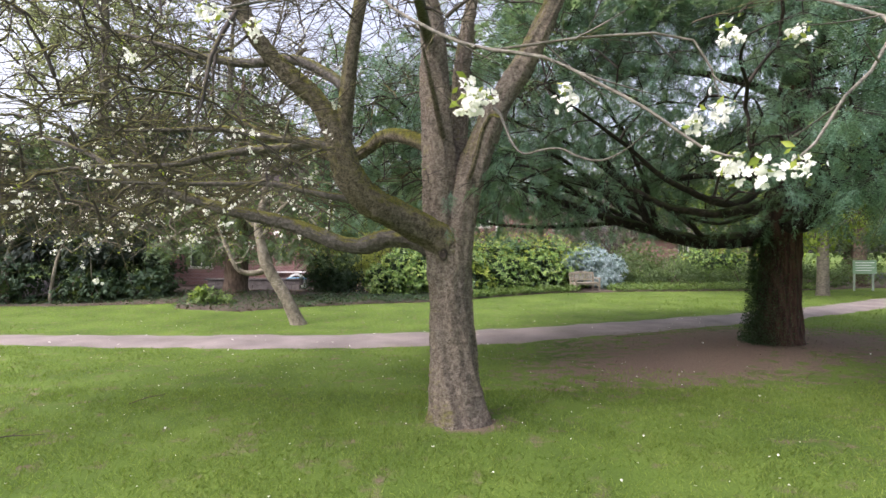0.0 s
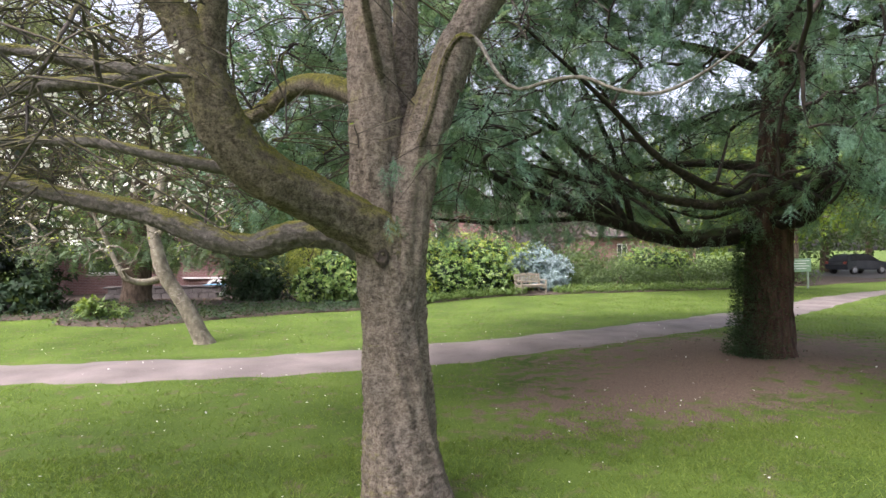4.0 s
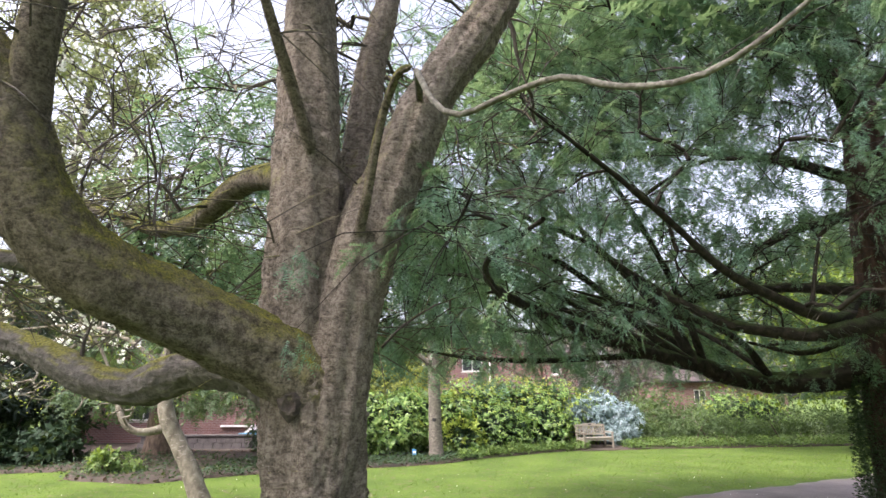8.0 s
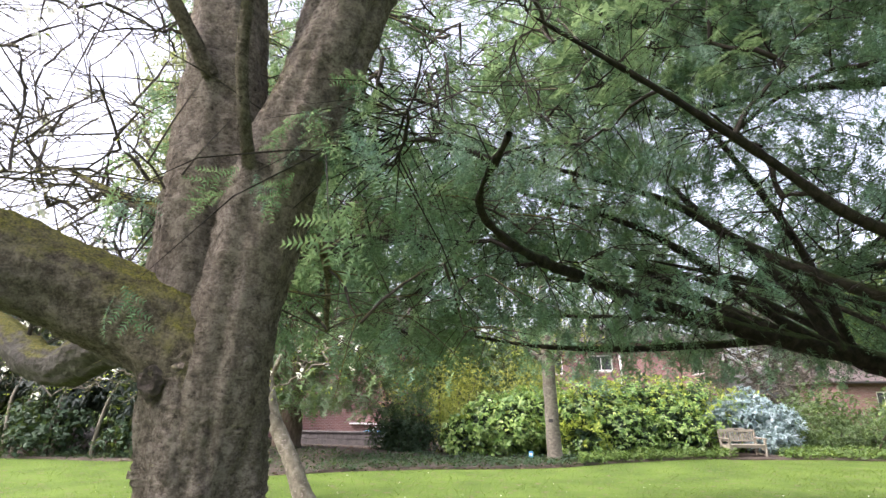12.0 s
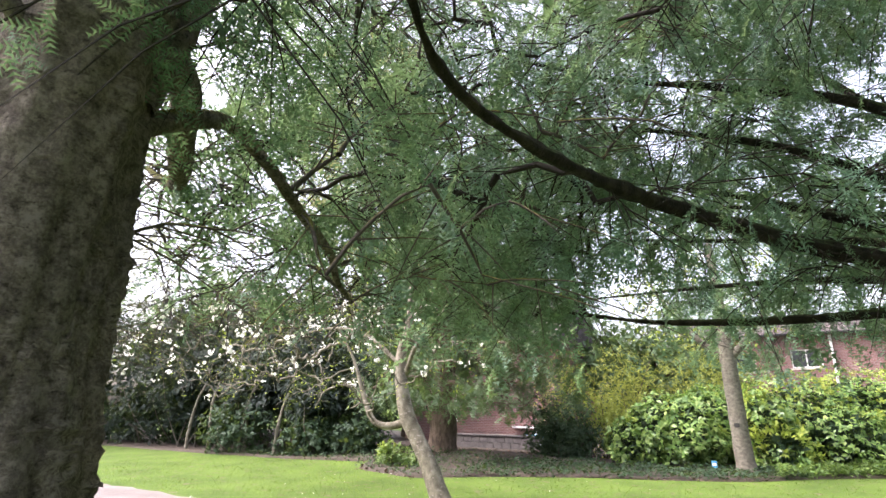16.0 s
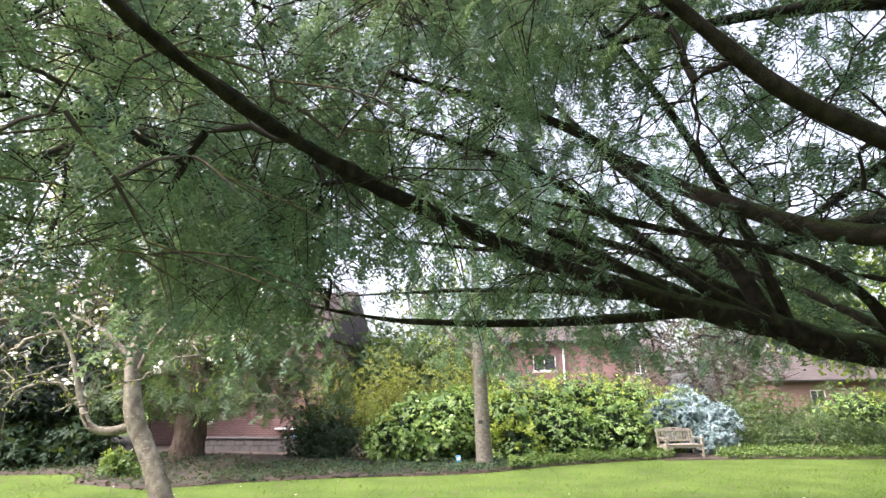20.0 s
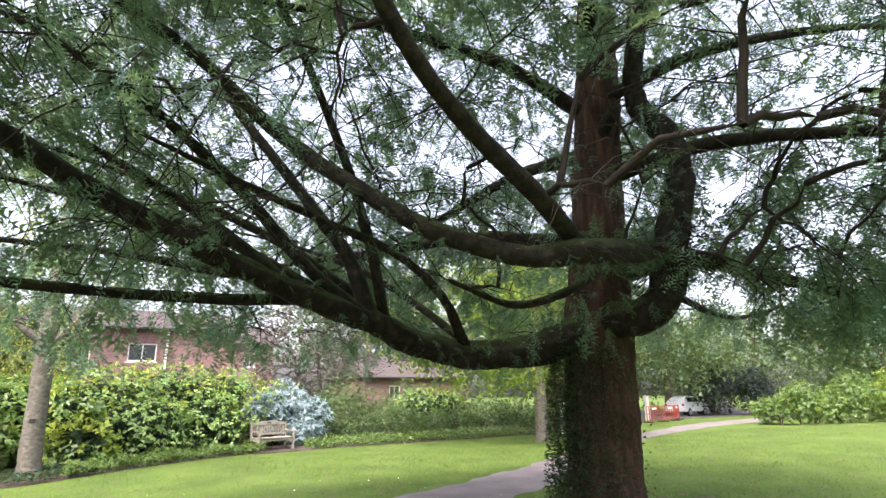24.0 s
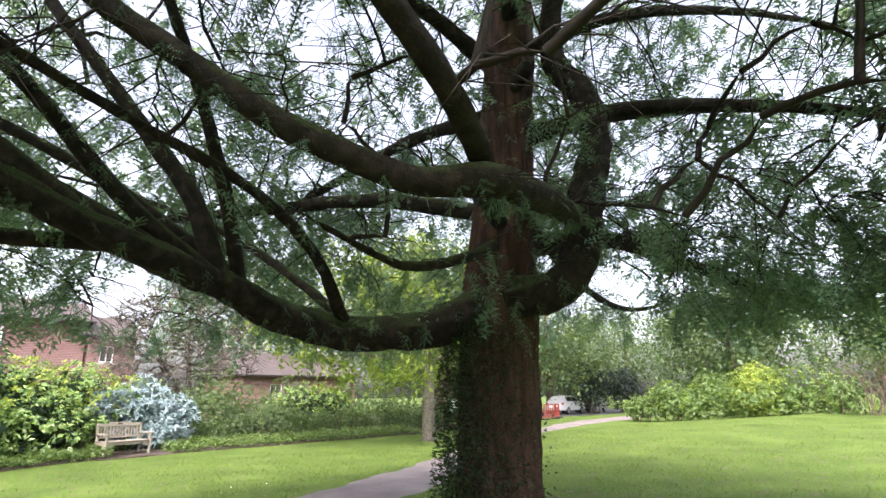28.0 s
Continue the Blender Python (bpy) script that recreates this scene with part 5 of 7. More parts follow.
upper = spaced(45, (-0.8, 5.0, 4.2), (11, 14.5, 8.5), yew_room, 5)
ystems += grow(np.concatenate([ywood] + [t[:, :3] for t in ystems]), upper, sag=0.08, jitter=0.03, r_tip=0.004, expo=0.42, r_max=0.05)
ystems = [s for s in ystems if s[:, 2].min() > 1.9]
ytwigs = side_twigs(ystems, 6, 0.3, 0.75)
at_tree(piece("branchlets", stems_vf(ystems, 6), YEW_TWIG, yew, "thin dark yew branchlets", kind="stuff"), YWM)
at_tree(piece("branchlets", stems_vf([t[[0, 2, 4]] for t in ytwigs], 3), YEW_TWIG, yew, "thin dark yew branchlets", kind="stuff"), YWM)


def sprays(stems, per, tmpl, size, droop=0.6, spread=0.12):
    S = np.array([s[:, :3] for s in stems])
    u = RNG.uniform(0.25, 1.0, (len(S), per))
    i = np.clip((u * 4).astype(int), 0, 3)
    f = (u * 4 - i)[..., None]
    k = np.arange(len(S))[:, None]
    p = S[k, i] * (1 - f) + S[k, i + 1] * f
    d = S[k, i + 1] - S[k, i]
    d = d / (np.linalg.norm(d, axis=-1, keepdims=True) + 1e-9)
    p, d = p.reshape(-1, 3), d.reshape(-1, 3)
    fwd = d * 0.6 + rand_dirs(len(p), 0.5) * 0.9 + np.array([0, 0, -droop])
    up = rand_dirs(len(p)) * 0.5 + np.array([0, 0, 1.0]) + d * 0.4
    return scatter(*tmpl, p + RNG.normal(0, spread * 0.3, p.shape), fwd, up, RNG.uniform(0.7, 1.25, len(p)) * size)


FINE = needle_spray(5, 0.062, 0.115, 0.019)
MEDIUM = needle_spray(5, 0.085, 0.125, 0.027)
COARSE = needle_spray(3, 0.13, 0.17, 0.043)
mid = np.array([s[2, :3] for s in ytwigs])
eye_d = np.min(np.linalg.norm(mid[:, None, :2] - PATHLINE[None, 3:], axis=2), axis=1)
bare = (np.hypot((mid[:, 0] - 6.1) / 4.0, (mid[:, 1] - 10.1) / 3.7) < 1) & (mid[:, 2] < 5.2) & (mid[:, 0] > 2.5) & (mid[:, 0] < 7.3) & (mid[:, 1] < 11.2) & ~np.array([under_boughs(p) for p in mid]) & (mid[:, 1] > 6.5 + 0.1 * (mid[:, 0] - 2.7))


def off_line(P, a, b):
    """The distance of points from the segment a to b."""
    a, b = np.array(a, float), np.array(b, float)
    u = np.clip((P - a) @ (b - a) / ((b - a) @ (b - a)), 0, 1)
    return np.linalg.norm(P - a - u[:, None] * (b - a), axis=1)


# two low gaps in the skirt where the sky shows
thin = np.minimum(off_line(mid, (0.9, 9.2, 2.5), (-0.9, 16.0, 3.95)), off_line(mid, (3.4, 10.2, 2.3), (4.7, 16.4, 3.2))) < 0.5
groups = [[], [], []]
for s, d, b, w in zip(ytwigs, eye_d, bare, thin):
    if w or s[:, 2].min() < 2.0 or (d < 0.85 and s[-1, 2] < 3.4):
        continue
    if math.hypot(s[2, 0] - 2.75, s[2, 1] - 6.65) < 2.3 and not under_boughs(s[-1]) and s[2, 1] > 6.5 + 0.1 * (s[2, 0] - 2.7):
        continue
    if (s[0, 2] > 6.6 or s[0, 1] > 14.2) and RNG.random() < 0.45:
        continue
    if noise.noise(Vector(s[2, :3]) * 0.95) + 0.6 * noise.noise(Vector(s[2, :3]) * 2.3) < -0.16 and RNG.random() < 0.8:
        continue
    if not b or RNG.random() < (0.75 if math.hypot(s[2, 0] - 6.6, s[2, 1] - 10.3) < 1.1 else 0.16):
        groups[0 if d < 1.6 else 1 if d < 3.6 else 2].append(s)
for g, per, tmpl, size in ((groups[0], 4, FINE, 0.175), (groups[1], 3, MEDIUM, 0.26), (groups[2], 3, COARSE, 0.33)):
    at_tree(piece("crown", sprays(g, per, tmpl, size, 0.45), YEW_LEAF, yew, "drooping dark green needle sprays", kind="stuff"), YWM)

# sprays that hang on the limbs and trunk, then a closed roof added for shade
shroud = np.repeat(np.concatenate([spline(YEW_LIMBS[3][1:9], 0.05), spline(YT[4:8], 0.05), spline(YEW_LIMBS[0][:5], 0.07)]), 3, axis=0)
out = rand_dirs(len(shroud))
p = shroud[:, :3] + out * shroud[:, 3:4] * RNG.uniform(0.9, 1.7, (len(shroud), 1))
at_tree(piece("trunk_sprays", scatter(*FINE, p, out * 0.7 + rand_dirs(len(p)) * 0.5 + np.array([0, 0, -0.6]), out + np.array([0, 0, 0.6]), RNG.uniform(0.09, 0.19, len(p))), YEW_LEAF, yew, "dark sprays round the trunk and the bent limb", kind="stuff"), YWM)
on = np.concatenate([spline(YEW_LIMBS[0][:10], 0.04), spline(YEW_LIMBS[1][:7], 0.05), spline(YEW_LIMBS[3][:8], 0.04), spline(YT[4:8], 0.03)] + [spline(P[1:], 0.12) for P in YEW_LIMBS[4:-2]])
on = np.repeat(on[::2], 3, axis=0)
side = rand_dirs(len(on))
p = on[:, :3] + side * on[:, 3:4] * 0.95
at_tree(piece("limb_sprays", scatter(*FINE, p, side * 0.6 + rand_dirs(len(p)) * 0.5 + np.array([0, 0, -0.7]), side + np.array([0, 0, 0.5]), RNG.uniform(0.07, 0.16, len(p))), YEW_LEAF, yew, "short dark sprays on limbs and trunk", kind="stuff"), YWM)
# needle roof, mostly above view, added to block sky light from the yew's inside
q = rand_dirs(4200)
q[:, 2] = np.abs(q[:, 2])
p = np.array([6.2, 10.2, 3.4]) + q * np.array([6.2, 5.2, 6.0]) * RNG.uniform(0.82, 1.0, (4200, 1))
p = p[[under_boughs(v) and v[2] > 4.8 and (v[0] - 1.7) * 0.66 + (v[1] - 5.2) * 0.75 > 1.8 for v in p]]
at_tree(piece("crown_roof", scatter(*COARSE, p, rand_dirs(len(p), 0.4) + np.array([0, 0, -0.3]), rand_dirs(len(p)) * 0.5 + np.array([0, 0, 1.0]), RNG.uniform(0.5, 0.8, len(p))), YEW_LEAF, yew, "dense needle layer added over the crown as shade", kind="stuff"), YWM)

# ---- shrubs and hedges ----


def in_blobs(blobs, n, shell=0.55):
    """Points in the outer part of overlapping ellipsoids (x, y, z, rx, ry, rz), above the ground; with outward directions."""
    B = np.array(blobs, float)
    area = B[:, 3] * B[:, 5] + B[:, 4] * B[:, 5] + B[:, 3] * B[:, 4]
    k = RNG.choice(len(B), n, p=area / area.sum())
    d = rand_dirs(n)
    lump = np.array([noise.noise(Vector(v * 2.3) + Vector((i * 7.1, 0, 0))) for v, i in zip(d, k)])
    fine = np.array([noise.noise(Vector(v * b[3:].mean() * 3.2) + Vector((0, i * 5.3, 0))) for v, i, b in zip(d, k, B[k])])
    r = (1 - shell * RNG.random(n) ** 2.2) * (1 + 0.2 * lump) * (1 + 0.16 * fine / np.maximum(B[k, 3:].mean(axis=1), 0.6))
    p = B[k, :3] + d * B[k, 3:] * r[:, None]
    inside = np.zeros(n, bool)
    for j in range(len(B)):
        inside |= (k != j) & (np.sum(((p - B[j, :3]) / (B[j, 3:] * 0.75)) ** 2, axis=1) < 1)
    ok = ~inside & (p[:, 2] > gz(p[:, 0], p[:, 1]) + 0.04)
    return p[ok], (d / B[k, 3:])[ok]


def folded_leaf(width=0.46):
    return np.array([(0, 0, 0), (0.45, width / 2, 0.1), (1, 0, -0.08), (0.45, -width / 2, 0.1), (0.45, 0, 0.02)]), np.array([(0, 4, 1), (1, 4, 2), (0, 3, 4), (3, 2, 4)])


def shrub(label, category, blobs, n, size, material, tmpl=None, droop=0.3, stems_n=14, second=None, name="shrub", bark=DARK_BARK, shell=0.55, tuft=6):
    """A leafy shrub: stems from its foot, leaves in uneven lumps."""
    B = np.array(blobs, float)
    cx, cy = B[:, 0].mean(), B[:, 1].mean()
    ob = thing(name, label, category, at=pose(cx, cy, float(gz(cx, cy))))
    m = ob.matrix_world.copy()
    st = []
    for j in range(stems_n):
        b = B[RNG.integers(len(B))]
        a = np.array([b[0] + RNG.normal(0, b[3] * 0.2), b[1] + RNG.normal(0, b[4] * 0.2), 0])
        a[2] = gz(a[0], a[1]) - 0.05
        t = b[:3] + rand_dirs(1)[0] * b[3:] * 0.8
        t[2] = max(t[2], a[2] + 0.5)
        mdl = (a + t) / 2 + RNG.normal(0, 0.12, 3)
        st.append(tube(spline([(*a, 0.03), (*mdl, 0.022), (*t, 0.008)], 0.25), 5))
    at_tree(piece("stems", join_vf(st), bark, ob, smooth=True, kind="stuff"), m)
    c, dc = in_blobs(blobs, n // tuft, shell)
    dc = dc / (np.linalg.norm(dc, axis=1)[:, None] + 1e-9)
    age = np.repeat(np.array([noise.noise(Vector(v) * 1.7) for v in c]) + RNG.normal(0, 0.22, len(c)), tuft)
    axis = np.repeat(dc * 0.7 + np.array([0, 0, 0.55]) + rand_dirs(len(c)) * 0.45, tuft, axis=0)
    axis /= np.linalg.norm(axis, axis=1)[:, None]
    p, d = np.repeat(c, tuft, axis=0), np.repeat(dc, tuft, axis=0)
    fwd = np.cross(axis, rand_dirs(len(p)))
    fwd = fwd / (np.linalg.norm(fwd, axis=1)[:, None] + 1e-9) + axis * RNG.uniform(-0.1, 0.7, (len(p), 1)) + np.array([0, 0, -droop * 0.5])
    p = p + fwd * size * 0.1 - axis * size * RNG.uniform(0, 0.5, (len(p), 1))
    up = axis + rand_dirs(len(p)) * 0.25
    tm = tmpl or folded_leaf()
    young = (age > 0.62 - second[1] * 1.1) & (p[:, 2] > second[2]) if second else np.zeros(len(p), bool)
    at_tree(piece("leaves", scatter(*tm, p[~young], fwd[~young], up[~young], RNG.uniform(0.65, 1.25, int((~young).sum())) * size), material, ob, kind="stuff"), m)
    # laurels take a darker leaf colour inside, painting the shade in their gaps
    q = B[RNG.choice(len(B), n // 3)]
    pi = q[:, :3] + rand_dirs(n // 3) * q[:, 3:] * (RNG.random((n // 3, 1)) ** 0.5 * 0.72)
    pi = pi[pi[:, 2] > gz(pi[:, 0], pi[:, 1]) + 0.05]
    at_tree(piece("inner_leaves", scatter(*tm, pi, rand_dirs(len(pi)), rand_dirs(len(pi)), RNG.uniform(1.3, 2.0, len(pi)) * size), DARK_LEAF if material is LAUREL else material, ob, "inner leaves coloured dark for the shade inside the shrub" if material is LAUREL else "", kind="stuff"), m)
    if young.any():
        at_tree(piece("new_leaves", scatter(*tm, p[young], fwd[young] + axis[young] * 0.6, up[young], RNG.uniform(0.6, 1.1, int(young.sum())) * size), second[0], ob, "bright yellow-green new growth", kind="stuff"), m)
    return ob


# laurels from the thin tree to the bench
shrub("glossy laurel hedge with yellow new growth along its top", "hedge", [(1.6, 25.2, 1.2, 1.9, 1.4, 1.5), (3.4, 26.0, 1.4, 1.9, 1.4, 1.5), (5.2, 26.6, 1.3, 1.9, 1.4, 1.4), (2.6, 24.4, 0.8, 1.5, 1.0, 1.0), (4.4, 25.3, 0.8, 1.5, 0.9, 1.0), (6.9, 27.3, 1.0, 1.5, 1.2, 1.3)], 33000, 0.145, LAUREL, second=(LAUREL_NEW, 0.46, 1.35), name="laurel_hedge", stems_n=24)
shrub("bright yellow-green young laurel beside the thin trunk", "shrub", [(1.3, 22.7, 0.55, 0.8, 0.6, 0.75), (1.0, 23.2, 1.2, 0.7, 0.6, 0.9)], 4600, 0.17, LAUREL, second=(LAUREL_NEW, 0.62, 0.2), name="young_laurel")
shrub("glossy green laurel bush behind the thin trunk", "shrub", [(-1.5, 22.9, 0.95, 1.5, 1.2, 1.1), (-0.4, 23.8, 1.1, 1.3, 1.1, 1.2), (-2.4, 22.4, 0.6, 0.9, 0.8, 0.7)], 14000, 0.18, LAUREL, second=(LAUREL_NEW, 0.12, 1.0), name="laurel_bush")
shrub("dark glossy holly bush on the bed", "shrub", [(-4.9, 22.2, 0.95, 1.0, 0.85, 1.15), (-4.1, 22.2, 0.75, 0.9, 0.7, 0.95), (-4.5, 22.0, 0.4, 1.2, 0.7, 0.5)], 7000, 0.1, DARK_LEAF, name="holly_bush")
shrub("feathery yellow-green shrub between the laurels", "shrub", [(-3.4, 23.2, 1.2, 0.9, 0.7, 1.2), (-3.0, 25.0, 2.2, 1.6, 1.0, 1.7), (-5.6, 25.4, 2.2, 1.3, 1.0, 1.6), (-0.6, 26.5, 2.4, 1.8, 1.0, 1.6)], 9000, 0.11, FEATHERY, tmpl=plain_leaf(0.22), name="feathery_shrub", droop=0.5)
shrub("blue-grey leaved shrub behind the bench", "shrub", [(7.3, 26.5, 1.3, 0.9, 0.7, 0.95), (8.2, 26.4, 0.95, 0.75, 0.7, 0.8), (6.5, 26.2, 1.1, 0.7, 0.5, 0.75), (7.7, 26.1, 0.6, 0.9, 0.6, 0.6), (6.0, 26.0, 1.35, 0.5, 0.4, 0.5)], 5600, 0.21, BLUE_LEAF, tmpl=broad_leaf(width=0.22), name="blue_shrub", droop=0.1)


def uneven(x0, x1, y, n, h, slope=0.0):
    """A row of blobs of many sizes, as an untrimmed run of shrubs."""
    g = np.random.default_rng(int(x0 * 10))
    out = []
    for i in range(n):
        x = x0 + (x1 - x0) * (i + g.uniform(0.1, 0.9)) / n
        r = h * g.uniform(0.45, 0.8)
        out.append((x, y + slope * (x - x0) + g.uniform(-0.7, 0.9), r * g.uniform(0.5, 0.9), r * g.uniform(0.8, 1.3), r * g.uniform(0.7, 1.0), r * g.uniform(0.7, 1.15)))
    return out


shrub("low green shrubs beyond the bench", "shrub", uneven(8.8, 14.4, 27.1, 12, 1.35) + [(9.3, 27.6, 0.9, 0.9, 0.8, 1.05), (10.3, 27.9, 1.0, 1.0, 0.9, 1.15), (11.6, 28.0, 0.9, 1.1, 0.9, 1.1)], 15200, 0.085, FAR_LEAF, tmpl=plain_leaf(0.4), second=(SHRUB, 0.5, 0.3), name="low_shrub")
shrub("yellow-tipped evergreen shrub behind the low shrubs", "shrub", [(13.8, 28.4, 1.2, 1.5, 1.0, 0.95), (15.2, 28.6, 1.1, 1.2, 1.0, 0.9)], 4940, 0.13, LAUREL, second=(LAUREL_NEW, 0.3, 1.3), name="evergreen_shrub")
shrub("grey-green evergreen screen behind the low shrubs", "shrub", uneven(9.6, 19.0, 31.2, 11, 2.3, 0.1), 9000, 0.16, FAR_LEAF, tmpl=plain_leaf(0.45), name="evergreen_screen")
shrub("green shrubs along the far lawn edge", "shrub", uneven(14.2, 21.8, 27.1, 14, 1.4, 0.13), 16150, 0.09, FAR_LEAF, tmpl=plain_leaf(0.4), second=(SHRUB, 0.5, 0.3), name="low_shrub")
shrub("small bright yellow-green shrub on the bed", "shrub", [(-7.6, 17.6, 0.3, 0.55, 0.4, 0.4), (-8.1, 17.9, 0.25, 0.4, 0.4, 0.35), (-7.1, 17.7, 0.2, 0.35, 0.3, 0.3), (-7.8, 17.5, 0.5, 0.25, 0.25, 0.3)], 1500, 0.1, SHRUB, second=(BRIGHT, 0.5, 0.3), name="small_shrub", stems_n=6)
# dark evergreens to the west
shrub("tall dark evergreen thicket", "thicket", [(-22, 19.8, 3.2, 3.6, 2.5, 3.8), (-17.2, 20.4, 3.9, 2.6, 2.0, 3.1), (-13.6, 20.3, 3.2, 2.4, 1.9, 2.7), (-15.4, 19.4, 2.4, 1.7, 1.3, 1.7), (-11.3, 20.6, 2.6, 1.7, 1.5, 1.9), (-19.6, 19.3, 2.6, 1.8, 1.4, 1.8), (-27, 19, 3.2, 4, 3, 4.5), (-12.2, 19.2, 1.9, 1.2, 1.0, 1.0)], 26000, 0.26, GREY_LEAF, tmpl=folded_leaf(0.32), name="evergreen_thicket", stems_n=44, droop=0.7, bark=GREY_BARK)
shrub("dark rhododendron at the lawn edge", "shrub", [(-15.5, 18.6, 0.9, 1.8, 1.0, 1.2), (-12.2, 19.0, 0.7, 1.4, 0.9, 0.9), (-10.4, 19.4, 0.7, 1.1, 0.9, 0.8), (-18.6, 20.4, 0.9, 1.8, 1.0, 1.2), (-21.6, 20.6, 1.0, 1.9, 1.1, 1.4), (-25.0, 20.2, 1.0, 2.2, 1.2, 1.4), (-28.5, 19.6, 1.0, 2.2, 1.2, 1.4), (-14.2, 21.6, 1.0, 2.0, 0.9, 1.5)], 14000, 0.17, DARK_LEAF, name="rhododendron")
many = thing("multi_stem_shrub", "pale bare stems of an old evergreen shrub", "shrub", at=pose(-15.6, 18.7, float(gz(-15.6, 18.7))))
for x, y, dx, h in ((-16.9, 18.5, -0.25, 2.6), (-16.6, 18.6, 0.2, 2.4), (-15.2, 18.5, 0.35, 2.7), (-15.0, 18.6, -0.1, 2.3), (-13.6, 18.7, 0.3, 2.4), (-18.4, 18.6, 0.3, 2.6)):
    z = float(gz(x, y))
    at_tree(limb("stem", [(x, y, z - 0.05, 0.075), (x + 0.2 * dx, y, z + h * 0.3, 0.06), (x + 0.7 * dx, y + 0.1, z + h * 0.7, 0.05), (x + dx, y + 0.4, z + h, 0.035)], PALE_BARK, many, sides=10), many.matrix_world.copy())
# right-hand shrubs
shrub("bright green privet bank on the rise", "shrub", [(x, y, (z + 0.3) * (1.4 - 0.06 * (y - 13.6)), rx, ry, rz * (1.4 - 0.055 * (y - 13.6))) for y, x, z, ry, rx, rz in uneven(13.6, 25.0, 33.2, 18, 1.8)], 20000, 0.14, SHRUB, tmpl=plain_leaf(0.5), second=(BRIGHT, 0.4, 0.6), name="privet_bank", stems_n=20)
fan = thing("bare_shrub", "bare brown many-stemmed shrub on the rise", "shrub", at=pose(33.0, 11.5, float(gz(33.0, 11.5))))
fm = fan.matrix_world.copy()
fs = []
for _ in range(110):
    x, y = 33 + RNG.normal(0, 0.7), 11.5 + RNG.normal(0, 1.4)
    z, d = float(gz(x, y)), RNG.normal(0, 0.7, 2)
    h = RNG.uniform(1.3, 2.6)
    fs.append(np.array([(x, y, z - 0.05, 0.022), (x + 0.3 * d[0], y + 0.3 * d[1], z + h * 0.4, 0.017), (x + 0.7 * d[0], y + 0.7 * d[1], z + h * 0.7, 0.013), (x + d[0], y + d[1], z + h * 0.9, 0.01), (x + 1.3 * d[0], y + 1.3 * d[1], z + h, 0.006)]))
at_tree(piece("stems", stems_vf(fs + [t[[0, 2, 4]] for t in side_twigs(fs, 5, 0.3, 0.8, droop=0.0, r=0.008)]), DARK_BARK, fan, kind="stuff"), fm)
shrub("golden-tipped shrub among the privet", "shrub", [(33.4, 17.6, 1.6, 1.1, 1.3, 1.5)], 4000, 0.13, LAUREL_NEW, tmpl=plain_leaf(0.5), name="golden_shrub")
shrub("dark blue-green shrub beyond the parked cars", "shrub", [(43.5, 34.5, 2.6, 3.2, 2.0, 2.2), (46.5, 33.0, 2.2, 2.6, 2.0, 2.2)], 6500, 0.22, GREY_LEAF, tmpl=plain_leaf(0.4), name="far_shrub")


# ---- smaller trees ----


def small_tree(label, stems_p, room, n_tips, leaf_size, leaf_m, bark, per=7, name="tree", category="tree", box_lo=None, box_hi=None, tmpl=None, droop=0.2, spread=0.14, clump=0.7, level=-0.1, r_tip=0.005):
    x, y = stems_p[0][0][:2]
    ob = thing(name, label, category, at=pose(x, y, float(gz(x, y))))
    m = ob.matrix_world.copy()
    for k, P in enumerate(stems_p):
        at_tree(limb("trunk" if k == 0 else "branch", P, bark, ob, sides=16 if k == 0 else 8, step=0.12, ridges=0.04, lumps=0.05), m)
    w = np.concatenate([spline(P, 0.4)[2:, :3] for P in stems_p])
    st = grow(w, clumped(n_tips, box_lo, box_hi, room, clump, level), sag=0.08, jitter=0.07, r_tip=r_tip, expo=0.42, r_max=0.05)
    at_tree(piece("twigs", stems_vf(st, 4), bark, ob, kind="stuff"), m)
    if per:
        e = np.concatenate([s[2:, :3] for s in st])
        p = np.repeat(e, per, axis=0) + RNG.normal(0, spread, (len(e) * per, 3))
        at_tree(piece("crown", scatter(*(tmpl or plain_leaf(0.5)), p, rand_dirs(len(p)) + np.array([0, 0, -droop]), rand_dirs(len(p)) * 0.7 + np.array([0, 0, 1]), RNG.uniform(0.7, 1.25, len(p)) * leaf_size), leaf_m, ob, kind="stuff"), m)
    return ob, st, m


def ball(c, r):
    c, r = np.array(c, float), np.array(r, float)
    return lambda p: float(np.sum(((np.array(p) - c) / r) ** 2)) < 1


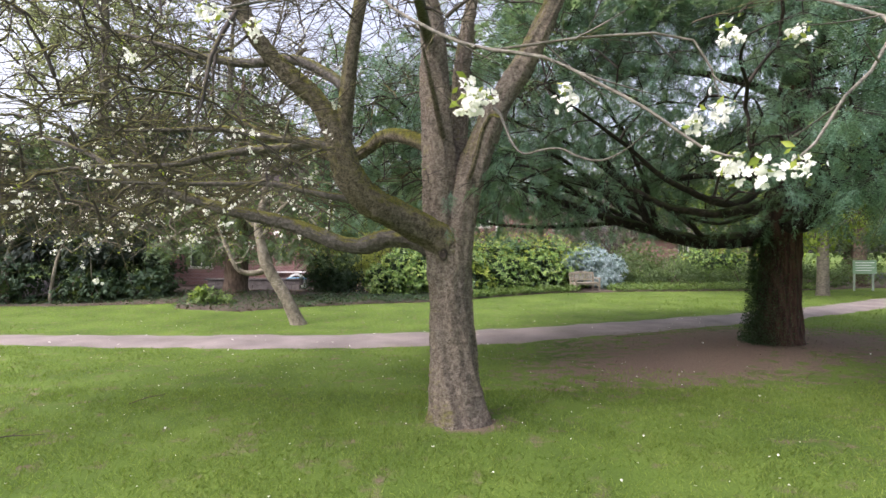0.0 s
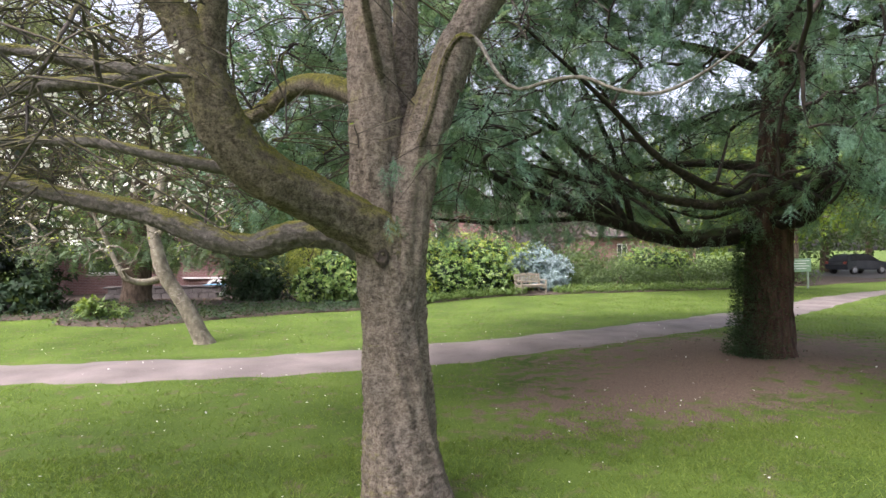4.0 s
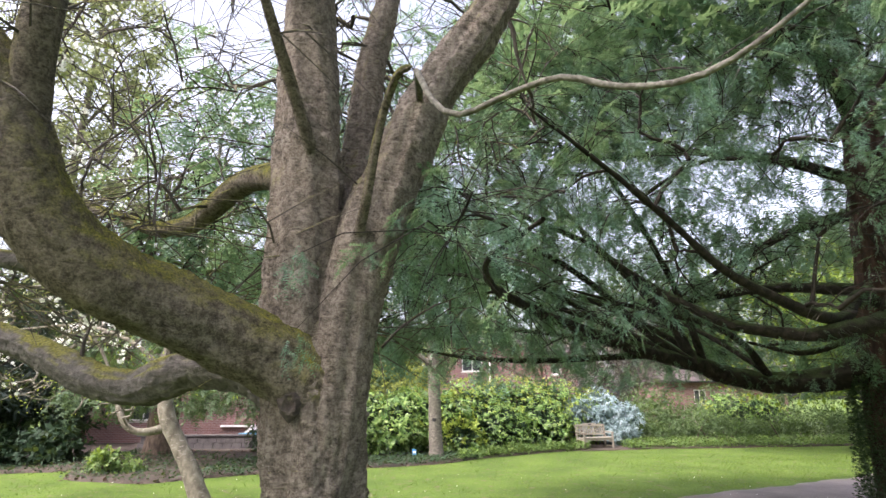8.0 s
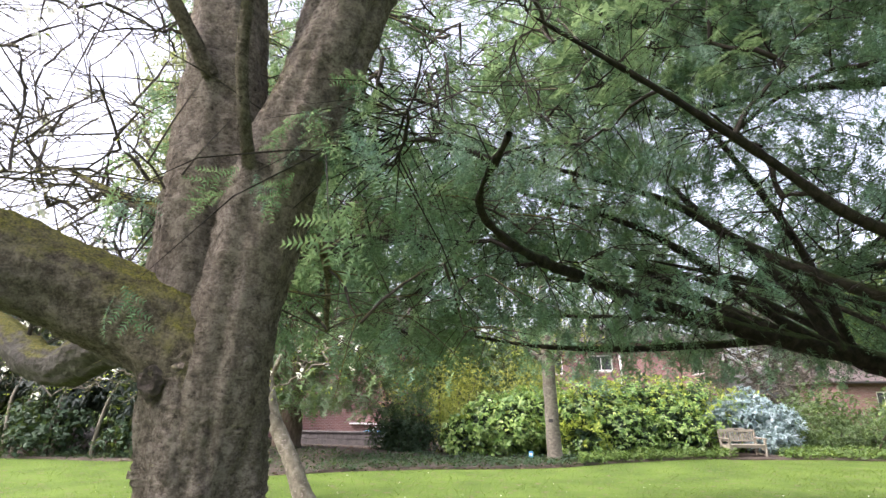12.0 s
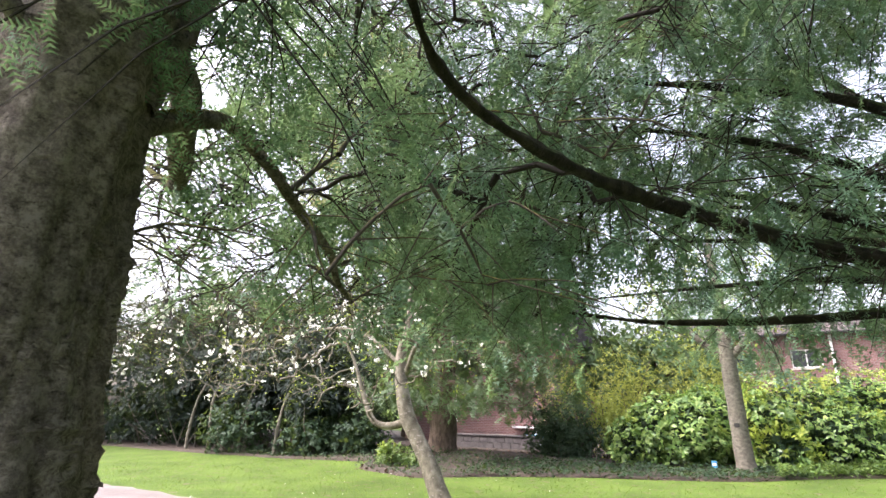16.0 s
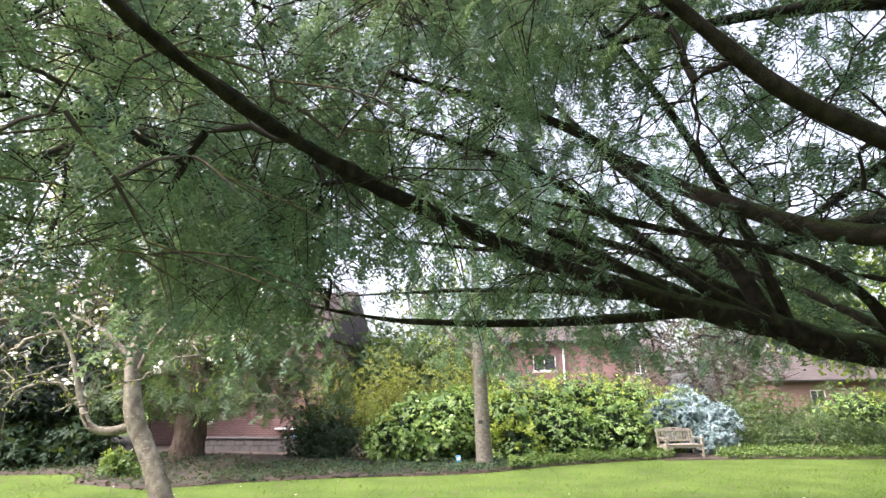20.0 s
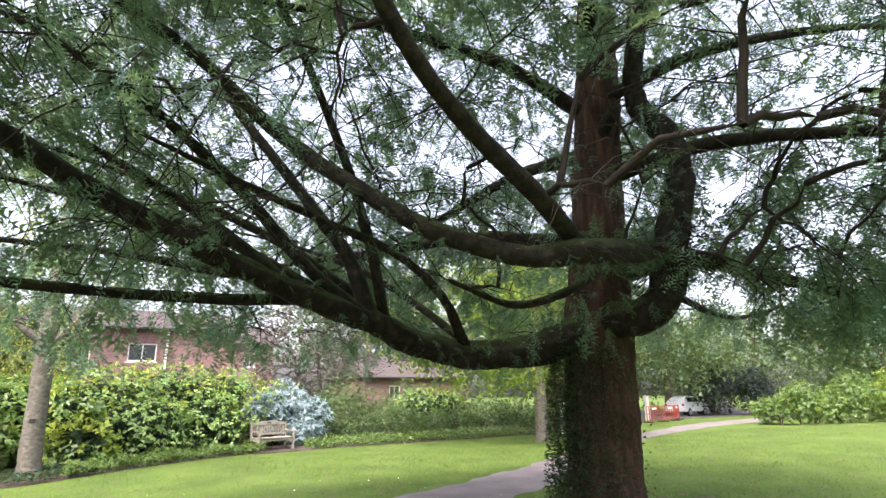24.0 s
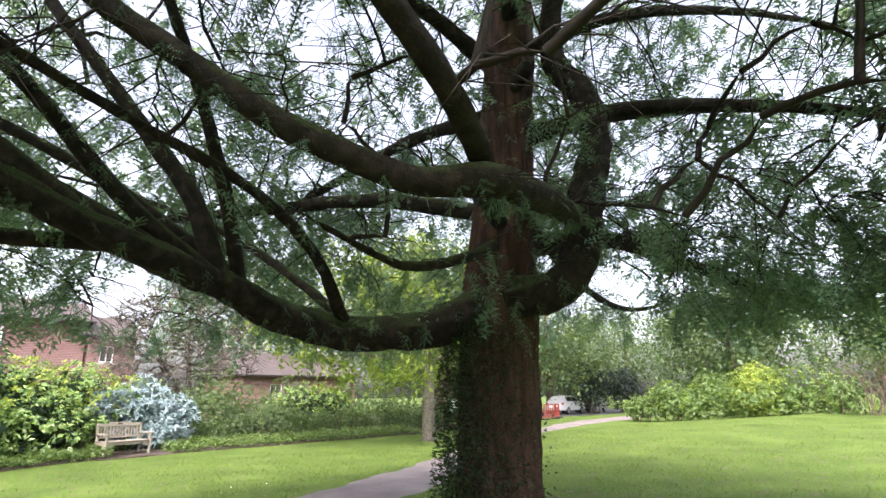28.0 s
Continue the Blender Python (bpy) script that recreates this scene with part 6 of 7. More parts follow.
# leaning pale tree with large white flowers
mag, mst, mm = small_tree("leaning pale-barked tree with large white flowers", [
    [(-3.68, 13.7, -0.05, 0.250), (-3.72, 13.7, 0.1, 0.188), (-3.95, 13.7, 0.6, 0.156), (-4.25, 13.72, 1.1, 0.144), (-4.45, 13.7, 1.45, 0.150), (-4.62, 13.72, 2.0, 0.125), (-4.72, 13.8, 2.6, 0.106), (-4.6, 13.9, 3.3, 0.075), (-4.7, 14.1, 4.3, 0.037)],
    [(-4.42, 13.7, 1.4, 0.09), (-4.75, 13.6, 1.3, 0.07), (-5.1, 13.5, 1.38, 0.06), (-5.35, 13.5, 1.8, 0.05), (-5.7, 13.5, 2.6, 0.03), (-6.2, 13.4, 3.4, 0.015)],
    [(-4.7, 13.8, 2.4, 0.05), (-5.5, 13.8, 3.0, 0.04), (-6.6, 13.9, 3.3, 0.03), (-8.0, 13.9, 3.2, 0.015)],
    [(-4.62, 13.8, 2.2, 0.05), (-4.2, 13.6, 2.8, 0.04), (-3.6, 13.5, 3.3, 0.03), (-3.0, 13.5, 3.7, 0.015)],
], ball((-6.4, 13.2, 2.9), (4.6, 2.6, 1.5)), 420, 0.07, YOUNG_LEAF, PALE_BARK, per=0, name="magnolia_tree", box_lo=(-11, 10.6, 1.6), box_hi=(-1.8, 16, 4.6))
me_ = np.array([s[-1, :3] for s in mst])
at_tree(piece("flowers", blossom_at(me_[RNG.random(len(me_)) < 0.17], 4, 0.045, 0.05), BLOSSOM, mag, "large loose white flowers", kind="stuff"), mm)
lv = np.repeat(me_, 3, axis=0)
at_tree(piece("young_leaves", scatter(*plain_leaf(0.45), lv + RNG.normal(0, 0.06, lv.shape), rand_dirs(len(lv)), rand_dirs(len(lv)), RNG.uniform(0.04, 0.08, len(lv))), YOUNG_LEAF, mag, kind="stuff"), mm)

# thin grey tree at the bed edge, with a small dark tag
thin, _, tm_ = small_tree("slender grey-barked tree with a small dark tag", [
    [(0.52, 21.75, -0.05, 0.33), (0.5, 21.75, 0.15, 0.25), (0.46, 21.75, 0.8, 0.22), (0.42, 21.75, 2.0, 0.205), (0.4, 21.75, 3.0, 0.2), (0.35, 21.8, 4.5, 0.15), (0.3, 21.8, 7.0, 0.06)],
    [(0.42, 21.75, 2.9, 0.12), (0.9, 21.7, 3.4, 0.09), (1.6, 21.6, 4.4, 0.05), (2.2, 21.5, 5.6, 0.02)],
    [(0.4, 21.75, 2.9, 0.1), (-0.2, 21.7, 3.4, 0.08), (-0.9, 21.6, 4.3, 0.05), (-1.6, 21.5, 5.6, 0.02)],
], ball((0.4, 21.8, 5.2), (3.4, 2.6, 2.2)), 240, 0.11, YOUNG_LEAF, GREY_BARK, per=4, name="slender_tree", box_lo=(-3, 19, 3.2), box_hi=(4, 24.4, 7.4))
at_tree(part("tree_tag", box(0.36, 0.48, 21.515, 21.525, 1.16, 1.26, 0.003), BLACK, thin, "small dark number tag"), tm_)

# grey-green conifer on the bed
small_tree("grey-green conifer with a stout brown trunk", [
    [(-7.8, 20.3, 0.0, 0.62), (-7.8, 20.3, 0.5, 0.45), (-7.75, 20.3, 1.6, 0.42), (-7.7, 20.3, 3.0, 0.34), (-7.6, 20.3, 5.5, 0.2), (-7.5, 20.3, 8.5, 0.05)],
    [(-7.7, 20.2, 2.4, 0.1), (-6.6, 19.9, 2.3, 0.07), (-5.2, 19.6, 1.9, 0.03)],
    [(-7.7, 20.2, 2.6, 0.1), (-9.2, 19.9, 2.5, 0.07), (-10.6, 19.6, 2.1, 0.03)],
    [(-7.6, 20.2, 3.4, 0.1), (-6.2, 19.3, 3.6, 0.07), (-4.6, 18.6, 3.3, 0.03)],
    [(-7.6, 20.2, 4.2, 0.1), (-5.4, 20.2, 4.4, 0.07), (-3.4, 20.4, 4.0, 0.03)],
], lambda p: p[2] > 1.4 + 0.2 * math.sin(p[0] * 2) and math.hypot((p[0] + 7) / 4.2, (p[1] - 20.2) / 2.6) < 1.12 - p[2] / 11, 640, 0.46, CONIFER, DARK_BARK, per=2, name="conifer", box_lo=(-11.5, 17.6, 1.6), box_hi=(-2.6, 22.8, 8.4), tmpl=COARSE, droop=0.5)

# fresh green trees beyond the yew
small_tree("young lime tree in fresh green leaf beside the path", [
    [(15.8, 22.5, -0.05, 0.3), (15.8, 22.5, 0.3, 0.24), (15.82, 22.5, 1.8, 0.21), (15.9, 22.6, 4.0, 0.15), (16, 22.7, 7.5, 0.05)],
    [(15.8, 22.5, 2.4, 0.1), (14.0, 22.6, 2.9, 0.07), (12.0, 22.8, 2.9, 0.03)],
    [(15.85, 22.5, 2.8, 0.1), (17.4, 22.3, 3.2, 0.07), (19.4, 22.0, 3.0, 0.03)],
    [(15.85, 22.5, 3.2, 0.1), (15.4, 21.0, 3.5, 0.07), (15.0, 19.4, 3.2, 0.03)],
], ball((14.6, 22.6, 4.6), (5.6, 4.2, 2.9)), 560, 0.2, BRIGHT, GREY_BARK, per=9, name="lime_tree", box_lo=(9, 18, 2.0), box_hi=(21.4, 27, 8.4), spread=0.3)
small_tree("green tree with a straight trunk near the sign", [
    [(22.0, 28.5, -0.05, 0.4), (22.0, 28.5, 0.5, 0.3), (22.0, 28.5, 3.0, 0.25), (22.0, 28.6, 8.5, 0.06)],
    [(22.0, 28.5, 3.0, 0.12), (19.8, 28.3, 3.8, 0.06), (17.6, 28.2, 4.2, 0.03)],
    [(22.0, 28.5, 3.0, 0.12), (24.4, 28.0, 3.8, 0.06), (27.0, 27.6, 4.0, 0.03)],
], ball((22.2, 28.6, 6.4), (6.0, 4.0, 4.2)), 420, 0.2, FAR_LEAF, DARK_BARK, per=7, name="broadleaf_tree", box_lo=(16, 24.5, 2.4), box_hi=(28.4, 33, 10.6), spread=0.35)
tall_p = [[(-9.5, 25.0, 0.0, 0.34), (-9.5, 25.0, 2.5, 0.26), (-9.4, 25.0, 6.0, 0.18), (-9.2, 25.0, 10.0, 0.1), (-9.0, 25.0, 14.0, 0.03)], [(-9.5, 25, 4.0, 0.14), (-11.2, 24.6, 6.5, 0.09), (-13.2, 24.2, 9.5, 0.03)], [(-9.5, 25, 4.4, 0.14), (-7.8, 25.2, 7.0, 0.09), (-5.6, 25.6, 10.0, 0.03)], [(-9.4, 25, 6.5, 0.11), (-11.0, 25.6, 9.0, 0.07), (-12.4, 26, 12.5, 0.02)], [(-9.3, 25, 7.0, 0.11), (-7.4, 24.4, 9.5, 0.07), (-6.4, 24, 12.5, 0.02)]]
tall_p = [[(0.6 + (x - 0.6) * 1.5, 3.1 + (y - 3.1) * 1.5, z * 1.5, r * 1.4) for x, y, z, r in P] for P in tall_p]
_, tall_st, tall_m = small_tree("tall bare tree with a haze of fine grey twigs", tall_p, ball((-14.2, 36, 12.8), (8.0, 5.0, 9.6)), 900, 0.06, YOUNG_LEAF, GREY_BARK, per=0, name="bare_tree", box_lo=(-22.4, 31, 3.8), box_hi=(-6, 41, 22.5), r_tip=0.012)
at_tree(piece("twigs", stems_vf([t[[0, 2, 4]] for t in side_twigs(tall_st, 3, 0.7, 2.0, droop=-0.1, r=0.015)]), GREY_BARK, _, kind="stuff"), tall_m)
bare_p = [[(12.3, 33.0, 0.0, 0.2), (12.3, 33.0, 2.0, 0.13), (12.1, 33, 4.0, 0.07), (12.0, 33, 6.0, 0.02)], [(12.3, 33, 1.4, 0.08), (11.2, 33, 3.0, 0.05), (10.4, 33, 5.0, 0.015)], [(12.3, 33, 1.4, 0.08), (13.4, 33, 3.0, 0.05), (14.4, 33, 4.8, 0.015)]]
bare_p = [[(x - 1.8, y, z, r) for x, y, z, r in P] for P in bare_p]
bare_t, bare_st, bare_m = small_tree("bare twiggy tree in front of the brick house", bare_p, ball((10.2, 33, 3.8), (3.7, 1.6, 3.0)), 1300, 0.06, YOUNG_LEAF, GREY_BARK, per=0, name="bare_tree", box_lo=(6.4, 31, 1.2), box_hi=(14, 35, 6.8), r_tip=0.014)
at_tree(piece("twigs", stems_vf([t[[0, 2, 4]] for t in side_twigs(bare_st, 3, 0.3, 0.9, droop=-0.1, r=0.012)]), GREY_BARK, bare_t, kind="stuff"), bare_m)
small_tree("tall larch-like tree in pale feathery spring leaf", [
    [(-17.5, 27.5, 0, 0.4), (-17.5, 27.5, 4, 0.3), (-17.3, 27.6, 12, 0.2), (-17.2, 27.6, 25, 0.04)],
    [(-17.4, 27.5, 9, 0.1), (-19.4, 26.8, 10.5, 0.06), (-21.4, 26.2, 10.8, 0.02)],
    [(-17.4, 27.5, 10, 0.1), (-15.4, 27.9, 11.4, 0.06), (-13.6, 28.2, 11.8, 0.02)],
    [(-17.3, 27.6, 14, 0.09), (-19.2, 28.0, 15.6, 0.05), (-20.6, 28.4, 16.0, 0.02)],
    [(-17.3, 27.6, 15, 0.09), (-15.6, 27.0, 16.4, 0.05), (-14.2, 26.4, 16.8, 0.02)],
], ball((-17.4, 27.5, 15), (4.8, 4.2, 10.5)), 620, 0.36, PALE_LEAF, GREY_BARK, per=9, name="larch_tree", box_lo=(-22, 23.5, 5.5), box_hi=(-12.8, 31.5, 25), tmpl=plain_leaf(0.3), droop=0.5, spread=0.22, clump=0.6, level=-0.05, r_tip=0.012)
for k, (x, y, h, r, lm) in enumerate([(30, 40, 11, 6, FAR_LEAF), (40, 36, 10, 5.5, FAR_LEAF), (42, 22, 9, 5, FAR_LEAF), (44, 10, 10, 6, FAR_LEAF), (-18, 38, 17, 7, CONIFER), (-16, 30, 9, 5.0, GREY_LEAF), (-4, 34, 5.4, 4, CONIFER), (-22, 24, 8, 5, CONIFER), (19, 48, 13, 7, FAR_LEAF), (26, 34, 12, 6, FAR_LEAF), (36, 42, 13, 7, FAR_LEAF), (-30, 30, 9, 6.5, DARK_LEAF), (-24, 26, 8, 5, GREY_LEAF), (-34, 12, 12, 6, CONIFER), (52, 41, 10, 6, FAR_LEAF), (56, 30, 11, 6, CONIFER), (66, 44, 12, 7, FAR_LEAF), (48, 50, 11, 7, FAR_LEAF), (62, 18, 11, 7, FAR_LEAF)]):
    small_tree("broadleaf park tree in spring leaf", [[(x, y, 0, 0.4), (x, y, 1.5, 0.3), (x + 0.1, y, h * 0.5, 0.2), (x, y, h, 0.05)], [(x, y, 2.5, 0.12), (x - 1.6, y - 0.6, 3.8, 0.08), (x - 3.4, y - 0.9, 4.6, 0.03)], [(x, y, 2.7, 0.12), (x + 1.8, y + 0.3, 4, 0.08), (x + 3.4, y + 0.6, 4.8, 0.03)]], ball((x, y, h * 0.55), (r, r, h * 0.45)), 200, 0.4 if x > 0 else 0.42, lm, DARK_BARK, per=11, name="park_tree", box_lo=(x - r, y - r, 1.2), box_hi=(x + r, y + r, h), spread=0.6, clump=0.4)


# ---- bench ----


def garden_bench(m):
    """A weathered slatted garden bench, origin at its middle on the ground, front towards -y."""
    ob = thing("garden_bench", "weathered grey teak garden bench with slatted back", "bench", at=m)
    w, d = 0.61, 0.52
    for s in (-1, 1):
        part("front_leg", box(s * w - 0.03, s * w + 0.03, -0.03, 0.04, 0, 0.6, 0.006), TEAK, ob)
        bm = joined(box(s * w - 0.03, s * w + 0.03, d - 0.035, d + 0.035, 0, 0.45, 0.006), box(s * w - 0.03, s * w + 0.03, d - 0.03, d + 0.04, 0.44, 0.9, 0.006, Matrix.Translation((0, d, 0.44)) @ Matrix.Rotation(radians(-9), 4, "X") @ Matrix.Translation((0, -d, -0.44))))
        part("back_leg", bm, TEAK, ob)
        part("armrest", box(s * w - 0.04, s * w + 0.04, -0.07, d + 0.02, 0.6, 0.635, 0.01), TEAK, ob)
        part("side_rail", box(s * w - 0.02, s * w + 0.02, 0.04, d - 0.03, 0.32, 0.4, 0.005), TEAK, ob)
        part("stretcher", box(s * w - 0.02, s * w + 0.02, 0.04, d - 0.03, 0.1, 0.15, 0.005), TEAK, ob)
    part("front_rail", joined(box(-w + 0.03, w - 0.03, -0.015, 0.02, 0.33, 0.41, 0.005), box(-w + 0.03, -w + 0.16, -0.012, 0.016, 0.26, 0.34, 0.01), box(w - 0.16, w - 0.03, -0.012, 0.016, 0.26, 0.34, 0.01)), TEAK, ob)
    for i in range(6):
        y = -0.04 + i * 0.092
        part("seat_slat", box(-w - 0.02, w + 0.02, y, y + 0.072, 0.412, 0.434, 0.005), TEAK, ob)
    tilt = Matrix.Translation((0, d, 0.44)) @ Matrix.Rotation(radians(-9), 4, "X") @ Matrix.Translation((0, -d, -0.44))
    part("lower_back_rail", box(-w + 0.03, w - 0.03, d - 0.015, d + 0.02, 0.5, 0.55, 0.005, tilt), TEAK, ob)
    bm = box(-w + 0.03, w - 0.03, d - 0.018, d + 0.022, 0.82, 0.9, 0.006)
    bm2 = box(-0.3, 0.3, d - 0.017, d + 0.021, 0.885, 0.94, 0.02)
    part("top_rail", joined_t(tilt, bm, bm2), TEAK, ob)
    part("plaque", box(-0.07, 0.07, d - 0.024, d - 0.019, 0.87, 0.91, 0.002, tilt), BLACK, ob, "small dark plaque")
    for i in range(13):
        x = -0.51 + i * 0.085
        part("back_slat", box(x - 0.021, x + 0.021, d - 0.006, d + 0.012, 0.55, 0.822, 0.003, tilt), TEAK, ob)
    return ob


def joined_t(m, *bms):
    b = joined(*bms)
    b.transform(m)
    return b


garden_bench(pose(6.62, 24.7, float(gz(6.62, 24.8)), 0, 0, 17))
slab = box(5.9, 7.9, 24.4, 25.6, -0.02, 0.02, 0.006)
slab.transform(Matrix.Translation((6.62, 24.88, 0)) @ Matrix.Rotation(radians(17), 4, "Z") @ Matrix.Translation((-6.9, -25.0, 0)))
tagged(part("earth_pad", slab, SOIL), "bare earth pad under the bench", "ground", kind="structure")


# ---- sign ----
sign = thing("park_sign", "pale green park sign board on two posts", "sign", at=pose(19.65, 25.2, float(gz(19.65, 25.2)), 0, 0, 8))
part("board", box(-0.62, 0.62, -0.02, 0.02, 0.8, 1.42, 0.008), SIGN_GREEN, sign)
for s in (-1, 1):
    part("post", box(s * 0.5 - 0.035, s * 0.5 + 0.035, 0.021, 0.09, 0, 1.44, 0.008), GREY_PAINT, sign)
for i in range(4):
    part("lettering", box(-0.5, 0.5 - 0.18 * (i % 2), -0.026, -0.021, 1.3 - i * 0.12, 1.33 - i * 0.12), WHITE, sign, "unreadable line of pale text")


# ---- houses ----


def window_unit(parent, x0, x1, z0, z1, y):
    w = part("window", box(x0, x1, y - 0.05, y + 0.02, z0, z1), GLASS, parent)
    t = 0.06
    part("frame", joined(box(x0, x1, y - 0.09, y - 0.052, z1 - t, z1), box(x0, x1, y - 0.09, y - 0.052, z0, z0 + t), box(x0, x0 + t, y - 0.09, y - 0.052, z0 + t, z1 - t), box(x1 - t, x1, y - 0.09, y - 0.052, z0 + t, z1 - t), box((x0 + x1) / 2 - 0.025, (x0 + x1) / 2 + 0.025, y - 0.085, y - 0.052, z0 + t, z1 - t)), WHITE, w)
    part("sill", box(x0 - 0.08, x1 + 0.08, y - 0.16, y - 0.05, z0 - 0.09, z0 - 0.002), STONE, w)


def wall_with_holes(x0, x1, z0, z1, y0, y1, holes):
    xs = sorted({x0, x1, *[h[0] for h in holes], *[h[1] for h in holes]})
    zs = sorted({z0, z1, *[h[2] for h in holes], *[h[3] for h in holes]})
    cells = []
    for a, b in zip(xs, xs[1:]):
        for c, d in zip(zs, zs[1:]):
            if not any(h[0] <= a and b <= h[1] and h[2] <= c and d <= h[3] for h in holes):
                cells.append(box(a, b, y0, y1, c, d))
    bm = joined(*cells)
    bmesh.ops.remove_doubles(bm, verts=bm.verts, dist=1e-4)
    return bm


def house(label, x0, x1, y, depth, eave, ridge, holes):
    ob = thing("brick_house", label, "house", at=pose((x0 + x1) / 2, y, 0))
    m = ob.matrix_world.copy()
    at_tree(part("wall", wall_with_holes(x0, x1, -0.2, eave, y, y + 0.3, holes), BRICK, ob), m)
    at_tree(part("wall", joined(box(x0, x0 + 0.3, y + 0.302, y + depth, -0.2, eave), box(x1 - 0.3, x1, y + 0.302, y + depth, -0.2, eave), box(x0 + 0.302, x1 - 0.302, y + depth - 0.3, y + depth, -0.2, eave)), BRICK, ob), m)
    bm = bmesh.new()
    v = [bm.verts.new(c) for c in ((x0 - 0.3, y - 0.35, eave), (x1 + 0.3, y - 0.35, eave), (x1 + 0.3, y + depth + 0.35, eave), (x0 - 0.3, y + depth + 0.35, eave), (x0 - 0.3, y + depth / 2, ridge), (x1 + 0.3, y + depth / 2, ridge))]
    for f in ((0, 1, 5, 4), (2, 3, 4, 5), (1, 2, 5), (3, 0, 4), (3, 2, 1, 0)):
        bm.faces.new([v[i] for i in f])
    bm.transform(Matrix.Translation((0, 0, 0.01)))
    at_tree(part("roof", bm, SLATE, ob), m)
    at_tree(part("gutter", box(x0 - 0.3, x1 + 0.3, y - 0.46, y - 0.352, eave - 0.06, eave + 0.05, 0.02), BLACK, ob), m)
    for h in holes:
        window_unit(ob, *h, y + 0.15)
    for c in ob.children:
        if c.name.startswith("window"):
            at_tree(c, m)
    return ob


main_house = house("long red brick house with slate roof behind the hedge", -3.0, 7.0, 38, 8, 5.2, 6.7, [(-1.4, 0.4, 3.4, 4.4), (2.0, 3.3, 3.55, 4.46)])
pipe = bmesh.new()
bmesh.ops.create_cone(pipe, cap_ends=True, segments=12, radius1=0.06, radius2=0.06, depth=5.2, matrix=Matrix.Translation((3.75, 37.9, 2.5)))
at_tree(part("downpipe", pipe, WHITE, main_house, "white painted downpipe"), main_house.matrix_world.copy())
house("gabled end bay of the brick house with dark slates", 7.1, 9.15, 37.6, 7, 4.55, 5.9, [(7.6, 8.2, 3.3, 4.1)])
house("lower red brick wing", 15.6, 23.6, 40, 7, 2.9, 4.6, [(17.4, 18.2, 1.5, 2.4)])
house("red brick house with white arched doorway beyond the bed", -15.5, -7.3, 29, 7, 4.6, 7.5, [(-13.6, -12.4, 1.0, 2.4)])

# ---- grass ----


def blades(x0, x1, y0, y1, n, h, keep=None):
    x, y = RNG.uniform(x0, x1, n), RNG.uniform(y0, y1, n)
    nz = np.sin(x * 2.1 + 1.7 * np.sin(y * 1.3)) * np.cos(y * 1.9 + 1.1 * np.sin(x * 0.9)) + 0.6 * np.sin(x * 5.3 + y * 3.1) * np.cos(y * 6.1 - x * 2.2)
    bare = np.maximum.reduce([1 - np.hypot((x - a) / rx, (y - b) / ry) for a, b, rx, ry in ((6.0, 10.3, 5.6, 3.2), (0.3, 5.6, 0.5, 0.45), (4.2, 9.0, 3.8, 2.0))])
    ok = RNG.random(n) < 0.66 + 0.42 * nz - 1.6 * np.clip(bare, 0, 1)
    lower = np.interp(x, [p[0] for p in PATH_NEAR], [p[1] for p in PATH_NEAR])
    upper = np.interp(x, [p[0] for p in PATH_FAR], [p[1] for p in PATH_FAR])
    e = RNG.normal(0, 0.05, n)
    ok &= (y < lower + e) | (y > upper - e)
    ok &= np.hypot(x - 0.15, y - 5.62) > 0.34
    if keep is not None:
        ok &= keep(x, y)
    x, y = x[ok], y[ok]
    p = np.stack([x, y, gz(x, y) - 0.004], -1)
    T = np.array([(0, -0.06, 0), (0, 0.06, 0), (0.5, 0.0, 0.05), (1.0, 0, -0.1)])
    F = np.array([(0, 1, 2), (1, 3, 2)])
    lean = rand_dirs(len(p))
    lean[:, 2] = np.abs(lean[:, 2]) * 0.6 + 0.45
    return scatter(T, F, p, lean, rand_dirs(len(p)), RNG.uniform(0.6, 1.3, len(p)) * h)


def lawn_side(x, y):
    edge = np.interp(x, [-9, -8.4, -6.2, -4.5, -2.4, 0.8, 2.7, 5.7, 9.3, 17.5, 30], [18.3, 16.9, 16.3, 17.5, 18.6, 20.2, 22.4, 24.2, 24.7, 25.6, 26])
    edge = np.where(x < -9, 18.0, edge)
    return y < edge


tagged(piece("grass", join_vf([blades(-5, 6, 2.6, 7, 90000, 0.055), blades(-9, 10, 6, 12, 70000, 0.055), blades(-14, -5, 2, 11, 26000, 0.06)]), GRASS), "short lawn grass near the trees", "grass", kind="stuff")
tagged(piece("grass", join_vf([blades(-16, 20, 11.5, 26, 80000, 0.06, lawn_side), blades(6, 30, 4, 22, 60000, 0.07)]), GRASS), "mown grass beyond the path", "grass", kind="stuff")


def flat_bits(x0, x1, y0, y1, n, size, lift=0.02, keep=None):
    x, y = RNG.uniform(x0, x1, n), RNG.uniform(y0, y1, n)
    if keep is not None:
        k = keep(x, y)
        x, y = x[k], y[k]
    p = np.stack([x, y, gz(x, y) + lift], -1)
    return scatter(*plain_leaf(0.8), p, rand_dirs(len(p), 0.3), np.array([0, 0, 1.0]) + rand_dirs(len(p)) * 0.4, RNG.uniform(0.6, 1.4, len(p)) * size)


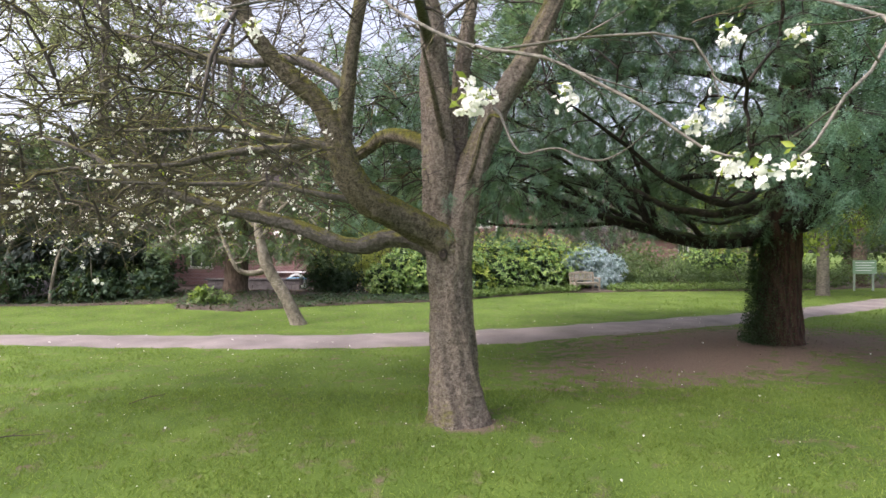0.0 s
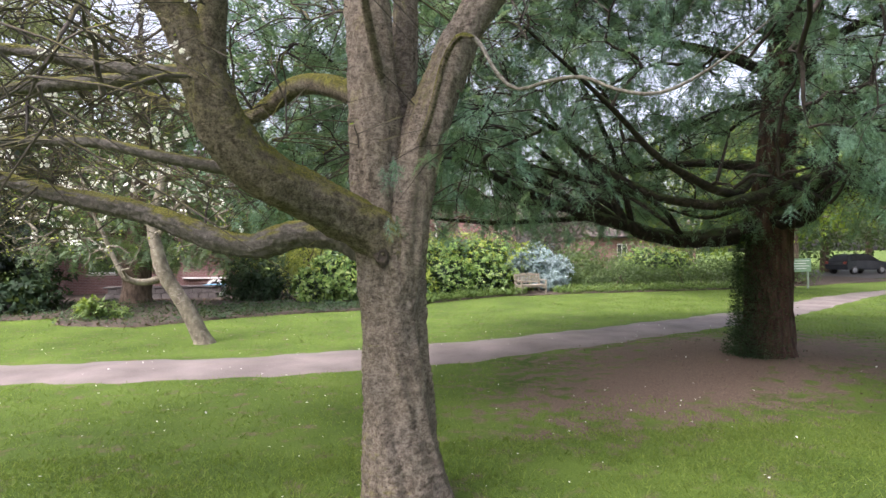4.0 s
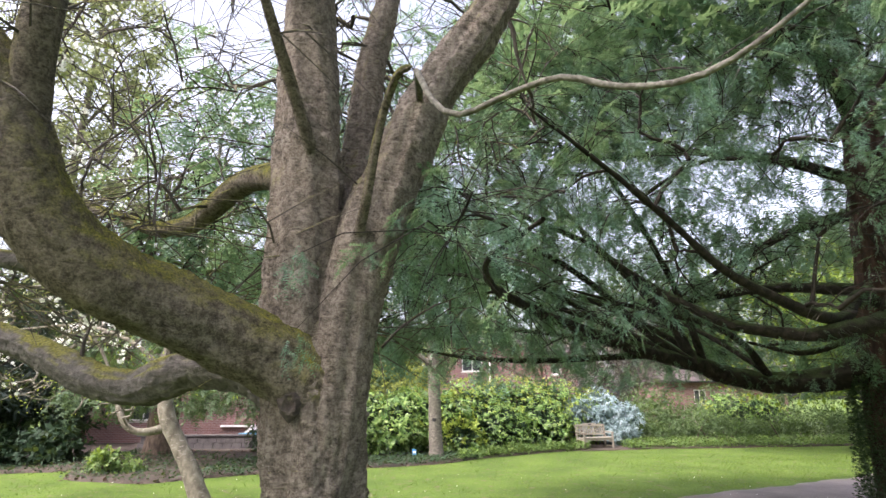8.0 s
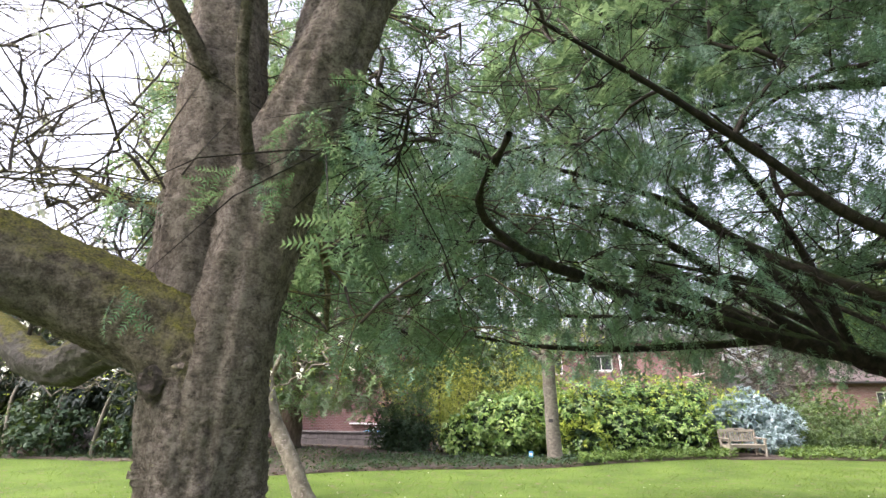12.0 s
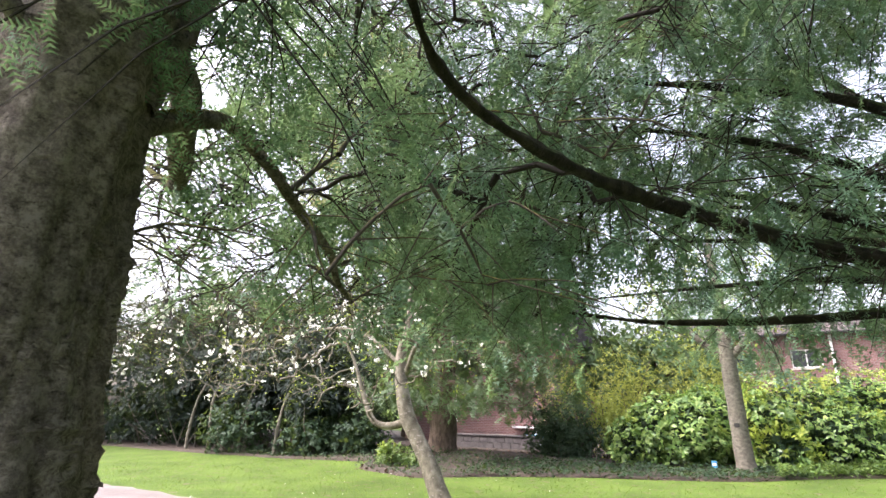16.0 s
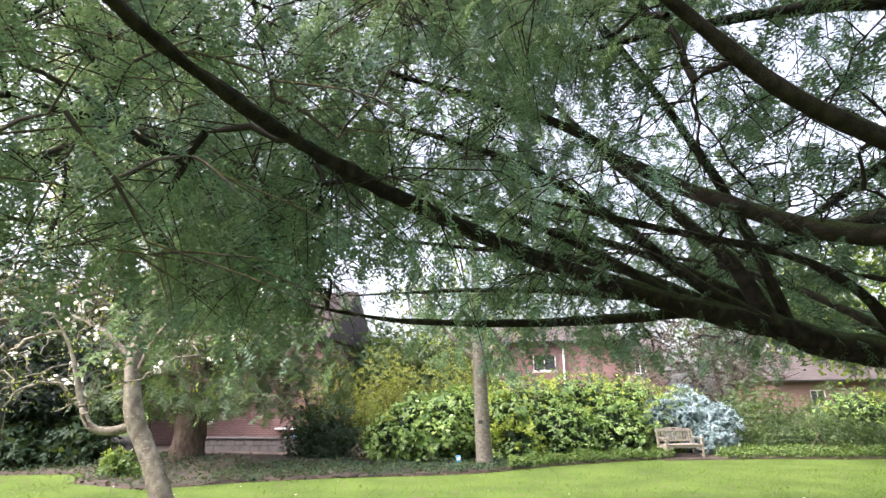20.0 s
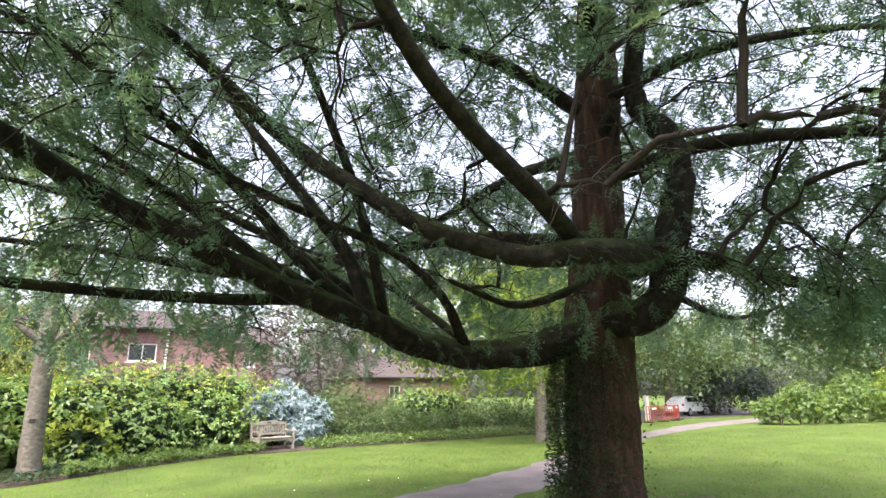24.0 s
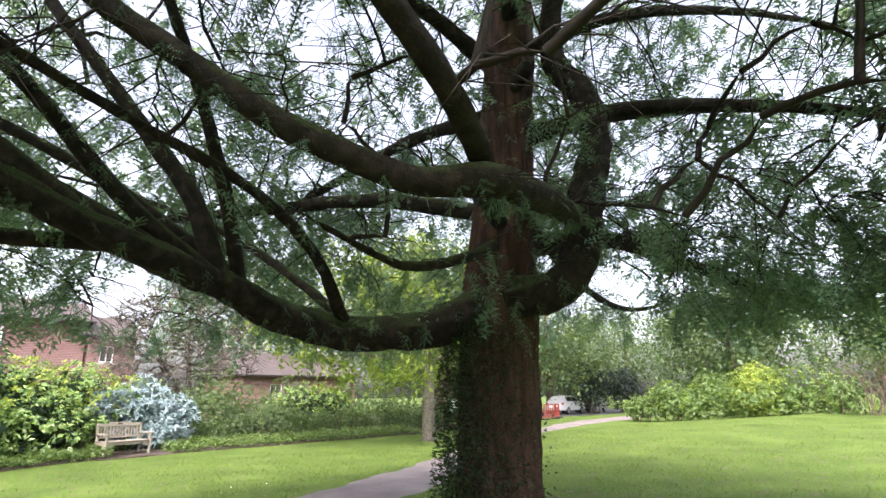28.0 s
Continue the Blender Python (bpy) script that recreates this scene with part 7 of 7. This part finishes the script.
tagged(piece("fallen_petals", join_vf([flat_bits(-5, 4, 3, 9, 260, 0.022, 0.035), flat_bits(-8, 8, 8, 18, 200, 0.03, 0.04)]), PETAL), "fallen white petals and daisies in the grass", "petals", kind="stuff")
tagged(piece("leaf_litter", join_vf([flat_bits(-12, 1, 16, 24, 15000, 0.085, 0.02, lambda x, y: ~lawn_side(x, y)), flat_bits(2, 10, 7, 13, 1200, 0.03, 0.02)]), LITTER), "brown fallen leaves on bare soil", "leaf litter", kind="stuff")

# bed of soil behind the lawn
bx = np.linspace(-30, 30, 121)
edge_y = np.where(bx < -9, 18.0, np.interp(bx, [-9, -8.4, -6.2, -4.5, -2.4, 0.8, 2.7, 5.7, 9.3, 17.5, 30], [18.3, 16.9, 16.3, 17.5, 18.6, 20.2, 22.4, 24.2, 24.7, 25.6, 30]))
bu = np.linspace(0, 1, 30)
BY = edge_y[:, None] + (36 - edge_y)[:, None] * bu[None] ** 1.5
BX = np.repeat(bx[:, None], 30, 1)
BZ = gz(BX, BY) + np.where(bu < 0.01, -0.02, 0.05)[None]
bi = (np.arange(120)[:, None] * 30 + np.arange(29)[None]).ravel()
tagged(piece("planting_bed", (np.stack([BX, BY, BZ], -1), np.stack([bi, bi + 30, bi + 31, bi + 1], -1)), SOIL, smooth=True), "dark earth planting bed under the shrubs", "bed", kind="structure")


def carpet(label, xs, n, size, material, depth=1.3, h=0.25):
    x = RNG.uniform(xs[0], xs[1], n)
    e = np.where(x < -9, 18.0, np.interp(x, [-9, -8.4, -6.2, -4.5, -2.4, 0.8, 2.7, 5.7, 9.3, 17.5, 30], [18.3, 16.9, 16.3, 17.5, 18.6, 20.2, 22.4, 24.2, 24.7, 25.6, 26]))
    y = e + RNG.random(n) * depth - 0.05
    z = gz(x, y) + 0.05 + RNG.random(n) * h * (0.4 + 0.6 * np.abs(np.sin(x * 1.9 + y)))
    p = np.stack([x, y, z], -1)
    tagged(piece("ground_ivy", scatter(*folded_leaf(0.7), p, rand_dirs(n, 0.4), np.array([0, 0, 1.0]) + rand_dirs(n) * 0.6, RNG.uniform(0.6, 1.3, n) * size), material), label, "ground cover", kind="stuff")


carpet("low green ground cover in front of the laurels", (1.2, 6.2), 4200, 0.1, SHRUB, 1.3, 0.3)
carpet("low green ground cover beyond the bench", (7.7, 18.0), 6000, 0.11, SHRUB, 1.5, 0.35)
carpet("dark ivy over the bed edge", (-5.4, 1.8), 6000, 0.085, DARK_LEAF, 2.6, 0.16)
carpet("dark ivy under the conifer", (-16, -5.5), 5000, 0.085, DARK_LEAF, 3.6, 0.14)

# ivy shoots at the foot of the yew
n = 12000
h = RNG.random(n) ** 1.4 * 1.9
a = RNG.normal(radians(192), 0.62, n)
rr = 0.36 + 0.1 * np.clip(0.5 - h, 0, 1) + RNG.random(n) ** 1.6 * 0.2 * (1.2 - h / 2.0)
p = np.stack([6.1 + rr * np.cos(a), 9.87 + rr * np.sin(a), gz(6.1, 9.9) + h], -1)
fw = np.stack([np.cos(a), np.sin(a), RNG.normal(0.2, 0.4, n)], -1) + rand_dirs(n) * 0.5
at_tree(piece("ivy", scatter(*folded_leaf(0.5), p, fw, rand_dirs(n) + np.array([0, 0, 1.0]), RNG.uniform(0.022, 0.045, n)), DARK_LEAF, yew, "dark ivy and shoots at the trunk foot", kind="stuff"), YWM)

# ---- small things ----


def wheel(parent, x, y, z, r=0.31, w=0.2):
    bm = bmesh.new()
    bmesh.ops.create_cone(bm, cap_ends=True, segments=20, radius1=r, radius2=r, depth=w, matrix=Matrix.Translation((x, y, z)) @ Matrix.Rotation(radians(90), 4, "X"))
    bmesh.ops.bevel(bm, geom=bm.edges[:], offset=0.02, segments=1, affect="EDGES")
    t = part("wheel", bm, BLACK, parent, "black tyre")
    bm = bmesh.new()
    bmesh.ops.create_cone(bm, cap_ends=True, segments=14, radius1=r * 0.62, radius2=r * 0.55, depth=0.03, matrix=Matrix.Translation((x, y + (w / 2 + 0.01) * (1 if y > 0 else -1), z)) @ Matrix.Rotation(radians(90), 4, "X"))
    part("rim", bm, CAR_GREY, t, "silver rim")


def car(m, paint, label):
    """A parked hatchback along x, origin on the ground at its middle."""
    ob = thing("parked_car", label, "car", group="parked cars", at=m)
    side = [(-2.0, 0.35), (-2.05, 0.75), (-1.95, 0.98), (-1.0, 1.02), (1.15, 0.98), (1.9, 0.86), (2.08, 0.6), (2.05, 0.32)]
    cabin = [(-1.85, 0.985), (-1.55, 1.42), (-0.9, 1.5), (0.1, 1.48), (0.55, 1.38), (1.2, 0.985)]

    def prism(prof, y0, y1, top=1.0):
        bm = bmesh.new()
        a = [bm.verts.new((x, y0 + (0.16 if z > top + 0.2 else 0), z)) for x, z in prof]
        b = [bm.verts.new((x, y1 - (0.16 if z > top + 0.2 else 0), z)) for x, z in prof]
        bm.faces.new(a)
        bm.faces.new(b[::-1])
        for i in range(len(prof)):
            j = (i + 1) % len(prof)
            bm.faces.new((a[j], a[i], b[i], b[j]))
        bmesh.ops.recalc_face_normals(bm, faces=bm.faces)
        bmesh.ops.bevel(bm, geom=bm.edges[:], offset=0.05, segments=2, affect="EDGES")
        return bm

    part("body", prism(side, -0.86, 0.86, 2), paint, ob)
    cab = part("cabin", prism(cabin, -0.8, 0.8), paint, ob)
    for s in (-1, 1):
        bm = bmesh.new()
        vs = [bm.verts.new((x, s * y, z)) for x, y, z in ((-1.5, 0.812, 1.06), (-1.35, 0.70, 1.38), (0.05, 0.69, 1.41), (0.85, 0.812, 1.06))]
        bm.faces.new(vs if s < 0 else vs[::-1])
        bmesh.ops.solidify(bm, geom=bm.faces[:], thickness=0.012)
        part("side_window", bm, GLASS, cab)
        part("headlight", box(1.88, 2.06, s * 0.68 - 0.14, s * 0.68 + 0.14, 0.66, 0.78, 0.03), WHITE, ob)
        part("tail_light", box(-2.07, -1.96, s * 0.7 - 0.1, s * 0.7 + 0.1, 0.76, 0.94, 0.02), RED, ob)
        for x in (-1.3, 1.3):
            wheel(ob, x, s * 0.78, 0.31)
    bm = bmesh.new()
    vs = [bm.verts.new(v) for v in ((0.62, -0.6, 1.36), (0.62, 0.6, 1.36), (1.16, 0.72, 1.03), (1.16, -0.72, 1.03))]
    bm.faces.new(vs)
    bmesh.ops.solidify(bm, geom=bm.faces[:], thickness=0.03)
    part("windscreen", bm, GLASS, cab)
    return ob


car(pose(41.5, 35.6, 0.0, 0, 0, 12), CAR_WHITE, "white hatchback parked beyond the path")
car(pose(46.8, 36.8, 0.0, 0, 0, 12), CAR_GREY, "silver hatchback parked beyond the path")
car(pose(35.4, 38.4, 0.0, 0, 0, 8), CAR_DARK, "dark car parked near the barriers")
tagged(part("car_park", box(26, 60, 32.2, 46, -0.03, 0.016), surface("asphalt", [(0.3, (0.04, 0.04, 0.042)), (0.6, (0.07, 0.07, 0.072))], scale=2, fine=90)), "dark asphalt car park", "car park", kind="structure")


def barrier(m):
    ob = thing("safety_barrier", "red plastic pedestrian safety barrier", "barrier", group="red barriers at the path end", at=m)
    for z in (0.95, 0.52, 0.16):
        part("rail", box(-0.9, 0.9, -0.02, 0.02, z - 0.025, z + 0.025, 0.01), RED, ob)
    part("panel", box(-0.25, 0.25, -0.03, 0.03, 0.76, 0.86, 0.006), WHITE, ob, "white reflective strip")
    for i in range(7):
        x = -0.87 + i * 0.29
        part("upright", box(x - 0.025, x + 0.025, -0.02, 0.02, 0.1, 0.92, 0.006), RED, ob)
    for s in (-1, 1):
        part("foot", box(s * 0.75 - 0.05, s * 0.75 + 0.05, -0.28, 0.28, 0, 0.07, 0.015), BLACK, ob)
    return ob


b0 = barrier(pose(30.6, 29.7, float(gz(30.6, 29.7)), 0, 0, 10))
for x, y, a in ((32.5, 30.1, 14), (34.2, 30.9, 28)):
    copy_thing(b0, pose(x, y, float(gz(x, y)), 0, 0, a))
pil = thing("gate_pillar", "pale stone gate pillar by the barriers", "pillar", at=pose(31.5, 31.0, 0.0))
part("shaft", box(-0.12, 0.12, -0.12, 0.12, 0, 1.5, 0.02), STONE, pil)
part("cap", box(-0.16, 0.16, -0.16, 0.16, 1.502, 1.58, 0.03), STONE, pil)

# plant label stakes in the bed
for x, y, lab, mt in ((-0.22, 21.45, "small pale blue plant label on a stake", BLUE), (1.55, 22.35, "small blue plant label on a stake", BLUE)):
    st = thing("plant_label", lab, "label", group="plant labels", at=pose(x, y, float(gz(x, y)) + 0.04, 0, 0, 10))
    part("stake", box(-0.012, 0.012, 0, 0.01, 0, 0.2, 0.002), GREY_PAINT, st)
    part("card", box(-0.065, 0.065, -0.012, -0.001, 0.1, 0.27, 0.004), mt, st)
    part("print", box(-0.045, 0.045, -0.015, -0.013, 0.15, 0.22), WHITE, st, "white printed patch")

# low wall and blue-lidded bin in front of the west house
lw = thing("low_wall", "low dark stone wall behind the bed", "wall", at=pose(-9.0, 25.6, 0.0))
for k in range(2):
    for i in range(12):
        o = 0.12 * (k % 2)
        part("stone", box(-2.2 + i * 0.37 + o, -1.845 + i * 0.37 + o, -0.15, 0.15 + 0.01 * (i % 3), 0.04 + k * 0.23, 0.26 + k * 0.23, 0.015), DARK_STONE, lw)
part("coping", box(-2.25, 2.35, -0.19, 0.19, 0.503, 0.57, 0.015), DARK_STONE, lw)
bn = thing("storage_box", "grey storage box with a bright blue lid", "box", at=pose(-7.2, 26.6, 0.06))
part("body", box(-0.4, 0.4, -0.25, 0.25, 0, 0.42, 0.03), GREY_PAINT, bn)
part("lid", box(-0.43, 0.43, -0.28, 0.28, 0.423, 0.5, 0.025), BLUE, bn, "bright blue lid")

# fallen twigs in the grass
for k, (x, y, a) in enumerate(((-4.0, 5.0, 0.3), (-3.5, 6.4, 1.1), (8.4, 8.9, 2.0), (5.0, 7.4, 0.8))):
    z = float(gz(x, y)) + 0.03
    tw = thing("fallen_twig", "dry fallen twig lying on the lawn", "twig", group="fallen twigs", at=pose(x, y, z))
    c, d = math.cos(a), math.sin(a)
    at_tree(limb("stem", [(x - 0.22 * c, y - 0.22 * d, z, 0.008), (x, y, z + 0.02, 0.007), (x + 0.1 * c, y + 0.12 * d, z + 0.012, 0.006), (x + 0.3 * c, y + 0.26 * d, z + 0.008, 0.003)], TWIG, tw, sides=6), tw.matrix_world.copy())
    at_tree(limb("side_shoot", [(x, y, z + 0.02, 0.005), (x + 0.1 * d, y + 0.12 * c, z + 0.03, 0.003), (x + 0.16 * d, y + 0.2 * c, z + 0.01, 0.002)], TWIG, tw, sides=5), tw.matrix_world.copy())

# white arched doorway surround on the west house
arch = thing("arched_surround", "white painted arched doorway surround on a brick wall", "doorway", at=pose(-7.84, 28.9, 0.05))
bm = bmesh.new()
ring = []
for i in range(15):
    t = math.pi * i / 14
    ring.append([bm.verts.new((r * math.cos(t), y, 0.2 + r * math.sin(t))) for r, y in ((0.44, -0.1), (0.33, -0.1), (0.33, 0.09), (0.44, 0.09))])
for p, q in zip(ring, ring[1:]):
    for j in range(4):
        bm.faces.new((p[j], p[(j + 1) % 4], q[(j + 1) % 4], q[j]))
part("arch", bm, WHITE, arch)
for s in (-1, 1):
    part("jamb", box(s * 0.385 - 0.055, s * 0.385 + 0.055, -0.1, 0.09, -0.05, 0.198, 0.005), WHITE, arch)
part("lintel", box(-1.5, 0.5, -0.08, 0.09, 0.66, 0.73, 0.01), WHITE, arch)
part("door_leaf", box(-0.32, 0.32, 0.02, 0.07, -0.05, 0.3, 0.01), GREY_PAINT, arch)
